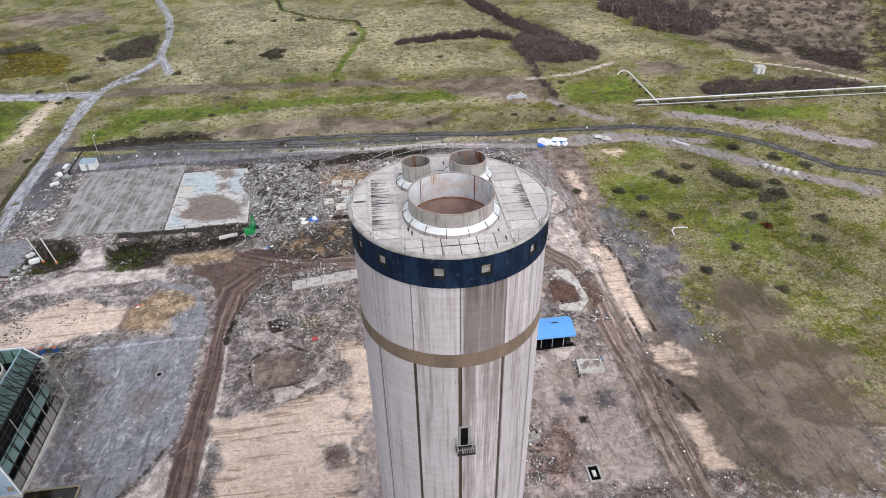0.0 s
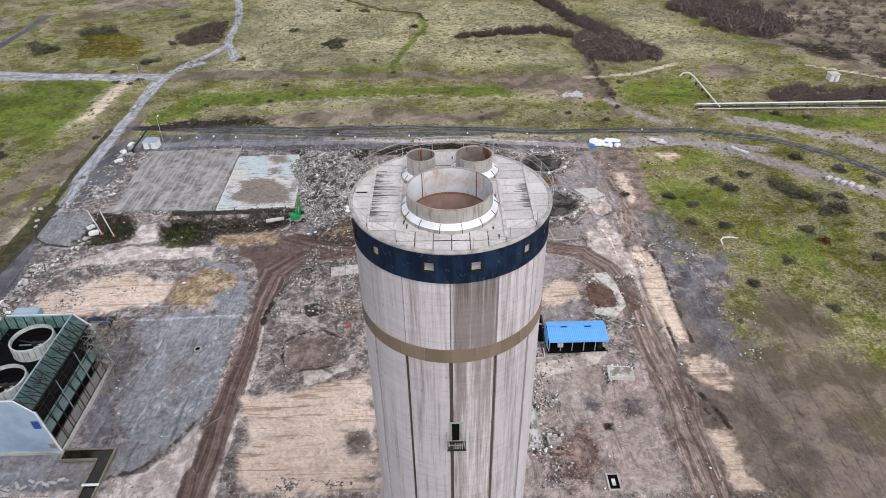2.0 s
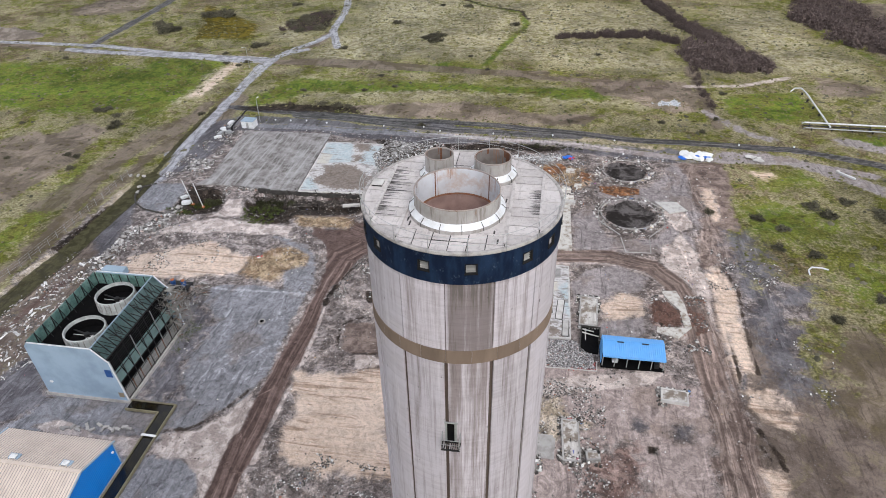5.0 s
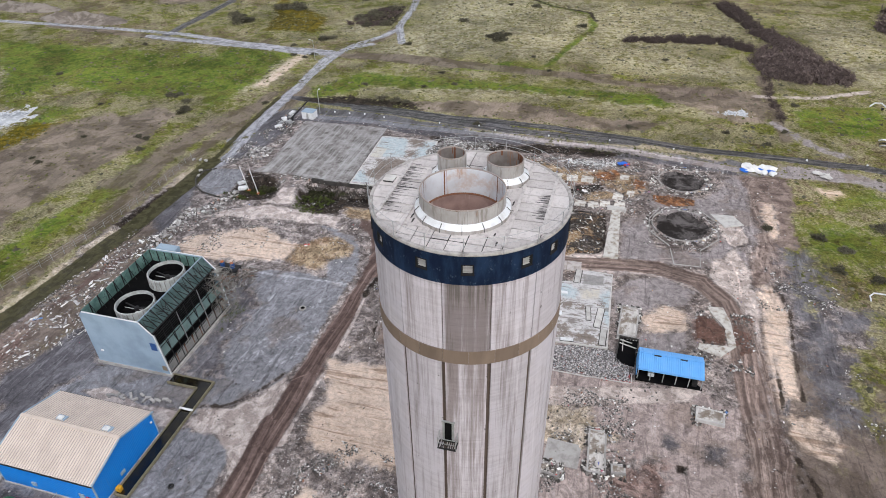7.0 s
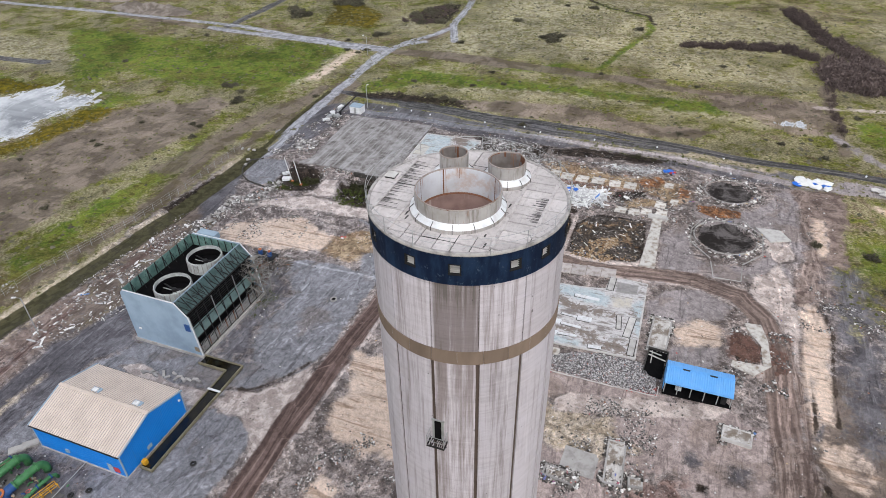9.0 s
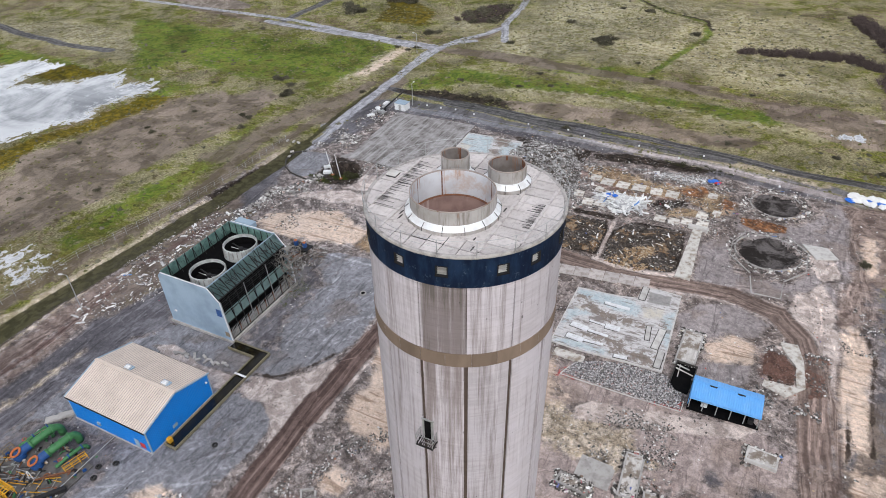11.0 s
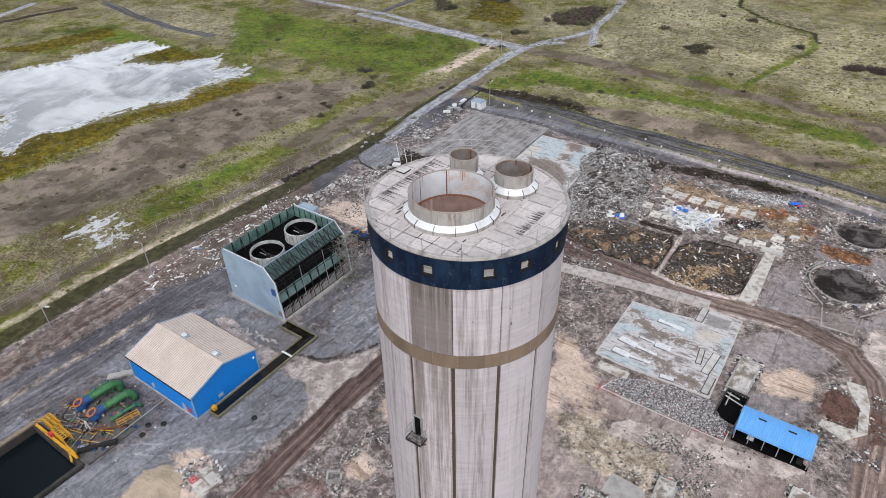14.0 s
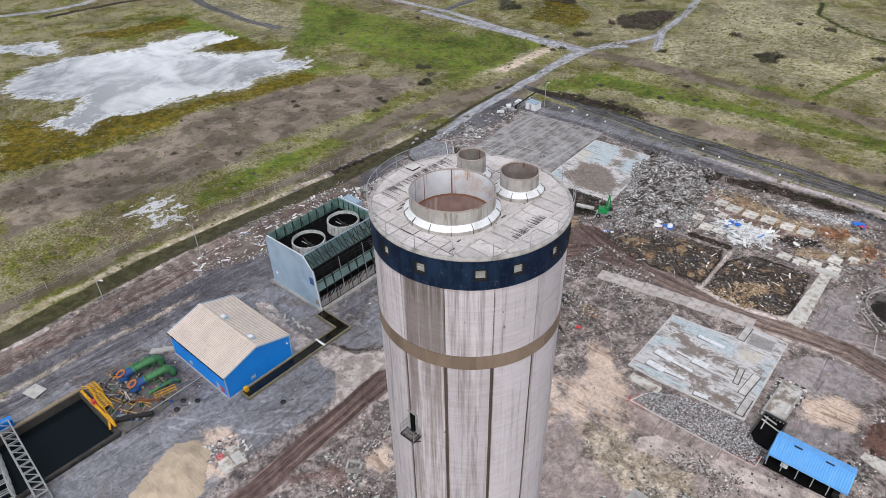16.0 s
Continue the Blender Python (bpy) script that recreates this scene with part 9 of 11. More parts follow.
PLOT = [(2.2, 86.0), (3.8, 89.6), (8.6, 91.8), (12.0, 92.6), (19.2, 92.8), (22.4, 89.6), (22.6, 85.6), (14.4, 85.5), (8.5, 85.6)]
mound("crushed_rubble", "spread of crushed grey rubble", PLOT, 0.5, 0.5, M_HEAP)
chunks("crushed_pieces", "crushed concrete and brick pieces", strewn(PLOT, 15000, 14, 0.5, 0.5), (0.05, 0.25), M_CRUSHED)
DARK1 = [(-27.0, 128.6), (-23.9, 132.9), (-16.8, 137.4), (-10.0, 139.0), (-3.2, 138.6), (-2.3, 135.7), (-2.0, 124.6), (-9.3, 124.0), (-19.2, 123.6)]
DARK2 = [(-0.2, 124.4), (-0.6, 135.5), (2.9, 140.6), (9.7, 141.4), (14.8, 140.6), (15.3, 126.0), (13.8, 123.6), (1.3, 121.8)]
for i, pl in enumerate((DARK1, DARK2)):
    mound("burnt_spoil", "dark burnt spoil spread over a plot", pl, 0.7, 0.25, M_SPOIL)
    chunks("spoil_pieces", "charred scraps and broken pieces on dark spoil", strewn(pl, 3600, 20 + i, 0.7, 0.25, 0.35), (0.08, 0.5), M_DARKRUBBLE)
    chunks("spoil_laths", "charred and pale laths on dark spoil", strewn(pl, 120, 25 + i, 0.75, 0.25), (0.2, 0.6), M_LITTER, flat=0.3, long=3.0, tilt=15)
    chunks("pale_spoil_pieces", "pale fragments on dark spoil", strewn(pl, 170, 30 + i, 0.75, 0.25, 0.4), (0.08, 0.45), M_LITTER)
M_OCHREBITS = rubble_mat("ochre_fragments", ((0.0, (0.16, 0.09, 0.045)), (0.5, (0.36, 0.24, 0.13)), (0.9, (0.50, 0.40, 0.28)), (1.0, (0.66, 0.60, 0.52))))
chunks("ochre_spoil", "ochre brick and timber fragments", strewn([(0.5, 122.5), (8.0, 121.5), (13.0, 128.0), (12.0, 134.0), (6.0, 133.0), (1.0, 129.0)], 1800, 33, 0.8, 0.25, 0.1), (0.1, 0.5), M_OCHREBITS)

# retaining bank under the mottled slab, with dark wet toe
BANKPTS = [(-55.0, 143.2), (-33.0, 143.2), (-31.6, 139.0), (-40.0, 137.2), (-54.0, 137.6), (-66.0, 138.6), (-66.0, 142.0)]
chunks("bank_rubble", "dark soil and broken concrete below the slab edge", strewn(BANKPTS, 1500, 41, 0.5, 0.3), (0.12, 0.7), M_DARKRUBBLE)
rw = thing("retaining_wall", "dark stained retaining wall under the slab edge", "wall", -48.0, 142.0, gz(-48.0, 142.0))
for i in range(9):
    x0 = -16.6 + i * 3.55
    part("wall_panel", boxes((x0 + 0.03, -0.05 - 0.06 * (i % 2), -2.7, x0 + 3.52, 0.5, 0.0 - 0.12 * ((i * 7) % 3))), M_WALLCONC, rw)
ob = part("fallen_beam", boxes((-2.2, -0.45, 0, 2.2, 0.45, 0.5)), M_CONC_PALE)
ob.matrix_basis = pose(-37.0, 136.6, gz(-37, 136) - 0.2, 0, 0, 14)
tagged(ob, "fallen pale concrete beam", "concrete beam")

# strewn rubble plots
PLOTS = [
    ([(-16.0, 167.5), (22.0, 171.5), (24.0, 166.0), (12.0, 163.5), (-14.0, 163.8)], 1200, (0.12, 0.8), M_RUBBLE, 0.35),
    ([(-14.0, 144.5), (22.0, 143.0), (24.0, 160.0), (-12.0, 158.0)], 500, (0.12, 0.6), M_RUBBLE, 0.2),
    ([(-32.0, 100.0), (-8.0, 99.0), (-6.0, 122.0), (-26.0, 125.0)], 3000, (0.1, 0.6), M_RUBBLE, 0.3),
    ([(-30.0, 110.0), (-18.0, 108.0), (-16.0, 121.0), (-26.0, 123.0)], 700, (0.12, 0.7), M_DARKRUBBLE, 0.3),
    ([(-30.0, 44.0), (-12.0, 44.0), (-10.0, 60.0), (-26.0, 62.0)], 2200, (0.1, 0.5), M_RUBBLE, 0.3),
    ([(-26.0, 36.0), (-14.0, 34.0), (-12.0, 46.0), (-24.0, 46.0)], 900, (0.12, 0.7), M_RUBBLE, 0.25),
    ([(10.0, 58.0), (24.0, 58.0), (24.0, 82.0), (12.0, 82.0)], 2000, (0.1, 0.5), M_RUBBLE, 0.3),
    ([(34.8, 97.0), (44.0, 97.0), (45.0, 108.0), (36.0, 108.0)], 1000, (0.12, 0.8), M_BRICKRED, 0.2),
    ([(33.0, 92.0), (44.0, 92.0), (46.0, 109.0), (35.0, 109.0)], 700, (0.12, 0.8), M_RUBBLE, 0.2),
    ([(20.8, 96.6), (23.6, 96.8), (23.4, 107.0), (20.7, 106.4)], 800, (0.12, 0.7), M_RUBBLE, 0.0),
    ([(24.0, 127.0), (42.0, 127.0), (46.0, 150.0), (26.0, 152.0)], 500, (0.1, 0.5), M_RUBBLE, 0.3),
    ([(26.0, 153.0), (46.0, 154.0), (46.0, 172.0), (26.0, 172.0)], 600, (0.1, 0.5), M_RUBBLE, 0.3),
    ([(-92.0, 95.0), (-62.0, 108.0), (-62.0, 126.0), (-88.0, 122.0)], 1800, (0.1, 0.6), M_RUBBLE, 0.35),
    ([(-100.0, 74.0), (-80.0, 74.0), (-82.0, 112.0), (-98.0, 110.0)], 1000, (0.12, 0.8), M_RUBBLE, 0.35),
    ([(-96.0, 146.0), (-84.0, 146.0), (-84.0, 182.0), (-92.0, 184.0)], 1200, (0.12, 0.8), M_RUBBLE, 0.3),
    ([(-74.0, 138.0), (-60.0, 138.0), (-60.0, 143.0), (-74.0, 143.5)], 500, (0.15, 0.8), M_RUBBLE, 0.2),
    ([(46.0, 82.0), (62.0, 82.0), (66.0, 96.0), (50.0, 100.0)], 400, (0.1, 0.6), M_RUBBLE, 0.35),
    ([(46.0, 112.0), (62.0, 112.0), (64.0, 128.0), (50.0, 128.0)], 900, (0.1, 0.6), M_RUBBLE, 0.35),
]
for i, (pl, cnt, sz, mt, cl) in enumerate(PLOTS):
    chunks("strewn_rubble", "strewn broken concrete and brick", strewn(pl, int(cnt * 1.3), 60 + i, clump=cl + 0.12), (sz[0] * 0.6, sz[1] * 0.62), mt)

# loose bits over all the stripped ground, thicker round the old hall
def site_spots(count, seed, clump, keep=()):
    rng = np.random.default_rng(seed)
    x, y = rng.uniform(-98, 62, count * 4), rng.uniform(18, 182, count * 4)
    ix, iy = np.clip(np.searchsorted(gx, x) - 1, 0, nx - 1), np.clip(np.searchsorted(gy, y) - 1, 0, ny - 1)
    at = iy * nx + ix
    ok = FIELD["site"][at] > 0.3
    for k_ in ("brown", "ditch", "track") + tuple(keep):
        ok &= FIELD[k_][at] < -0.3
    for cx_, cy_, r_ in ((4.755, 37.47, 7.5), (33.6, 162.7, 6.0), (32.9, 140.2, 6.8)):
        ok &= np.hypot(x - cx_, y - cy_) > r_
    for x0_, y0_, x1_, y1_ in ((45, 56, 64, 140), (-88, 0, -74, 70), (-77, -5, -59, 26), (-70.5, 41, -48, 68.5), (-75, 66, -56, 89), (23, 86, 35.5, 92.5)):
        ok &= ~((x > x0_) & (x < x1_) & (y > y0_) & (y < y1_))
    dens = np.array([noise.noise((a * 0.06, b * 0.06, seed)) + 0.6 * noise.noise((a * 0.25, b * 0.25, seed)) if o else -9 for a, b, o in zip(x, y, ok)])
    ok &= (dens > clump) & ((x > -84) | (y > 122) | (rng.random(len(x)) < 0.3))
    x, y = x[ok][:count], y[ok][:count]
    return np.stack([x, y, lie(x, y) + 0.05], -1)


chunks("loose_litter", "small pale and dark bits strewn over stripped ground", site_spots(6500, 5, 0.10, ("mud", "tan")), (0.05, 0.26), M_LITTER)
chunks("loose_stones", "scattered stones and broken concrete on stripped ground", site_spots(7500, 9, 0.18, ("mud", "tan")), (0.06, 0.34), M_RUBBLE)
chunks("stray_bits", "few stray bits on smooth dirt", site_spots(1600, 15, -0.2), (0.06, 0.3), M_LITTER)
HALL = [(-16.0, 142.0), (-14.0, 168.0), (4.0, 172.0), (27.0, 172.0), (27.0, 150.0), (20.0, 143.0), (4.0, 142.0)]
chunks("hall_litter", "cream, white and dark scraps over the stripped hall", strewn(HALL, 1700, 51, clump=0.35), (0.08, 0.45), M_LITTER, flat=0.3)
chunks("hall_sheets", "torn pale sheets over the stripped hall", strewn(HALL, 160, 52, clump=0.3), (0.3, 1.1), M_LITTER, flat=0.1, long=1.6, tilt=12)

chunks("white_scraps", "row of torn white scraps behind the hall", strewn([(-4.0, 168.0), (2.5, 170.6), (15.9, 171.0), (19.0, 169.0), (13.2, 165.0), (4.0, 164.8)], 1100, 53, 0.2, 0.3, 0.2), (0.08, 0.42), M_HEAPMIX, flat=0.3, long=1.8)
chunks("white_laths", "white laths and torn strips behind the hall", strewn([(0.0, 167.0), (3.0, 169.6), (15.9, 170.0), (18.0, 168.6), (12.0, 165.6)], 260, 54, 0.25, 0.3), (0.15, 0.5), M_WHITERUBBLE, flat=0.25, long=2.6, tilt=20)

# blue and white plastic bundles
def bundle(x, y, r, mats, n_, label, z=0.0, seed=1):
    rng = random.Random(seed)
    bd = thing("plastic_bundle", label, "rubbish", x, y, gz(x, y) + z, 0, "plastic rubbish")
    for i in range(n_):
        bm = bmesh.new()
        bmesh.ops.create_icosphere(bm, subdivisions=2, radius=1.0)
        s = rng.uniform(0.35, 0.8) * r
        for v in bm.verts:
            q = v.co * 1.7 + Vector((i * 3.1, seed, 0))
            v.co *= 0.75 + 0.5 * noise.noise(q)
            v.co.z = max(v.co.z * 0.55, -0.2)
        p = part("crumpled_sheet", bm, mats[i % len(mats)], bd)
        p.matrix_basis = pose(rng.uniform(-r, r), rng.uniform(-r, r) * 0.6, 0.15 * s, 0, 0, rng.uniform(0, 360)) @ Matrix.Diagonal((s, s * rng.uniform(0.5, 1.0), s * 0.5, 1))


bundle(-20.7, 144.4, 1.5, (M_BLUEPLASTIC, M_TARP), 6, "blue and white crumpled plastic on rubble", 0.7, 3)
bundle(-17.6, 139.6, 2.0, (M_TARP, M_BLUEPLASTIC, M_TARP), 8, "white and blue bags heaped on rubble", 0.3, 4)
bundle(-4.6, 149.6, 1.5, (M_BLUEPLASTIC, M_TARP), 5, "blue plastic sheet among white pipes", 0.8, 5)
bundle(18.0, 168.2, 1.7, (M_BLUEPLASTIC, M_BLUEPLASTIC, M_RED), 6, "blue and red plastic drums crushed together", 0.2, 6)
bundle(-26.2, 129.4, 1.3, (M_BLUEPLASTIC, M_TARP), 4, "blue and white scrap beside the track", 0.1, 7)
bundle(53.4, 172.6, 3.6, (M_TARP, M_TARP, M_TARP, M_BLUEPLASTIC), 14, "white bulk bags dumped beside the track", 0.0, 8)
bundle(-15.6, 96.6, 1.3, (M_CONC, M_RED, M_CONC), 4, "red barrier scraps on brick rubble", 0.0, 9)
bundle(-52.2, 112.0, 0.7, (M_RED, M_TARP), 3, "red and white scrap on the ground", 0.0, 10)
bundle(70.0, 173.0, 2.2, (M_CONC_PALE, M_CONC_PALE), 6, "pale boulders dumped on the grass", 0.0, 12)

# ---- green material handler ----
mc = thing("material_handler", "green wheeled material handler with folded boom", "machine", -31.2, 135.6, None, 25)
part("chassis", boxes((-1.9, -1.0, 0.55, 1.9, 1.0, 0.95)), M_STEEL, mc)
for x in (-1.35, 1.35):
    for y in (-1.15, 1.15):
        wh = part("wheel", lathe([(0.01, -0.22), (0.35, -0.22), (0.52, -0.2), (0.56, 0.0), (0.52, 0.2), (0.35, 0.22), (0.01, 0.22)], 18), M_TYRE, mc)
        wh.matrix_basis = pose(x, y, 0.56, 90, 0, 0)
        rm = part("hub", lathe([(0.01, -0.24), (0.22, -0.24), (0.22, 0.24), (0.01, 0.24)], 12), M_STEEL, wh)
for x, y in ((-2.1, -1.3), (-2.1, 1.3), (2.1, -1.3), (2.1, 1.3)):
    part("outrigger", bar((x * 0.75, y * 0.6, 0.75), (x * 1.15, y * 1.3, 0.1), 0.22), M_STEEL, mc)
part("turntable", lathe([(0.7, 0.95), (0.7, 1.2), (0.01, 1.2)], 20), M_DARKSTEEL, mc)
bm = boxes((-1.5, -0.95, 1.2, 0.7, 0.95, 1.95), (-1.45, -0.85, 1.95, -0.5, 0.85, 2.25))
part("body", bm, M_GREENMACH, mc)
cabm = part("cab", boxes((0.1, 0.25, 1.25, 1.4, 1.15, 2.95)), M_GREENMACH, mc)
part("cab_window", boxes((0.2, 1.155, 1.9, 1.3, 1.175, 2.8), (1.41, 0.35, 1.7, 1.43, 1.05, 2.8)), M_BLACK, cabm)
part("boom", bar((0.2, -0.3, 2.2), (0.75, -0.4, 6.2), 0.38, 0.3), M_GREENMACH, mc)
part("stick", bar((0.75, -0.4, 6.2), (1.35, -0.5, 3.0), 0.28, 0.22), M_GREENMACH, mc)
part("grab", lathe([(0.05, 2.0), (0.5, 2.2), (0.35, 2.8), (0.1, 2.9)], 8, cx=1.5, cy=-0.5), M_DARKSTEEL, mc)
part("ram", bar((0.6, -0.1, 2.4), (1.0, -0.2, 4.6), 0.16), M_STEEL, mc)

# ---- dock basin, pump station, channel ----
dock = thing("dock_basin", "deep concrete-walled basin of black water", "basin", -67.0, 11.0, -0.9)
for r in ((-7.6, -14.0, -4.8, -7.0, 14.6, 0.25), (6.6, -14.0, -4.8, 7.2, 14.6, 0.25), (-7.0, 13.9, -4.8, 6.6, 14.6, 0.25)):
    part("basin_wall", boxes(r), M_WALLCONC, dock)
ob = part("dock_water", boxes((-7.02, -15.0, -1.6, 6.62, 13.92, -1.3)), M_DOCKWATER)
ob.matrix_basis = pose(-67.0, 11.0, -0.9)
tagged(ob, "still black water in the basin", "water", kind="structure")
part("edge_beam", boxes((-7.9, -14.0, 0.25, -7.2, 14.6, 0.5)), M_WOOD, dock, "timber edge beam")


def pump_station():
    g = -0.9
    ps = thing("pump_station", "pump station with green pipes, blue valves and orange flanges", "pump station", -66.1, 30.8, g)
    part("pad", boxes((-7.6, -4.8, -0.4, 7.0, 5.0, 0.12)), M_PUMPPAD, ps, "stained dark concrete pad")
    for i, (x, y) in enumerate(((-4.6, 1.2), (-0.6, 1.3))):
        pts = [(x - 0.3, y - 0.2, 0.4), (x - 0.2, y + 0.3, 1.0), (x, y + 0.9, 1.35), (x + 0.25, y + 1.8, 1.45)]
        v = part("valve_body", sweep(pts, 0.72, 16), M_BLUEPIPE, ps, "blue cast valve body")
        part("valve_drum", lathe([(0.01, 0.1), (0.95, 0.1), (1.0, 0.5), (0.85, 1.05), (0.4, 1.2), (0.01, 1.2)], 20, cx=x - 0.3, cy=y - 0.1), M_BLUEPIPE, v)
        bm = bmesh.new()
        for k in range(28):
            a0, a1 = 2 * math.pi * k / 28, 2 * math.pi * (k + 1) / 28
            q = [bm.verts.new((r * math.cos(a), r * math.sin(a), z)) for a in (a0, a1) for r, z in ((0.60, 0.0), (0.92, 0.0), (0.92, 0.14), (0.60, 0.14))]
            for f in ((0, 1, 5, 4), (1, 2, 6, 5), (2, 3, 7, 6), (3, 0, 4, 7)):
                bm.faces.new([q[j] for j in f])
        fl = part("flange", bm, M_ORANGE, v, "bare orange pipe flange")
        fl.matrix_basis = pose(x - 0.4, y - 0.35, 1.55, 18, -8, 0)
        curve = [(x + 0.25 + 0.05 * 0, y + 1.8, 1.45), (x + 0.45, y + 2.6, 1.6), (x + 0.8, y + 4.0, 1.8), (x + 1.1, y + 5.2, 1.95)]
        for k in range(1, 8):
            an = math.pi / 2 * k / 7
            curve.append((x + 1.1 + 0.12 * math.sin(an) + 0.2 * k / 7, y + 5.2 + 1.1 * math.sin(an), 0.85 + 1.1 * math.cos(an)))
        curve.append((curve[-1][0], curve[-1][1], -0.1))
        pp = part("discharge_pipe", sweep(curve, 0.62, 18), M_GREENPIPE, ps, "large green pipe with a bend into the ground", smooth=True)
        for k, s in ((0, 0.0), (2, 0.0), (3, 0.0)):
            a, b = Vector(curve[k]), Vector(curve[k + 1])
            d = (b - a).normalized()
            part("pipe_flange", sweep([a - d * 0.12, a + d * 0.12], 0.82, 18), M_GREENPIPE, pp)
    # smaller lines
    for x, y, ln, mt in ((-6.4, 2.2, 4.6, M_GREENPIPE), (2.4, 2.0, 4.4, M_GREENPIPE)):
        pts = [(x, y, 0.7), (x + 0.3, y + ln * 0.5, 0.9), (x + 0.7, y + ln, 1.0), (x + 0.9, y + ln + 0.6, 0.7), (x + 0.95, y + ln + 0.8, 0.0)]
        sp = part("small_pipe", sweep(pts, 0.3, 12), mt, ps, smooth=True)
        for q in (1, 2):
            a = Vector(pts[q])
            part("pipe_flange", sweep([a - Vector((0.02, 0.1, 0)), a + Vector((0.02, 0.1, 0))], 0.44, 12), M_BLUEPIPE, sp)
        part("hand_wheel", lathe([(0.3, 1.5), (0.36, 1.54), (0.3, 1.58), (0.26, 1.54), (0.3, 1.5)], 14, cx=x + 0.2, cy=y + 1.0), M_RED, sp)
    # yellow walkway frames
    for x, y, rz, ln in ((-5.8, 4.6, 18, 3.0), (3.6, 2.4, 14, 3.6), (-8.4, -0.6, 5, 2.6)):
        bm = bmesh.new()
        for z in (0.6, 1.1):
            for yy in (0, 0.8):
                beam(bm, (yy, 0, z), (yy, ln, z), 0.08)
        for k in range(4):
            for yy in (0, 0.8):
                beam(bm, (yy, ln * k / 3, 0), (yy, ln * k / 3, 1.1), 0.08)
            beam(bm, (0, ln * k / 3, 0.6), (0.8, ln * k / 3, 0.6), 0.08)
        wf = part("handrail_frame", bm, M_YELLOW if x > 0 else M_WOOD, ps, "dull ochre handrail frame")
        wf.matrix_basis = pose(x, y, 0.1, 0, 0, -rz)
    # steel sections lying on the pad
    rng = random.Random(5)
    for i in range(60):
        x, y = rng.uniform(-6.8, 4.8), rng.uniform(-4.2, 0.6)
        a = rng.choice((15, 20, 110, 35)) + rng.uniform(-8, 8)
        ln = rng.uniform(1.2, 3.2)
        st_ = part("steel_section", bar((-ln / 2, 0, 0), (ln / 2, 0, 0), 0.09, 0.12), (M_STEEL, M_RUST, M_DARKSTEEL, M_STEEL, M_YELLOW)[i % 5], ps)
        st_.matrix_basis = pose(x, y, 0.2 + 0.05 * i % 0.3, 0, rng.uniform(-5, 5), a)
    bm = bmesh.new()
    for s in (-0.35, 0.35):
        beam(bm, (s, 0, 0.1), (s * 0.4, 0, 1.9), 0.12)
    beam(bm, (-0.14, 0, 1.9), (0.14, 0, 1.9), 0.14)
    fr = part("a_frame", bm, M_WHITE, ps, "small white lifting frame")
    fr.matrix_basis = pose(0.4, -0.9, 0.1, 0, 0, 20)
    part("dish_lid", lathe([(0.01, 0.45), (0.45, 0.4), (0.5, 0.3), (0.01, 0.3)], 20, cx=3.2, cy=-3.6), M_CASING, ps, "pale blue round lid")
    part("grey_duct", bar((3.6, -4.6, 0.5), (7.0, 0.2, 0.5), 0.7, 0.7), M_DARKSTEEL, ps, "grey steel duct")
    part("long_pipe", sweep([(6.3, -0.6, 0.75), (6.6, 10.4, 1.3)], 0.07, 10), M_STEEL, ps, "long thin white pipe")
    for i in range(130):
        x, y = rng.uniform(-7.4, 6.8), rng.uniform(-4.6, 6.4)
        w_, d_, h_ = rng.uniform(0.06, 0.32), rng.uniform(0.06, 0.22), rng.uniform(0.12, 0.7)
        bit = part("fitting", boxes((-w_, -d_, 0, w_, d_, h_)) if i % 3 else sweep([(-w_ * 1.6, 0, h_ * 0.6), (0, 0.1, h_), (w_ * 1.6, 0, h_ * 0.6)], 0.12, 8),
                   (M_STEEL, M_DARKSTEEL, M_RUST, M_CONC, M_WOOD, M_DARKSTEEL, M_BLUEPIPE, M_GREENPIPE)[i % 8], ps)
        bit.matrix_basis = pose(x, y, 0.1, 0, 0, rng.uniform(0, 180))
    part("rusty_lines", bar((1.0, -1.0, 0.3), (5.4, 3.2, 0.4), 0.25), M_RUST, ps)


pump_station()

# yellow rake gantry along the basin edge
yg = thing("rake_gantry", "yellow steel rake gantry at the basin edge", "gantry", -67.6, 25.5, -0.65)
bm = bmesh.new()
beam(bm, (-6.0, -0.2, 0.3), (6.2, 0.0, 0.3), 0.42)
part("main_beam", bm, M_YELLOW, yg)
for x0, x1, y0 in ((-4.6, -1.4, 0.7), (-1.0, 2.6, 0.3)):
    bm = bmesh.new()
    nseg = 6
    for k in range(nseg + 1):
        x = x0 + (x1 - x0) * k / nseg
        beam(bm, (x, y0, 0.4), (x, y0, 2.0), 0.10)
        beam(bm, (x, y0 + 1.3, 0.4), (x, y0 + 1.3, 2.0), 0.10)
        beam(bm, (x, y0, 2.0), (x, y0 + 1.3, 2.0), 0.12)
    for y in (y0, y0 + 0.65, y0 + 1.3):
        beam(bm, (x0, y, 2.0), (x1, y, 2.0), 0.13)
    for y in (y0, y0 + 1.3):
        beam(bm, (x0, y, 1.2), (x1, y, 1.2), 0.08)
    part("rake_cage", bm, M_YELLOW, yg)
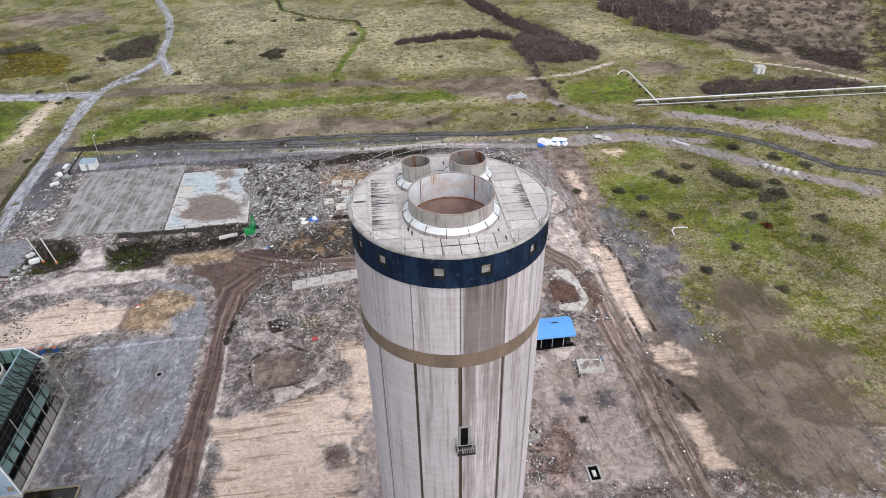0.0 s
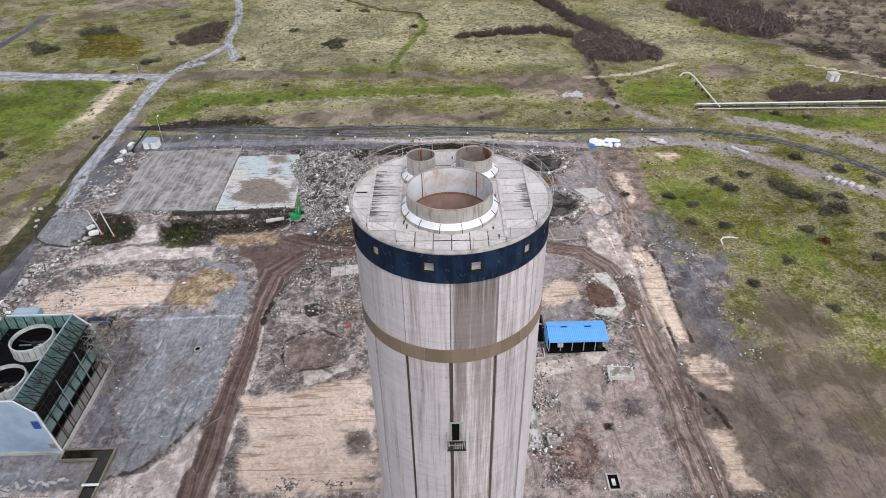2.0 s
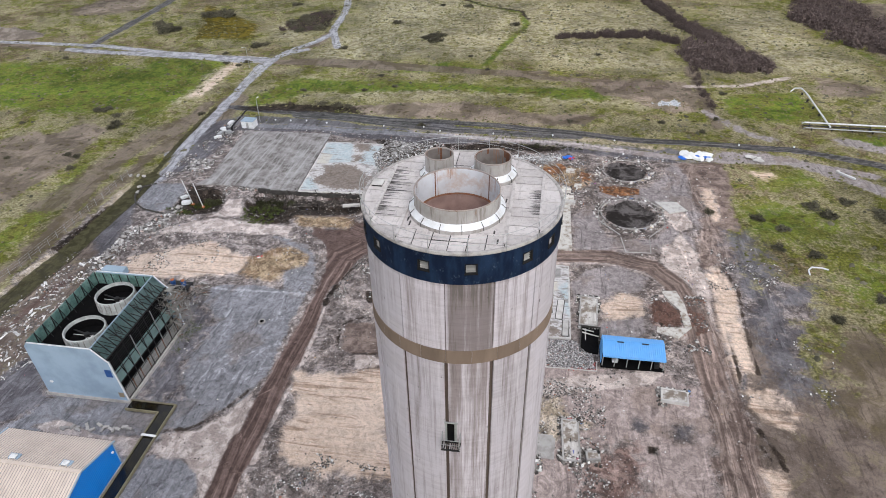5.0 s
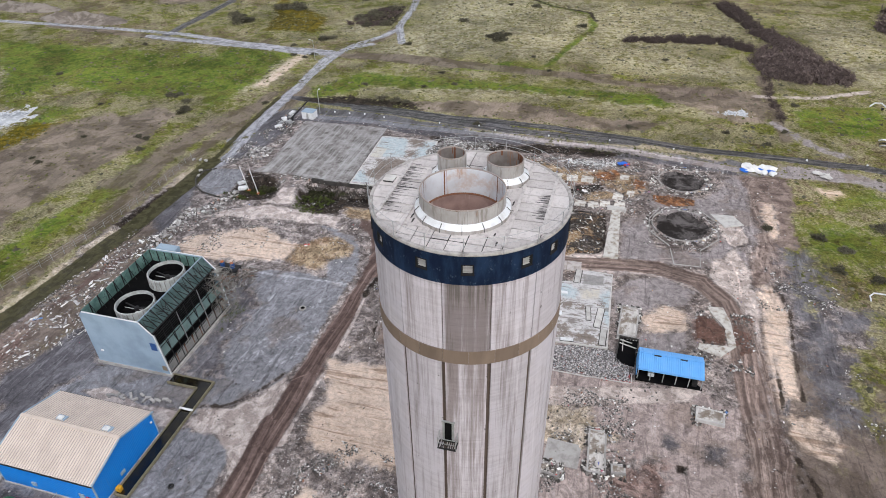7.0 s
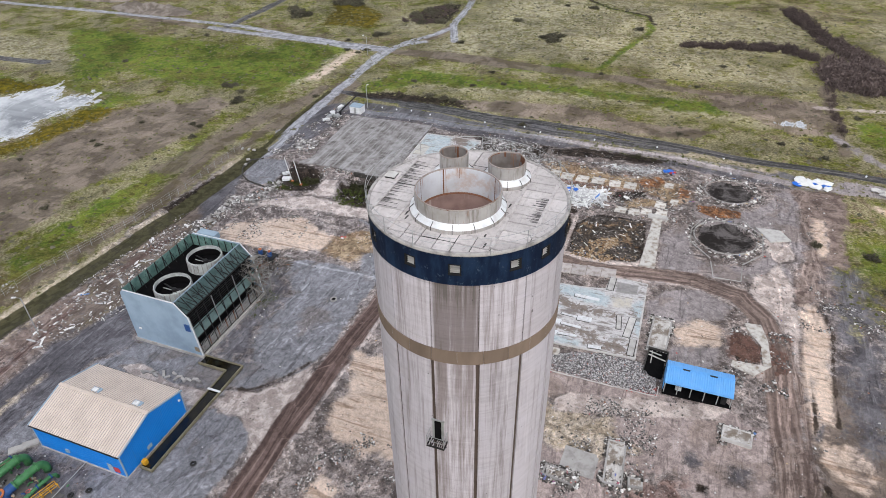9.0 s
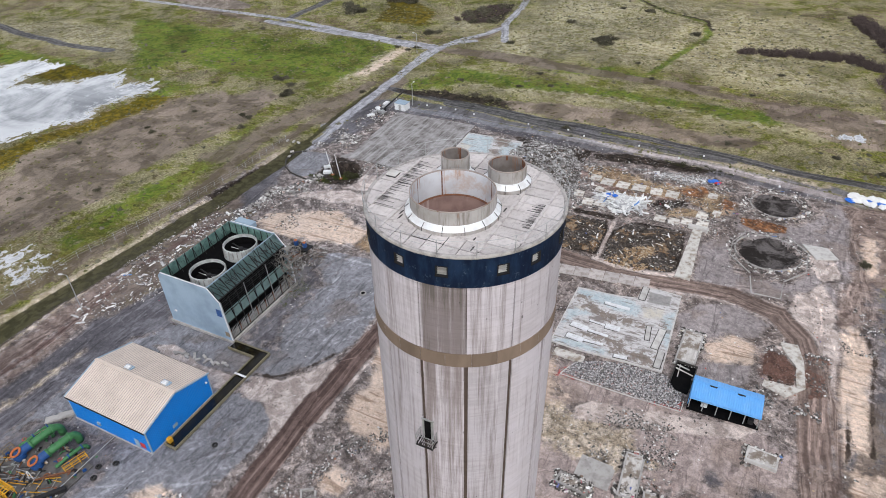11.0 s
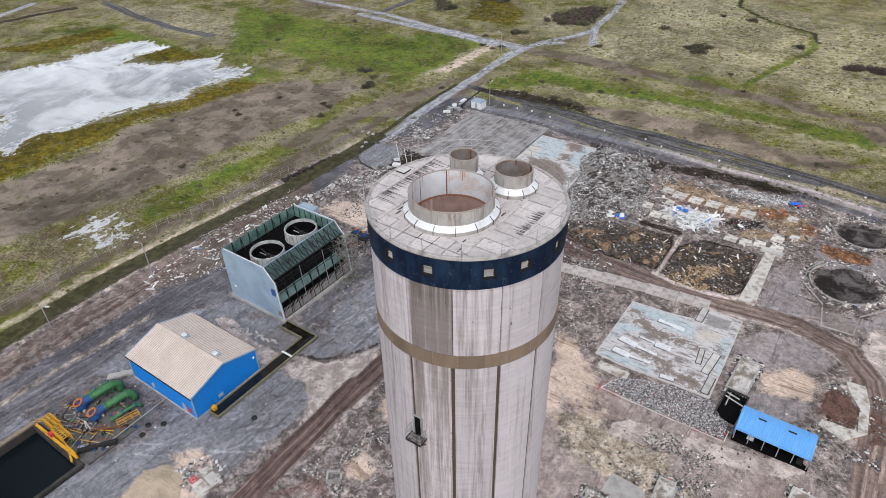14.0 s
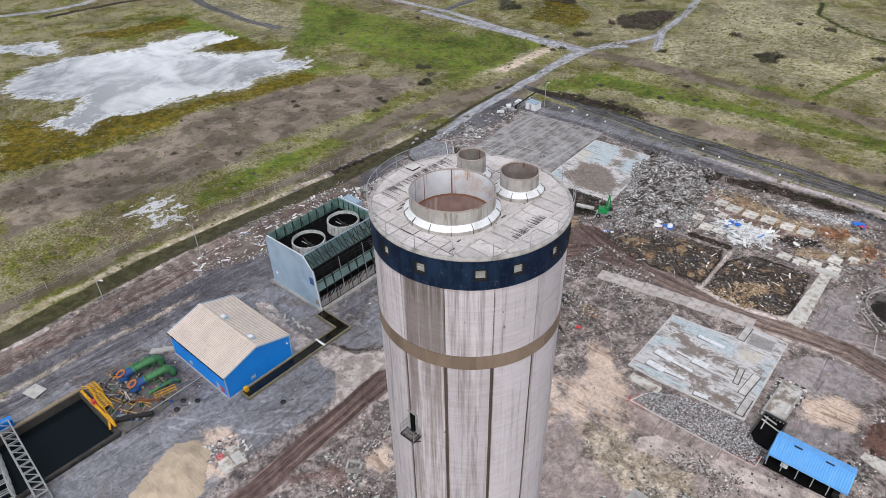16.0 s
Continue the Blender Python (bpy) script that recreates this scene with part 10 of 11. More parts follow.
for x0, y0, x1, y1, posts in ((-6.0, 0.1, -4.6, 1.0, (0.0, 1.0)), (3.0, 0.2, 6.2, 0.1, (0.0, 0.5, 1.0))):
    bm = bmesh.new()
    for z in (0.9, 1.4):
        beam(bm, (x0, y0, z), (x1, y1, z), 0.09)
    for f in posts:
        beam(bm, (x0 + (x1 - x0) * f, y0 + (y1 - y0) * f, 0.3), (x0 + (x1 - x0) * f, y0 + (y1 - y0) * f, 1.4), 0.09)
    part("guard_rail", bm, M_YELLOW, yg)
part("end_bar", bar((3.0, 0.3, 0.3), (6.2, -0.9, 0.3), 0.3), M_YELLOW, yg)
part("drive_box", boxes((-1.7, -0.3, 0.5, -0.9, 0.4, 1.2)), M_RED, yg)

# steel truss bridge across the basin
tb = thing("truss_bridge", "grey steel lattice bridge over the basin", "bridge", -74.6, 13.2, -0.4, -4)
L = 19.0
for y in (-0.9, 0.9):
    bm = bmesh.new()
    for z in (0.0, 2.0):
        beam(bm, (0, y, z), (L, y, z), 0.2)
    for k in range(10):
        x = L * k / 10
        beam(bm, (x, y, 0), (x, y, 2.0), 0.13)
        beam(bm, (x, y, 0 if k % 2 else 2.0), (x + L / 10, y, 2.0 if k % 2 else 0), 0.13)
    part("truss", bm, M_STEEL, tb)
for k in range(11):
    x = L * k / 10
    part("cross_bar", bar((x, -0.9, 2.0), (x, 0.9, 2.0), 0.13), M_STEEL, tb)
    part("cross_bar", bar((x, -0.9, 0.0), (x, 0.9, 0.0), 0.13), M_STEEL, tb)
    if k < 10:
        part("diagonal", bar((x, -0.9, 2.0), (x + L / 10, 0.9, 2.0), 0.11), M_STEEL, tb)
part("end_cover", boxes((-1.6, -1.2, -0.2, -0.2, 1.4, 1.4)), M_BLUEWALL, tb, "blue sheet cover at the bridge end")
sf = thing("intake_framework", "tangled grey steel framework over the intake", "framework", -73.0, 2.0, -2.6, -8)
part("lattice_frame", lattice(bmesh.new(), (0, 0, 0), (2.2, 0, 0), (0, 2.2, 0), (0, 0, 1.7), 6, 4, 3, 0.14), M_STEEL, sf)
part("deck_plates", boxes((0.2, 5.0, 5.1, 4.0, 7.0, 5.2), (6.0, 1.0, 3.4, 11.0, 3.2, 3.5)), M_WOOD, sf)
part("machine_cover", boxes((0.4, 6.4, 5.2, 2.4, 8.2, 6.2)), M_CASING, sf)

# lined channel, L-shaped, between low kerbs
ch = thing("lined_channel", "narrow channel of dark water between pale kerbs", "channel", -50.4, 56.0, -0.55)
part("channel_water", boxes((-1.0, -12.2, -0.3, 1.0, 11.6, 0.04), (-7.0, 9.8, -0.3, -1.0, 11.6, 0.04)), M_CHANNEL, ch)
for r in ((-1.18, -12.2, -0.3, -1.0, 9.8, 0.28), (1.0, -12.2, -0.3, 1.18, 11.8, 0.28), (-1.18, -12.4, -0.3, 1.18, -12.2, 0.28), (-7.2, 9.62, -0.3, -1.18, 9.8, 0.28), (-7.2, 11.6, -0.3, 1.0, 11.8, 0.28)):
    part("kerb", boxes(r), M_KERB, ch)
part("crossing_plank", boxes((-1.3, 4.6, 0.3, 1.3, 5.0, 0.42)), M_WHITE, ch)
part("sluice", boxes((-1.1, -11.9, 0.0, -0.4, -11.2, 0.9)), M_YELLOW, ch, "ochre sluice gear")

# broken kerb stones and small things by the blue building
rng = random.Random(9)
for i in range(16):
    x, y = -66 + i * 0.75 + rng.uniform(-.3, .3), 60.6 + 0.12 * i + rng.uniform(-0.7, 0.7)
    ob = part("kerb_stone", boxes((-0.5, -0.22, 0, 0.5, 0.22, 0.3)), M_CONC)
    ob.matrix_basis = pose(x, y, gz(x, y), 0, rng.uniform(-8, 8), rng.uniform(0, 180))
    tagged(ob, "loose grey concrete kerb stone", "kerb stone", "loose kerb stones")
for x, y in ((-73.3, 39.6), (-72.1, 41.2)):
    ob = part("chamber_cover", boxes((-1.3, -0.7, -0.2, 1.3, 0.7, 0.22)), M_CONC)
    ob.matrix_basis = pose(x, y, gz(x, y), 0, 0, 45)
    tagged(ob, "grey concrete chamber cover", "chamber cover", "chamber covers")
ob = part("steel_plate", boxes((-1.6, -1.3, 0, 1.6, 1.3, 0.06)), M_CONC_PALE)
ob.matrix_basis = pose(-80.9, 20.0, gz(-80, 20) + 0.1, 0, 0, 15)
tagged(ob, "pale square sheet lying on the road", "sheet")
for x, y in ((-58.0, 36.0), (-57.0, 34.2), (-56.0, 37.6), (-44.0, 47.0)):
    bm = lathe([(0.2, 0.0), (0.42, 0.02), (0.5, 0.14), (0.42, 0.26), (0.2, 0.28), (0.2, 0.0)], 16)
    ob = part("old_tyre", bm, M_TYRE)
    ob.matrix_basis = pose(x, y, gz(x, y) + 0.02, random.uniform(0, 12), 0, 0)
    tagged(ob, "old black tyre lying on the ground", "tyre", "old tyres")

# ---- lamp posts and poles ----
def lamp_post(x, y, h, rz):
    lp = thing("street_lamp", "slim grey street lamp with a small head", "street lamp", x, y, None, rz, "street lamps")
    part("pole", sweep([(0, 0, -0.2), (0, 0, h * 0.7), (0, 0, h)], 0.10, 8), M_STEEL, lp)
    part("arm", bar((0, 0, h - 0.05), (1.1, 0, h + 0.12), 0.09), M_STEEL, lp)
    part("head", boxes((0.9, -0.18, h + 0.05, 1.7, 0.18, h + 0.2)), M_WHITE, lp)


lamp_post(-93.8, 62.0, 9.2, 200)
lamp_post(-106.2, 235.4, 8.0, 180)
lamp_post(-81.8, 186.0, 7.5, 90)
lamp_post(-97.5, 40.5, 5.0, 30)
for x, y, lean in ((-75.3, 131.6, -9), (-78.6, 132.6, -11)):
    pl = thing("leaning_pole", "white steel pole leaning over the hollow", "pole", x, y, None, 0, "leaning poles")
    q = part("pole", sweep([(0, 0, -0.3), (0, 0, 7.2)], 0.10, 8), M_WHITE, pl)
    q.matrix_basis = pose(0, 0, 0, 0, lean, 0)
    part("foot", boxes((-0.3, -0.3, 0, 0.3, 0.3, 0.3)), M_ORANGE, pl)
for x, y, s, rz in ((-80.6, 132.8, 1.1, 20), (-82.6, 135.6, 0.9, 50)):
    bm = bmesh.new()
    box(bm, -s, -s * 0.6, 0, s, s * 0.6, s * 0.8)
    bmesh.ops.bevel(bm, geom=bm.edges[:], offset=0.12, segments=2, affect="EDGES")
    ob = part("white_tank", bm, M_WHITE)
    ob.matrix_basis = pose(x, y, gz(x, y) + 0.0, 0, 0, rz)
    tagged(ob, "white plastic tank beside the hollow", "tank", "white tanks")
cb = thing("site_cabin", "small pale site cabin with a flat roof", "cabin", -83.4, 181.5, None, -3)
part("body", boxes((-2.0, -1.6, 0, 2.0, 1.6, 2.3)), M_WHITE, cb)
part("roof", boxes((-2.1, -1.7, 2.3, 2.1, 1.7, 2.45)), M_CASING, cb)
part("door", boxes((-0.4, -1.64, 0.05, 0.4, -1.6, 2.0)), M_STEEL, cb)
jib = thing("barrier_arm", "dark steel barrier arm raised beside the cabin", "barrier", -88.0, 178.0)
part("post", boxes((-0.25, -0.25, 0, 0.25, 0.25, 1.2)), M_DARKSTEEL, jib)
part("arm", bar((0, 0, 1.1), (2.2, 9.0, 3.8), 0.3), M_DARKSTEEL, jib)
for i, (x, y) in enumerate(((-90.2, 172.4), (-90.6, 175.0), (-91.0, 178.0), (-89.6, 180.6), (-90.8, 183.4), (-88.2, 176.0))):
    ob = part("scrap_sheet", boxes((-1.2, -0.6, 0, 1.2, 0.6, 0.5), (-0.5, -0.9, 0.5, 0.7, 0.3, 0.75)), M_STEEL if i % 2 else M_WHITE)
    ob.matrix_basis = pose(x, y, gz(x, y), 0, random.uniform(-6, 6), random.uniform(0, 180))
    tagged(ob, "pale scrap metal stacked near the gate", "scrap metal", "scrap stacks")

# concrete blocks dragged into a line along the inner bank
BLOCKS = [(-88.0, 111.4), (-87.5, 108.2), (-87.8, 113.5), (-87.1, 104.2), (-87.4, 120.4), (-86.0, 120.4), (-83.7, 120.0), (-81.6, 122.9), (-81.7, 126.7), (-81.7, 130.5), (-82.0, 124.8), (-81.5, 128.4), (-89.8, 154.5), (-87.1, 152.3),
          (-87.0, 155.5), (-84.9, 156.6), (-100.2, 145.8), (-104.2, 145.7), (-88.4, 116.2), (-88.6, 118.4), (-86.6, 101.4), (-88.2, 106.0), (-102.0, 145.9), (-98.2, 140.0), (-97.0, 137.0)]
bm = bmesh.new()
box(bm, -0.55, -0.3, 0, 0.55, 0.3, 0.45)
bmesh.ops.bevel(bm, geom=bm.edges[:], offset=0.03, segments=1, affect="EDGES")
block = tagged(part("concrete_block", bm, M_CONC), "heavy pale concrete block dumped on the bank", "concrete block", "blocks along the bank")
block.matrix_basis = pose(*BLOCKS[0], gz(*BLOCKS[0]), 0, 0, 20)
for x, y in BLOCKS[1:]:
    copy_thing(block, pose(x, y, gz(x, y) - 0.05, random.uniform(-6, 6), random.uniform(-6, 6), random.uniform(0, 180)))
STONES = [(-89.6, 188.4), (-76.9, 187.2), (-71.5, 187.0), (-66.3, 187.5), (-59.0, 186.2), (-39.9, 185.6), (-21.3, 183.5), (-27.0, 186.0), (-4.6, 183.0), (13.5, 183.3), (31.7, 181.3), (7.3, 179.2), (67.0, 181.5), (82.0, 181.5), (33.7, 172.7)]
bm = bmesh.new()
box(bm, -0.22, -0.22, -0.1, 0.22, 0.22, 0.4)
bmesh.ops.bevel(bm, geom=bm.edges[:], offset=0.07, segments=1, affect="EDGES")
stone = tagged(part("marker_stone", bm, M_WHITE), "white marker stone beside the perimeter track", "marker stone", "marker stones")
stone.matrix_basis = pose(*STONES[0], gz(*STONES[0]))
for x, y in STONES[1:]:
    copy_thing(stone, pose(x, y, gz(x, y) - 0.05, 0, 0, random.uniform(0, 90)))

for i, ln_ in enumerate(([(-89.5, 100), (-85.5, 100), (-86.5, 121), (-90, 121)], [(-88, 118), (-80.4, 119), (-80.2, 132), (-83.4, 132)], [(-91, 150), (-84, 150), (-84, 158), (-91, 158)])):
    chunks("bank_debris", "broken concrete tipped along the bank", strewn(ln_, 420, 90 + i, 0.4, 0.3), (0.12, 0.8), M_HEAPMIX)
chunks("torn_sheets", "torn white sheets and boards left along the ditch bank", strewn([(-97.0, 62.0), (-90.0, 58.0), (-77.0, 84.0), (-80.0, 100.0), (-90.0, 110.0), (-96.0, 100.0)], 190, 97, clump=0.2), (0.2, 0.9), M_WHITERUBBLE, flat=0.12, long=1.9, tilt=10)
chunks("bank_scraps", "small dark and pale scraps along the ditch bank", strewn([(-97.0, 62.0), (-90.0, 58.0), (-77.0, 84.0), (-80.0, 100.0), (-90.0, 110.0), (-96.0, 100.0)], 2200, 98, clump=0.1), (0.06, 0.4), M_HEAPMIX)
tub = thing("red_tub", "red plastic tub dropped on the ditch bank", "tub", -78.4, 93.6)
part("tub_wall", lathe([(0.95, 0.0), (1.25, 0.7), (1.32, 0.72), (1.2, 0.68), (0.9, 0.08), (0.01, 0.08)], 16), M_RED, tub)
# far spoil hills beyond the heath
for i, (x, y, rx_, ry_, h) in enumerate(((-246.0, 268.0, 26.0, 9.0, 4.5), (-292.0, 280.0, 22.0, 8.0, 3.5), (-330.0, 300.0, 26.0, 10.0, 4.0))):
    mound("spoil_hill", "far grey-brown spoil hill", [(x + rx_ * math.cos(q), y + ry_ * math.sin(q)) for q in np.linspace(0, 2 * np.pi, 13)[:-1]], h, 0.55, M_SPOILHILL, "spoil heap", 1.6)

# fence along the outer bank of the ditch
fc = thing("wire_fence", "thin post and wire fence along the ditch", "fence", -106.0, 90.0, -1.4)
fpts = [(-4.5, -62.0), (-5.5, -40.0), (-5.0, -15.0), (0.5, 12.0), (1.6, 30.0), (1.5, 46.0), (1.0, 56.0)]
run_pts = []
for a, b in zip(fpts, fpts[1:]):
    k = max(1, int(math.hypot(b[0] - a[0], b[1] - a[1]) / 3.0))
    run_pts += [(a[0] + (b[0] - a[0]) * i / k, a[1] + (b[1] - a[1]) * i / k) for i in range(k)]
run_pts.append(fpts[-1])
for x, y in run_pts:
    part("post", bar((x, y, -0.2), (x + random.uniform(-.1, .1), y, 1.8), 0.07), M_STEEL, fc)
for z in (0.7, 1.3, 1.9):
    part("wire", sweep([(x, y, z) for x, y in run_pts], 0.02, 4), M_STEEL, fc)

# kerb round the turning loop
lk = thing("loop_kerb", "dark kerb round a small turning loop", "kerb", -90.0, 135.0)
part("kerb_run", sweep([(x + 90.0, y - 135.0, 0.02) for x, y in ((-94.3, 142.3), (-97.1, 140.2), (-96.8, 135.3), (-94.4, 131.6), (-90.9, 129.2), (-85.7, 127.9), (-81.8, 127.8), (-79.9, 131.6))], 0.22, 6), M_WALLCONC, lk)

# short run of mesh fence beside the turning loop
fl_ = thing("mesh_fence", "grey mesh fence panels beside the turning loop", "fence", -93.5, 139.0)
for k in range(9):
    part("post", bar((k * 1.6, -k * 0.55, -0.1), (k * 1.6, -k * 0.55, 1.9), 0.07), M_STEEL, fl_)
for z in (0.15, 1.0, 1.85):
    part("rail", bar((0, 0, z), (12.8, -4.4, z), 0.035), M_STEEL, fl_)

# ---- far pipeline ----
pl = thing("pipe_rack", "twin grey pipelines on low steel supports", "pipeline", 88.8, 198.6, 1.2)
for y, z, dy, r_, m_ in ((-2.2, 1.5, 3.7, 0.24, M_WHITE), (-3.1, 0.9, 4.4, 0.17, M_DARKSTEEL), (-4.1, 0.6, 5.4, 0.20, M_STEEL)):
    part("pipe", sweep([(-0.4, y + 0.9, z - 0.7), (-0.2, y, z), (88.0, y - dy, z + 0.9)], r_, 10), m_, pl)
for k in range(16):
    x = 1.5 + k * 5.6
    y, z = -x * 0.052, x * 0.0102
    bm = boxes((x - 0.1, y - 4.5, -0.6, x + 0.1, y - 4.3, z + 0.6), (x - 0.1, y - 1.9, -0.6, x + 0.1, y - 1.7, z + 1.5), (x - 0.1, y - 4.6, z + 0.2, x + 0.1, y - 1.7, z + 0.38))
    part("support", bm, M_DARKSTEEL, pl)
br_ = thing("branch_pipe", "long white branch pipe running off over the grass", "pipeline", 95.6, 194.8, 1.3)
part("pipe", sweep([(0, 0, 0.9), (0.8, 27.5, 1.2), (0.2, 30.8, 1.3), (-1.6, 31.4, 1.0), (-3.0, 30.4, 0.2)], 0.25, 10), M_WHITE, br_)
for k in range(5):
    part("support", boxes((-0.3, 4 + 6 * k, -0.5, 0.3, 4.3 + 6 * k, 0.8)), M_DARKSTEEL, br_)
hut = thing("white_hut", "small white hut among far scrub", "hut", 143.6, 217.1)
part("walls", boxes((-1.5, -1.5, -0.2, 1.5, 1.5, 2.2)), M_WHITE, hut)
part("roof", prism([(-1.7, -1.7), (1.7, -1.7), (1.7, 1.7), (-1.7, 1.7)], 2.2, 2.4), M_CONC_PALE, hut)
part("door", boxes((-0.4, -1.54, 0, 0.4, -1.5, 1.9)), M_STEEL, hut)

# blocks and a fallen post beside the stony path
for i, (x, y, a) in enumerate(((106.9, 147.3, 20), (108.2, 146.0, 28), (109.4, 144.7, 24), (110.8, 143.6, 35), (112.2, 141.9, 15))):
    blk = thing("concrete_block", "pale concrete block set beside the stony path", "concrete block", x, y, 0.0135 * x, a, "blocks by the stony path")
    bm = boxes((-0.85, -0.5, -0.1, 0.85, 0.5, 0.75))
    bmesh.ops.bevel(bm, geom=bm.edges[:], offset=0.06, segments=1, affect="EDGES")
    part("block", bm, M_CONC_PALE, blk)
fp = thing("fallen_post", "white concrete post lying beside the path", "post", 89.3, 166.8, 1.2, -48)
part("shaft", boxes((0.0, -0.25, -0.05, 4.4, 0.25, 0.42)), M_WHITE, fp)
part("foot", boxes((-0.7, -0.45, -0.05, 0.0, 0.45, 0.6)), M_CONC_PALE, fp)

# ---- scrub, thickets and tussocks ----
def twig_ball(seed, twigs, spread_, height):
    """Points and triangles of one shrub: many short slivers within an uneven dome."""
    rng = np.random.default_rng(seed)
    d = rng.normal(size=(twigs, 3))
    d /= np.linalg.norm(d, axis=1, keepdims=True)
    d[:, 2] = np.abs(d[:, 2])
    lob = 0.75 + 0.35 * np.sin(3 * np.arctan2(d[:, 1], d[:, 0]) + seed) * np.cos(2.3 * d[:, 2] + seed)
    r = rng.random(twigs) ** 0.45 * lob
    c_ = d * r[:, None] * np.array([spread_, spread_, height])
    u, w = rng.normal(size=(twigs, 3)), rng.normal(size=(twigs, 3))
    u *= (0.07 + 0.12 * rng.random(twigs))[:, None] * spread_ * 0.7
    w *= 0.045 * spread_
    tri = np.stack([c_ - u * 0.5 - w * 0.5, c_ + u, c_ + w], 1)
    tri[..., 2] = np.maximum(tri[..., 2], -0.15)
    return tri


def shrub_mesh(name, tri, mat):
    me = bpy.data.meshes.new(name)
    pts = tri.reshape(-1, 3)
    me.from_pydata(pts.tolist(), [], np.arange(len(pts)).reshape(-1, 3).tolist())
    me.materials.append(mat)
    return me


SHRUBS = [(-156.2, 308.6, 3.4), (-151.0, 313.1, 3.2), (-147.0, 310.0, 2.2), (-37.8, 280.0, 3.2), (-40.5, 279.0, 2.4), (-106.6, 305.8, 2.8), (-99.4, 314.2, 3.0), (-107.0, 291.9, 2.4), (-103.0, 300.0, 3.2), (-20.2, 254.8, 1.4),
          (-59.6, 201.0, 2.2), (-65.4, 201.8, 2.0), (-56.0, 200.4, 1.8), (52.1, 142.9, 1.3), (77.3, 148.0, 1.9), (92.3, 145.6, 2.2), (95.8, 139.0, 2.2), (62.9, 141.0, 1.5), (86.1, 150.9, 1.6), (-51.4, 230.4, 1.6), (18.8, 194.3, 1.6),
          (69.5, 104.8, 1.3), (64.5, 128.7, 1.5), (-143.0, 190.5, 1.9), (-140.0, 189.0, 1.6), (-130.0, 180.0, 2.0), (-128.0, 178.9, 1.5), (-171.0, 287.5, 3.0), (-154.0, 307.0, 2.8), (-107.7, 307.8, 1.8), (-165.2, 119.0, 1.3), (-150.0, 134.4, 1.4),
          (-131.5, 156.6, 1.5), (-149.1, 152.6, 1.2), (-162.7, 177.3, 1.2), (-28.0, 187.4, 1.6), (-104.5, 189.8, 1.5), (-154.0, 136.3, 1.1), (-134.0, 99.7, 1.3), (-150.1, 87.6, 1.2), (-110.0, 242.0, 1.8), (-112.0, 238.0, 1.5),
          (-118.0, 240.0, 1.6), (64.0, 200.0, 1.5), (58.0, 190.0, 1.4), (47.0, 196.0, 1.5), (70.0, 222.0, 1.6), (112.0, 190.0, 1.7), (120.0, 186.0, 1.9), (104.0, 160.0, 1.8), (112.0, 152.0, 2.1), (118.0, 146.0, 1.6), (-75.0, 262.0, 1.6),
          (-12.0, 240.0, 1.4), (22.0, 236.0, 1.3), (-5.0, 300.0, 2.0), (30.0, 260.0, 1.6), (-60.0, 300.0, 2.0), (-30.0, 330.0, 2.2), (-120.0, 330.0, 2.4), (-190.0, 240.0, 2.0), (-200.0, 200.0, 1.6), (82.0, 96.0, 1.3), (100.0, 112.0, 1.6),
          (-166.8, 281.6, 4.2), (-163.1, 283.1, 3.0), (-175.8, 292.1, 2.6), (-158.5, 308.0, 3.4), (-154.2, 309.7, 3.0), (-147.5, 307.6, 3.6), (-142.5, 189.3, 2.2), (-139.6, 191.2, 2.0), (-133.0, 185.8, 2.2), (-129.1, 176.5, 2.4), (-38.1, 274.6, 2.6), (-42.5, 277.9, 2.0), (-123.7, 251.7, 1.8), (-114.3, 262.2, 2.4), (-111.2, 264.4, 2.0), (-110.3, 297.0, 3.0), (-104.2, 303.1, 3.2), (-94.6, 289.4, 2.6), (-102.6, 285.4, 2.4), (-43.3, 331.3, 1.6), (-54.1, 215.5, 1.4), (-43.7, 219.8, 1.5), (-76.1, 213.6, 1.6), (-125.1, 148.4, 1.6), (-128.1, 155.7, 1.5)]
SHRUBS = [(x, y, s_ * 1.5 if y > 260 or (x > 50 and y < 170) else s_ * 1.15) for x, y, s_ in SHRUBS]
SHRUBS += [(79.8, 144.0, 3.0), (93.6, 141.0, 3.6), (95.5, 142.6, 2.8), (98.7, 138.0, 3.2), (101.8, 132.4, 4.0), (98.2, 131.0, 2.8), (90.1, 123.9, 2.6), (71.8, 126.7, 2.4), (67.6, 136.7, 2.2), (106.0, 120.0, 2.6), (80.0, 112.0, 2.0), (104.6, 138.4, 2.6)]
shrub_kinds = []
for i in range(4):
    sh_ = thing("shrub", "low brown-green shrub on rough grass", "shrub", 0, 0, -40.0, 0, "shrubs on the heath")
    fol = new("foliage", shrub_mesh("foliage", twig_ball(i + 3, 800, 1.0, 0.75), M_BUSH))
    fol.parent = sh_
    bm = bmesh.new()
    for k in range(5):
        an = k * 1.3 + i
        beam(bm, (0, 0, -0.1), (0.45 * math.cos(an), 0.45 * math.sin(an), 0.5), 0.05)
    part("stems", bm, M_STEM, sh_)
    shrub_kinds.append(sh_)
for i, (x, y, s) in enumerate(SHRUBS):
    src = shrub_kinds[i % 4]
    m = pose(x, y, gz(x, y) - 0.1, 0, 0, i * 77 % 360)
    if i < 4:
        ob = src
        ob.matrix_basis = m
    else:
        ob = copy_thing(src, m)
    ob.scale = (s, s * (0.8 + 0.4 * ((i * 37 % 10) / 10)), s * 0.65)
hs = thing("white_hose", "bent white hose lying on rough ground", "hose", 69.0, 121.0)
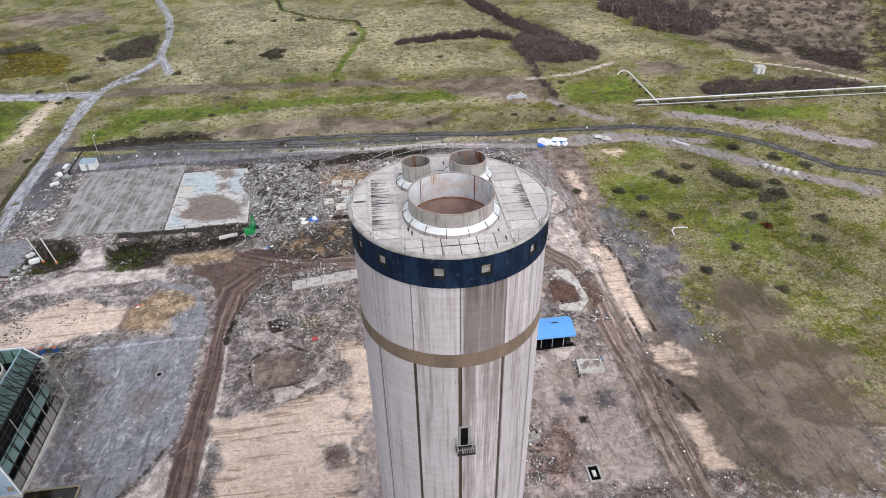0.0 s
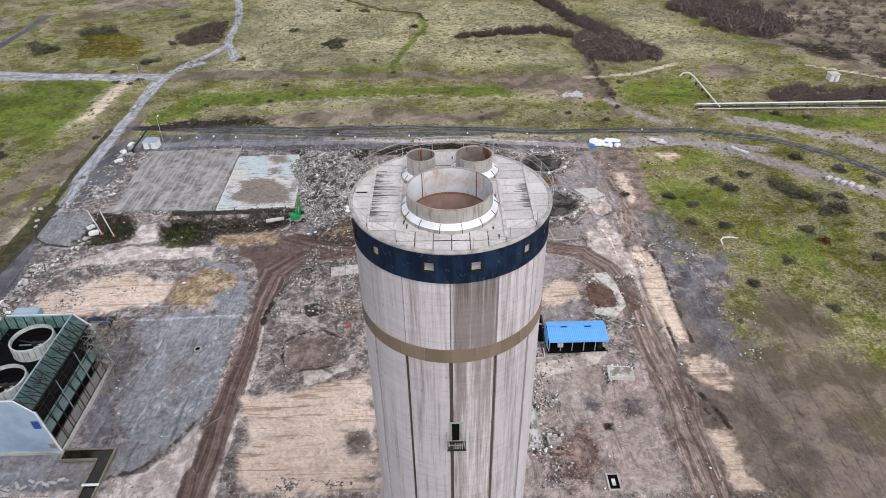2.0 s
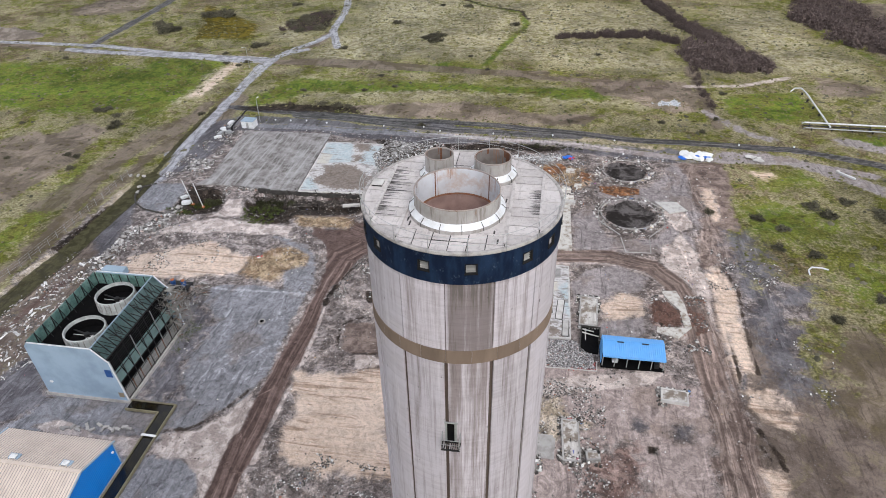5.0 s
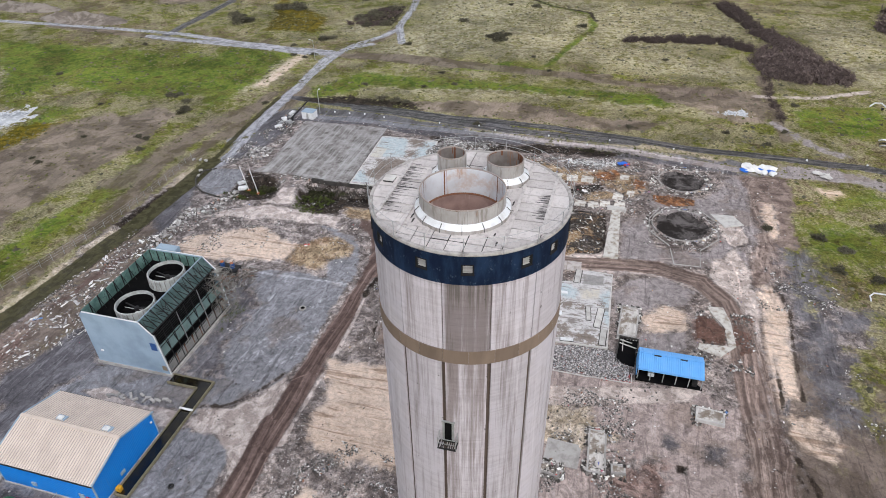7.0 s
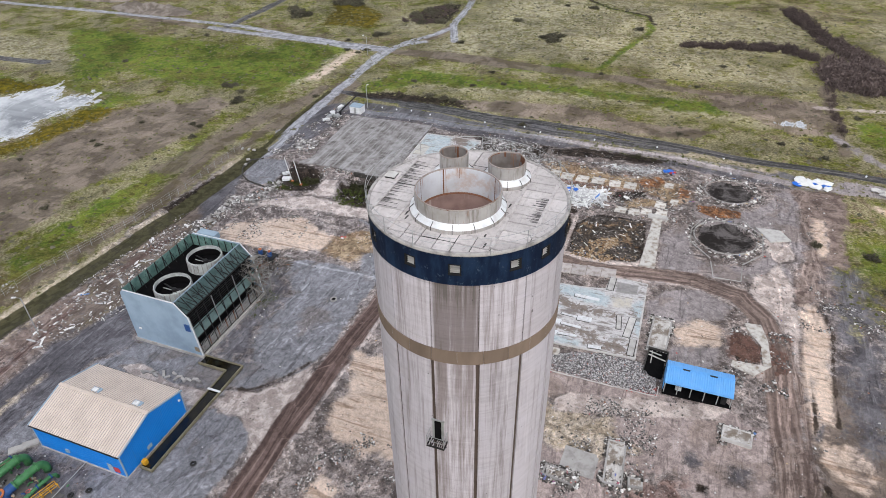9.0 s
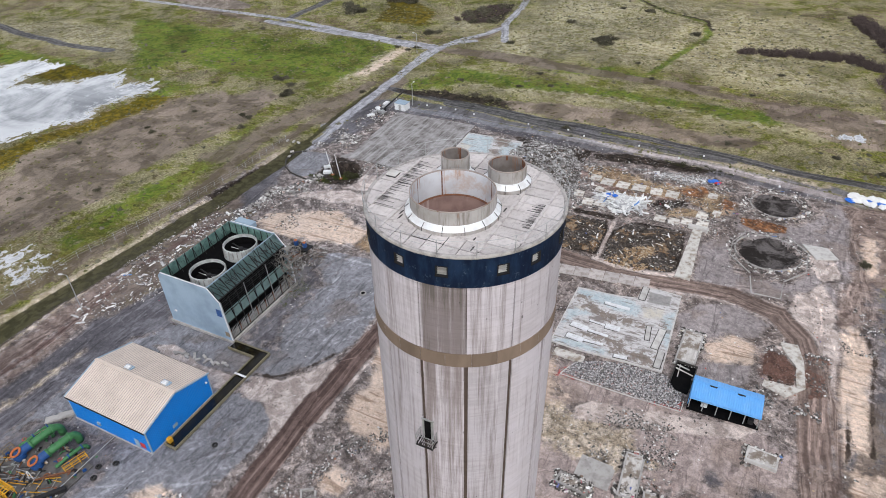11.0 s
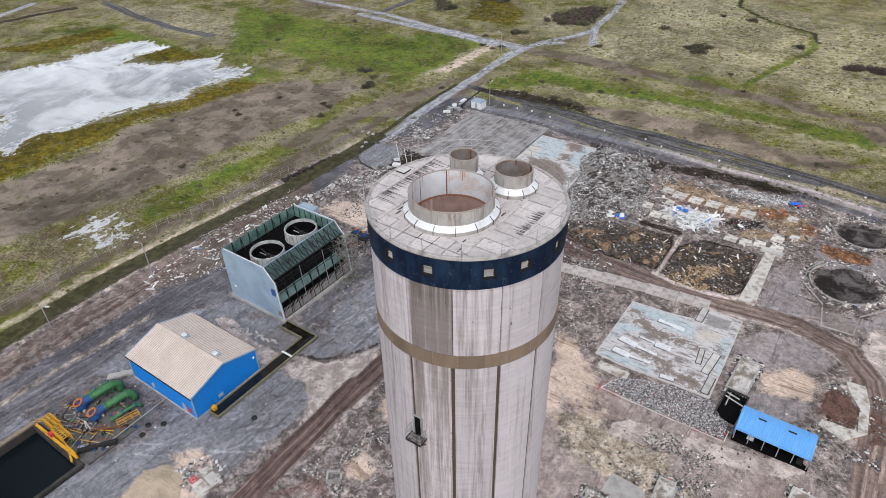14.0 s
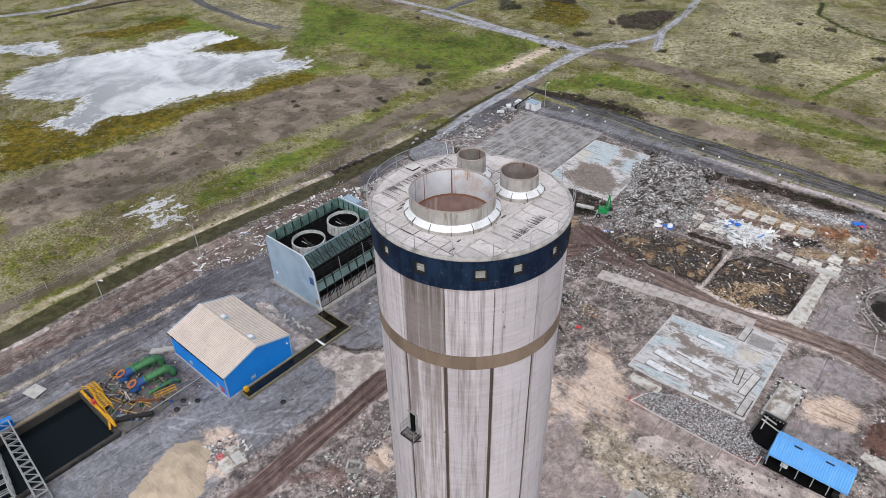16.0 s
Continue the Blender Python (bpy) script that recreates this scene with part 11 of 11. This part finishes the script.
part("hose_run", sweep([(-0.6, -1.9, 0.1), (-0.4, -0.2, 0.12), (0.6, 0.9, 0.15), (2.6, 0.9, 0.12), (3.8, 0.4, 0.1)], 0.16, 8), M_WHITE, hs)
rb = thing("red_shrub", "dark red dead shrub on the grass", "shrub", 91.6, 119.0)
fol = new("foliage", shrub_mesh("foliage", twig_ball(50, 500, 1.8, 1.2), M_REDBUSH))
fol.parent = rb


def thicket(name, label, outline, count, size, seed, mat, twigs=330):
    """A stand of bare scrub, too dense to count."""
    rng = np.random.default_rng(seed)
    xs, ys = [p[0] for p in outline], [p[1] for p in outline]
    x, y = rng.uniform(min(xs), max(xs), count * 4), rng.uniform(min(ys), max(ys), count * 4)
    ins, d = in_poly(x, y, outline)
    x, y = x[ins][:count], y[ins][:count]
    base = [twig_ball(seed * 7 + k, twigs, 1.0, 1.15) for k in range(5)]
    tris = []
    for k, (a, b) in enumerate(zip(x, y)):
        s = rng.uniform(size[0], size[1])
        tris.append(base[k % 5] * np.array([s, s, s * rng.uniform(0.8, 1.2)]) + np.array([a, b, gz(a, b) - 0.2]))
    return tagged(new(name, shrub_mesh(name, np.concatenate(tris), mat)), label, "scrub", kind="stuff")


thicket("scrub_row", "long row of bare brown scrub on the heath", [(11.5, 281.0), (30.2, 289.5), (54.9, 291.2), (64.1, 279.4), (62.2, 274.8), (51.5, 283.0), (29.7, 282.1)], 170, (1.5, 2.6), 2, M_THICKET)
thicket("scrub_stand", "dense stand of dark bare scrub", [(61.0, 260.2), (67.1, 279.3), (80.2, 272.8), (89.5, 255.4), (92.0, 245.5), (78.1, 243.3), (68.0, 244.7)], 150, (1.8, 4.4), 3, M_THICKET, 560)
thicket("scrub_row", "narrow row of bare scrub along a bank", [(52.0, 350.0), (60.0, 350.0), (70.0, 314.0), (76.0, 292.0), (70.0, 292.0), (62.0, 312.0)], 150, (1.4, 2.6), 4, M_THICKET)
thicket("scrub_stand", "broad stand of dark bare scrub", [(116.3, 319.3), (119.9, 292.4), (127.2, 275.2), (140.3, 266.4), (153.7, 270.0), (160.5, 292.0), (157.6, 318.5), (146.1, 345.9), (128.8, 350.0)], 190, (2.0, 5.2), 5, M_THICKET, 620)
thicket("scrub_stand", "low purple-brown scrub beside the pipeline", [(114.2, 204.6), (118.4, 209.3), (130.6, 212.1), (141.9, 206.1), (154.3, 208.5), (172.9, 200.6), (169.6, 196.8), (144.2, 197.1), (117.9, 198.7)], 230, (1.2, 2.3), 6, M_THICKET)
thicket("scrub_stand", "scattered brown scrub on the far heath", [(158.0, 268.0), (168.0, 238.0), (180.0, 206.0), (215.0, 200.0), (250.0, 230.0), (260.0, 330.0), (170.0, 330.0)], 800, (0.6, 2.6), 7, M_THICKET, 160)
thicket("scrub_stand", "dark scrub on the far slope", [(-116.0, 286.0), (-98.0, 284.0), (-94.0, 312.0), (-104.0, 318.0)], 160, (0.7, 1.7), 8, M_THICKET, 200)
thicket("scrub_row", "bare scrub joining two stands", [(64.0, 304.0), (73.0, 306.0), (84.0, 280.0), (90.0, 262.0), (82.0, 262.0), (74.0, 280.0)], 130, (1.5, 2.8), 13, M_THICKET)
thicket("scrub_row", "thin line of brown scrub down the slope", [(63.1, 256.0), (65.5, 257.3), (65.1, 229.7), (65.4, 206.6), (63.5, 204.7), (62.6, 226.9)], 80, (0.7, 1.6), 12, M_THICKET, 160)
thicket("hollow_growth", "rough green growth in the wet hollow", [(-65.0, 134.0), (-63.0, 128.6), (-56.5, 127.6), (-53.0, 132.0), (-57.0, 134.0)], 70, (0.3, 0.7), 9, M_REED, 200)
thicket("hollow_growth", "dark green growth round the small hollow", [(-80.6, 133.0), (-76.0, 130.4), (-73.4, 132.0), (-76.0, 133.6)], 36, (0.3, 0.7), 10, M_REED, 200)
BRAMBLES = [(-62.6, 138.2, 2.3), (-60.2, 136.0, 2.6), (-57.4, 138.6, 2.2), (-57.0, 135.4, 2.0), (-63.6, 135.0, 1.8), (-54.4, 139.4, 1.7), (-60.0, 139.6, 1.8), (-77.6, 138.0, 2.2), (-74.8, 137.6, 2.4), (-73.6, 135.2, 1.8), (-76.2, 135.4, 2.0), (-79.4, 136.2, 1.7)]
bramble = thing("bramble_bush", "dark bramble bush in a wet hollow", "bush", 0, 0, -40.0, 0, "bushes in the hollows")
fol = new("foliage", shrub_mesh("foliage", twig_ball(91, 1500, 1.0, 0.9), M_DARKBUSH))
fol.parent = bramble
bm = bmesh.new()
for k in range(6):
    beam(bm, (0, 0, -0.1), (0.5 * math.cos(k * 1.1), 0.5 * math.sin(k * 1.1), 0.5), 0.05)
part("stems", bm, M_STEM, bramble)
for i, (x, y, s_) in enumerate(BRAMBLES):
    ob = bramble if i == 0 else copy_thing(bramble, Matrix.Identity(4))
    ob.matrix_basis = pose(x, y, float(lie(np.array([x]), np.array([y]))[0]) - 0.1, 0, 0, i * 67) @ Matrix.Diagonal((s_, s_ * 0.9, s_ * 0.75, 1))
thicket("bank_grass", "rough dark grass on the bank behind the hall", [(4.0, 176.6), (9.8, 178.0), (21.4, 176.8), (23.0, 173.4), (14.0, 173.6), (7.9, 174.6)], 60, (0.3, 0.8), 61, M_DARKBUSH, 160)
thicket("bank_grass", "low olive grass between lane and track", [(-20.0, 184.6), (8.0, 183.6), (30.0, 181.2), (44.0, 178.6), (43.0, 177.4), (24.0, 180.4), (6.0, 181.8), (-20.0, 183.4)], 90, (0.3, 0.7), 62, M_REED, 120)
thicket("hollow_growth", "bright rough grass on the rim of the hollow", [(-64.0, 128.6), (-59.2, 129.0), (-54.6, 127.4), (-55.4, 125.2), (-61.0, 125.6)], 60, (0.3, 0.7), 63, M_REED, 160)
thicket("hollow_growth", "bright rough grass on the rim of the small hollow", [(-85.4, 130.2), (-82.1, 131.0), (-75.9, 128.6), (-78.8, 127.4), (-83.0, 127.8)], 50, (0.3, 0.7), 64, M_REED, 160)
thicket("scaffold_weeds", "weeds at the foot of the cooling unit", [(-57.4, 80.0), (-55.6, 80.0), (-54.0, 89.0), (-57.0, 89.0)], 30, (0.3, 0.9), 11, M_REED, 80)


def tussocks(name, label, count, x0, x1, y0, y1, size, seed, mat):
    """Grass clumps too many to count, left off tracks, bare ground and the site."""
    rng = np.random.default_rng(seed)
    x, y = rng.uniform(x0, x1, count * 2), rng.uniform(y0, y1, count * 2)
    near = lambda k: FIELD[k].reshape(ny, nx)[np.clip(np.searchsorted(gy, y) - 1, 0, ny - 1), np.clip(np.searchsorted(gx, x) - 1, 0, nx - 1)]
    keep = (near("site") < -0.5) & (near("water") < -0.2) & (near("track") < -0.3) & (near("grey") < 0) & (near("pale") < 0) & (near("ditch") < 0)
    keep &= rng.random(count * 2) < np.where(near("bare") > 0, 0.35, 1.0)
    keep &= np.array([noise.noise((a * 0.045, b * 0.045, seed)) + 0.6 * noise.noise((a * 0.16, b * 0.16, seed)) for a, b in zip(x, y)]) > -0.08
    x, y = x[keep][:count], y[keep][:count]
    n_ = len(x)
    s = size[0] + (size[1] - size[0]) * rng.random(n_) ** 2.5
    k = 5
    an = np.linspace(0, 2 * np.pi, k + 1)[:-1][None] + rng.uniform(0, 6, (n_, 1))
    rr = s[:, None] * rng.uniform(0.45, 1.0, (n_, k))
    z = lie(x, y)
    ring = np.stack([x[:, None] + rr * np.cos(an), y[:, None] + rr * np.sin(an), np.repeat(z[:, None] - 0.05, k, 1)], -1)
    top = np.stack([x + rng.uniform(-.2, .2, n_) * s, y + rng.uniform(-.2, .2, n_) * s, z + s * rng.uniform(0.25, 0.6, n_)], -1)[:, None]
    pts = np.concatenate([ring, top], 1)
    f = np.array([(i, (i + 1) % k, k) for i in range(k)])
    faces = (f[None] + (k + 1) * np.arange(n_)[:, None, None]).reshape(-1, 3)
    me = bpy.data.meshes.new(name)
    me.from_pydata(pts.reshape(-1, 3).tolist(), [], faces.tolist())
    me.materials.append(mat)
    return tagged(new(name, me), label, "grass", kind="stuff")


tussocks("grass_tussocks", "pale and olive grass tussocks on the heath", 26000, -220, 210, 40, 340, (0.25, 0.9), 21, M_TUFT)
tussocks("dark_tussocks", "darker shrubby tussocks on the heath", 6500, -230, 220, 40, 350, (0.3, 1.25), 22, M_BUSH)
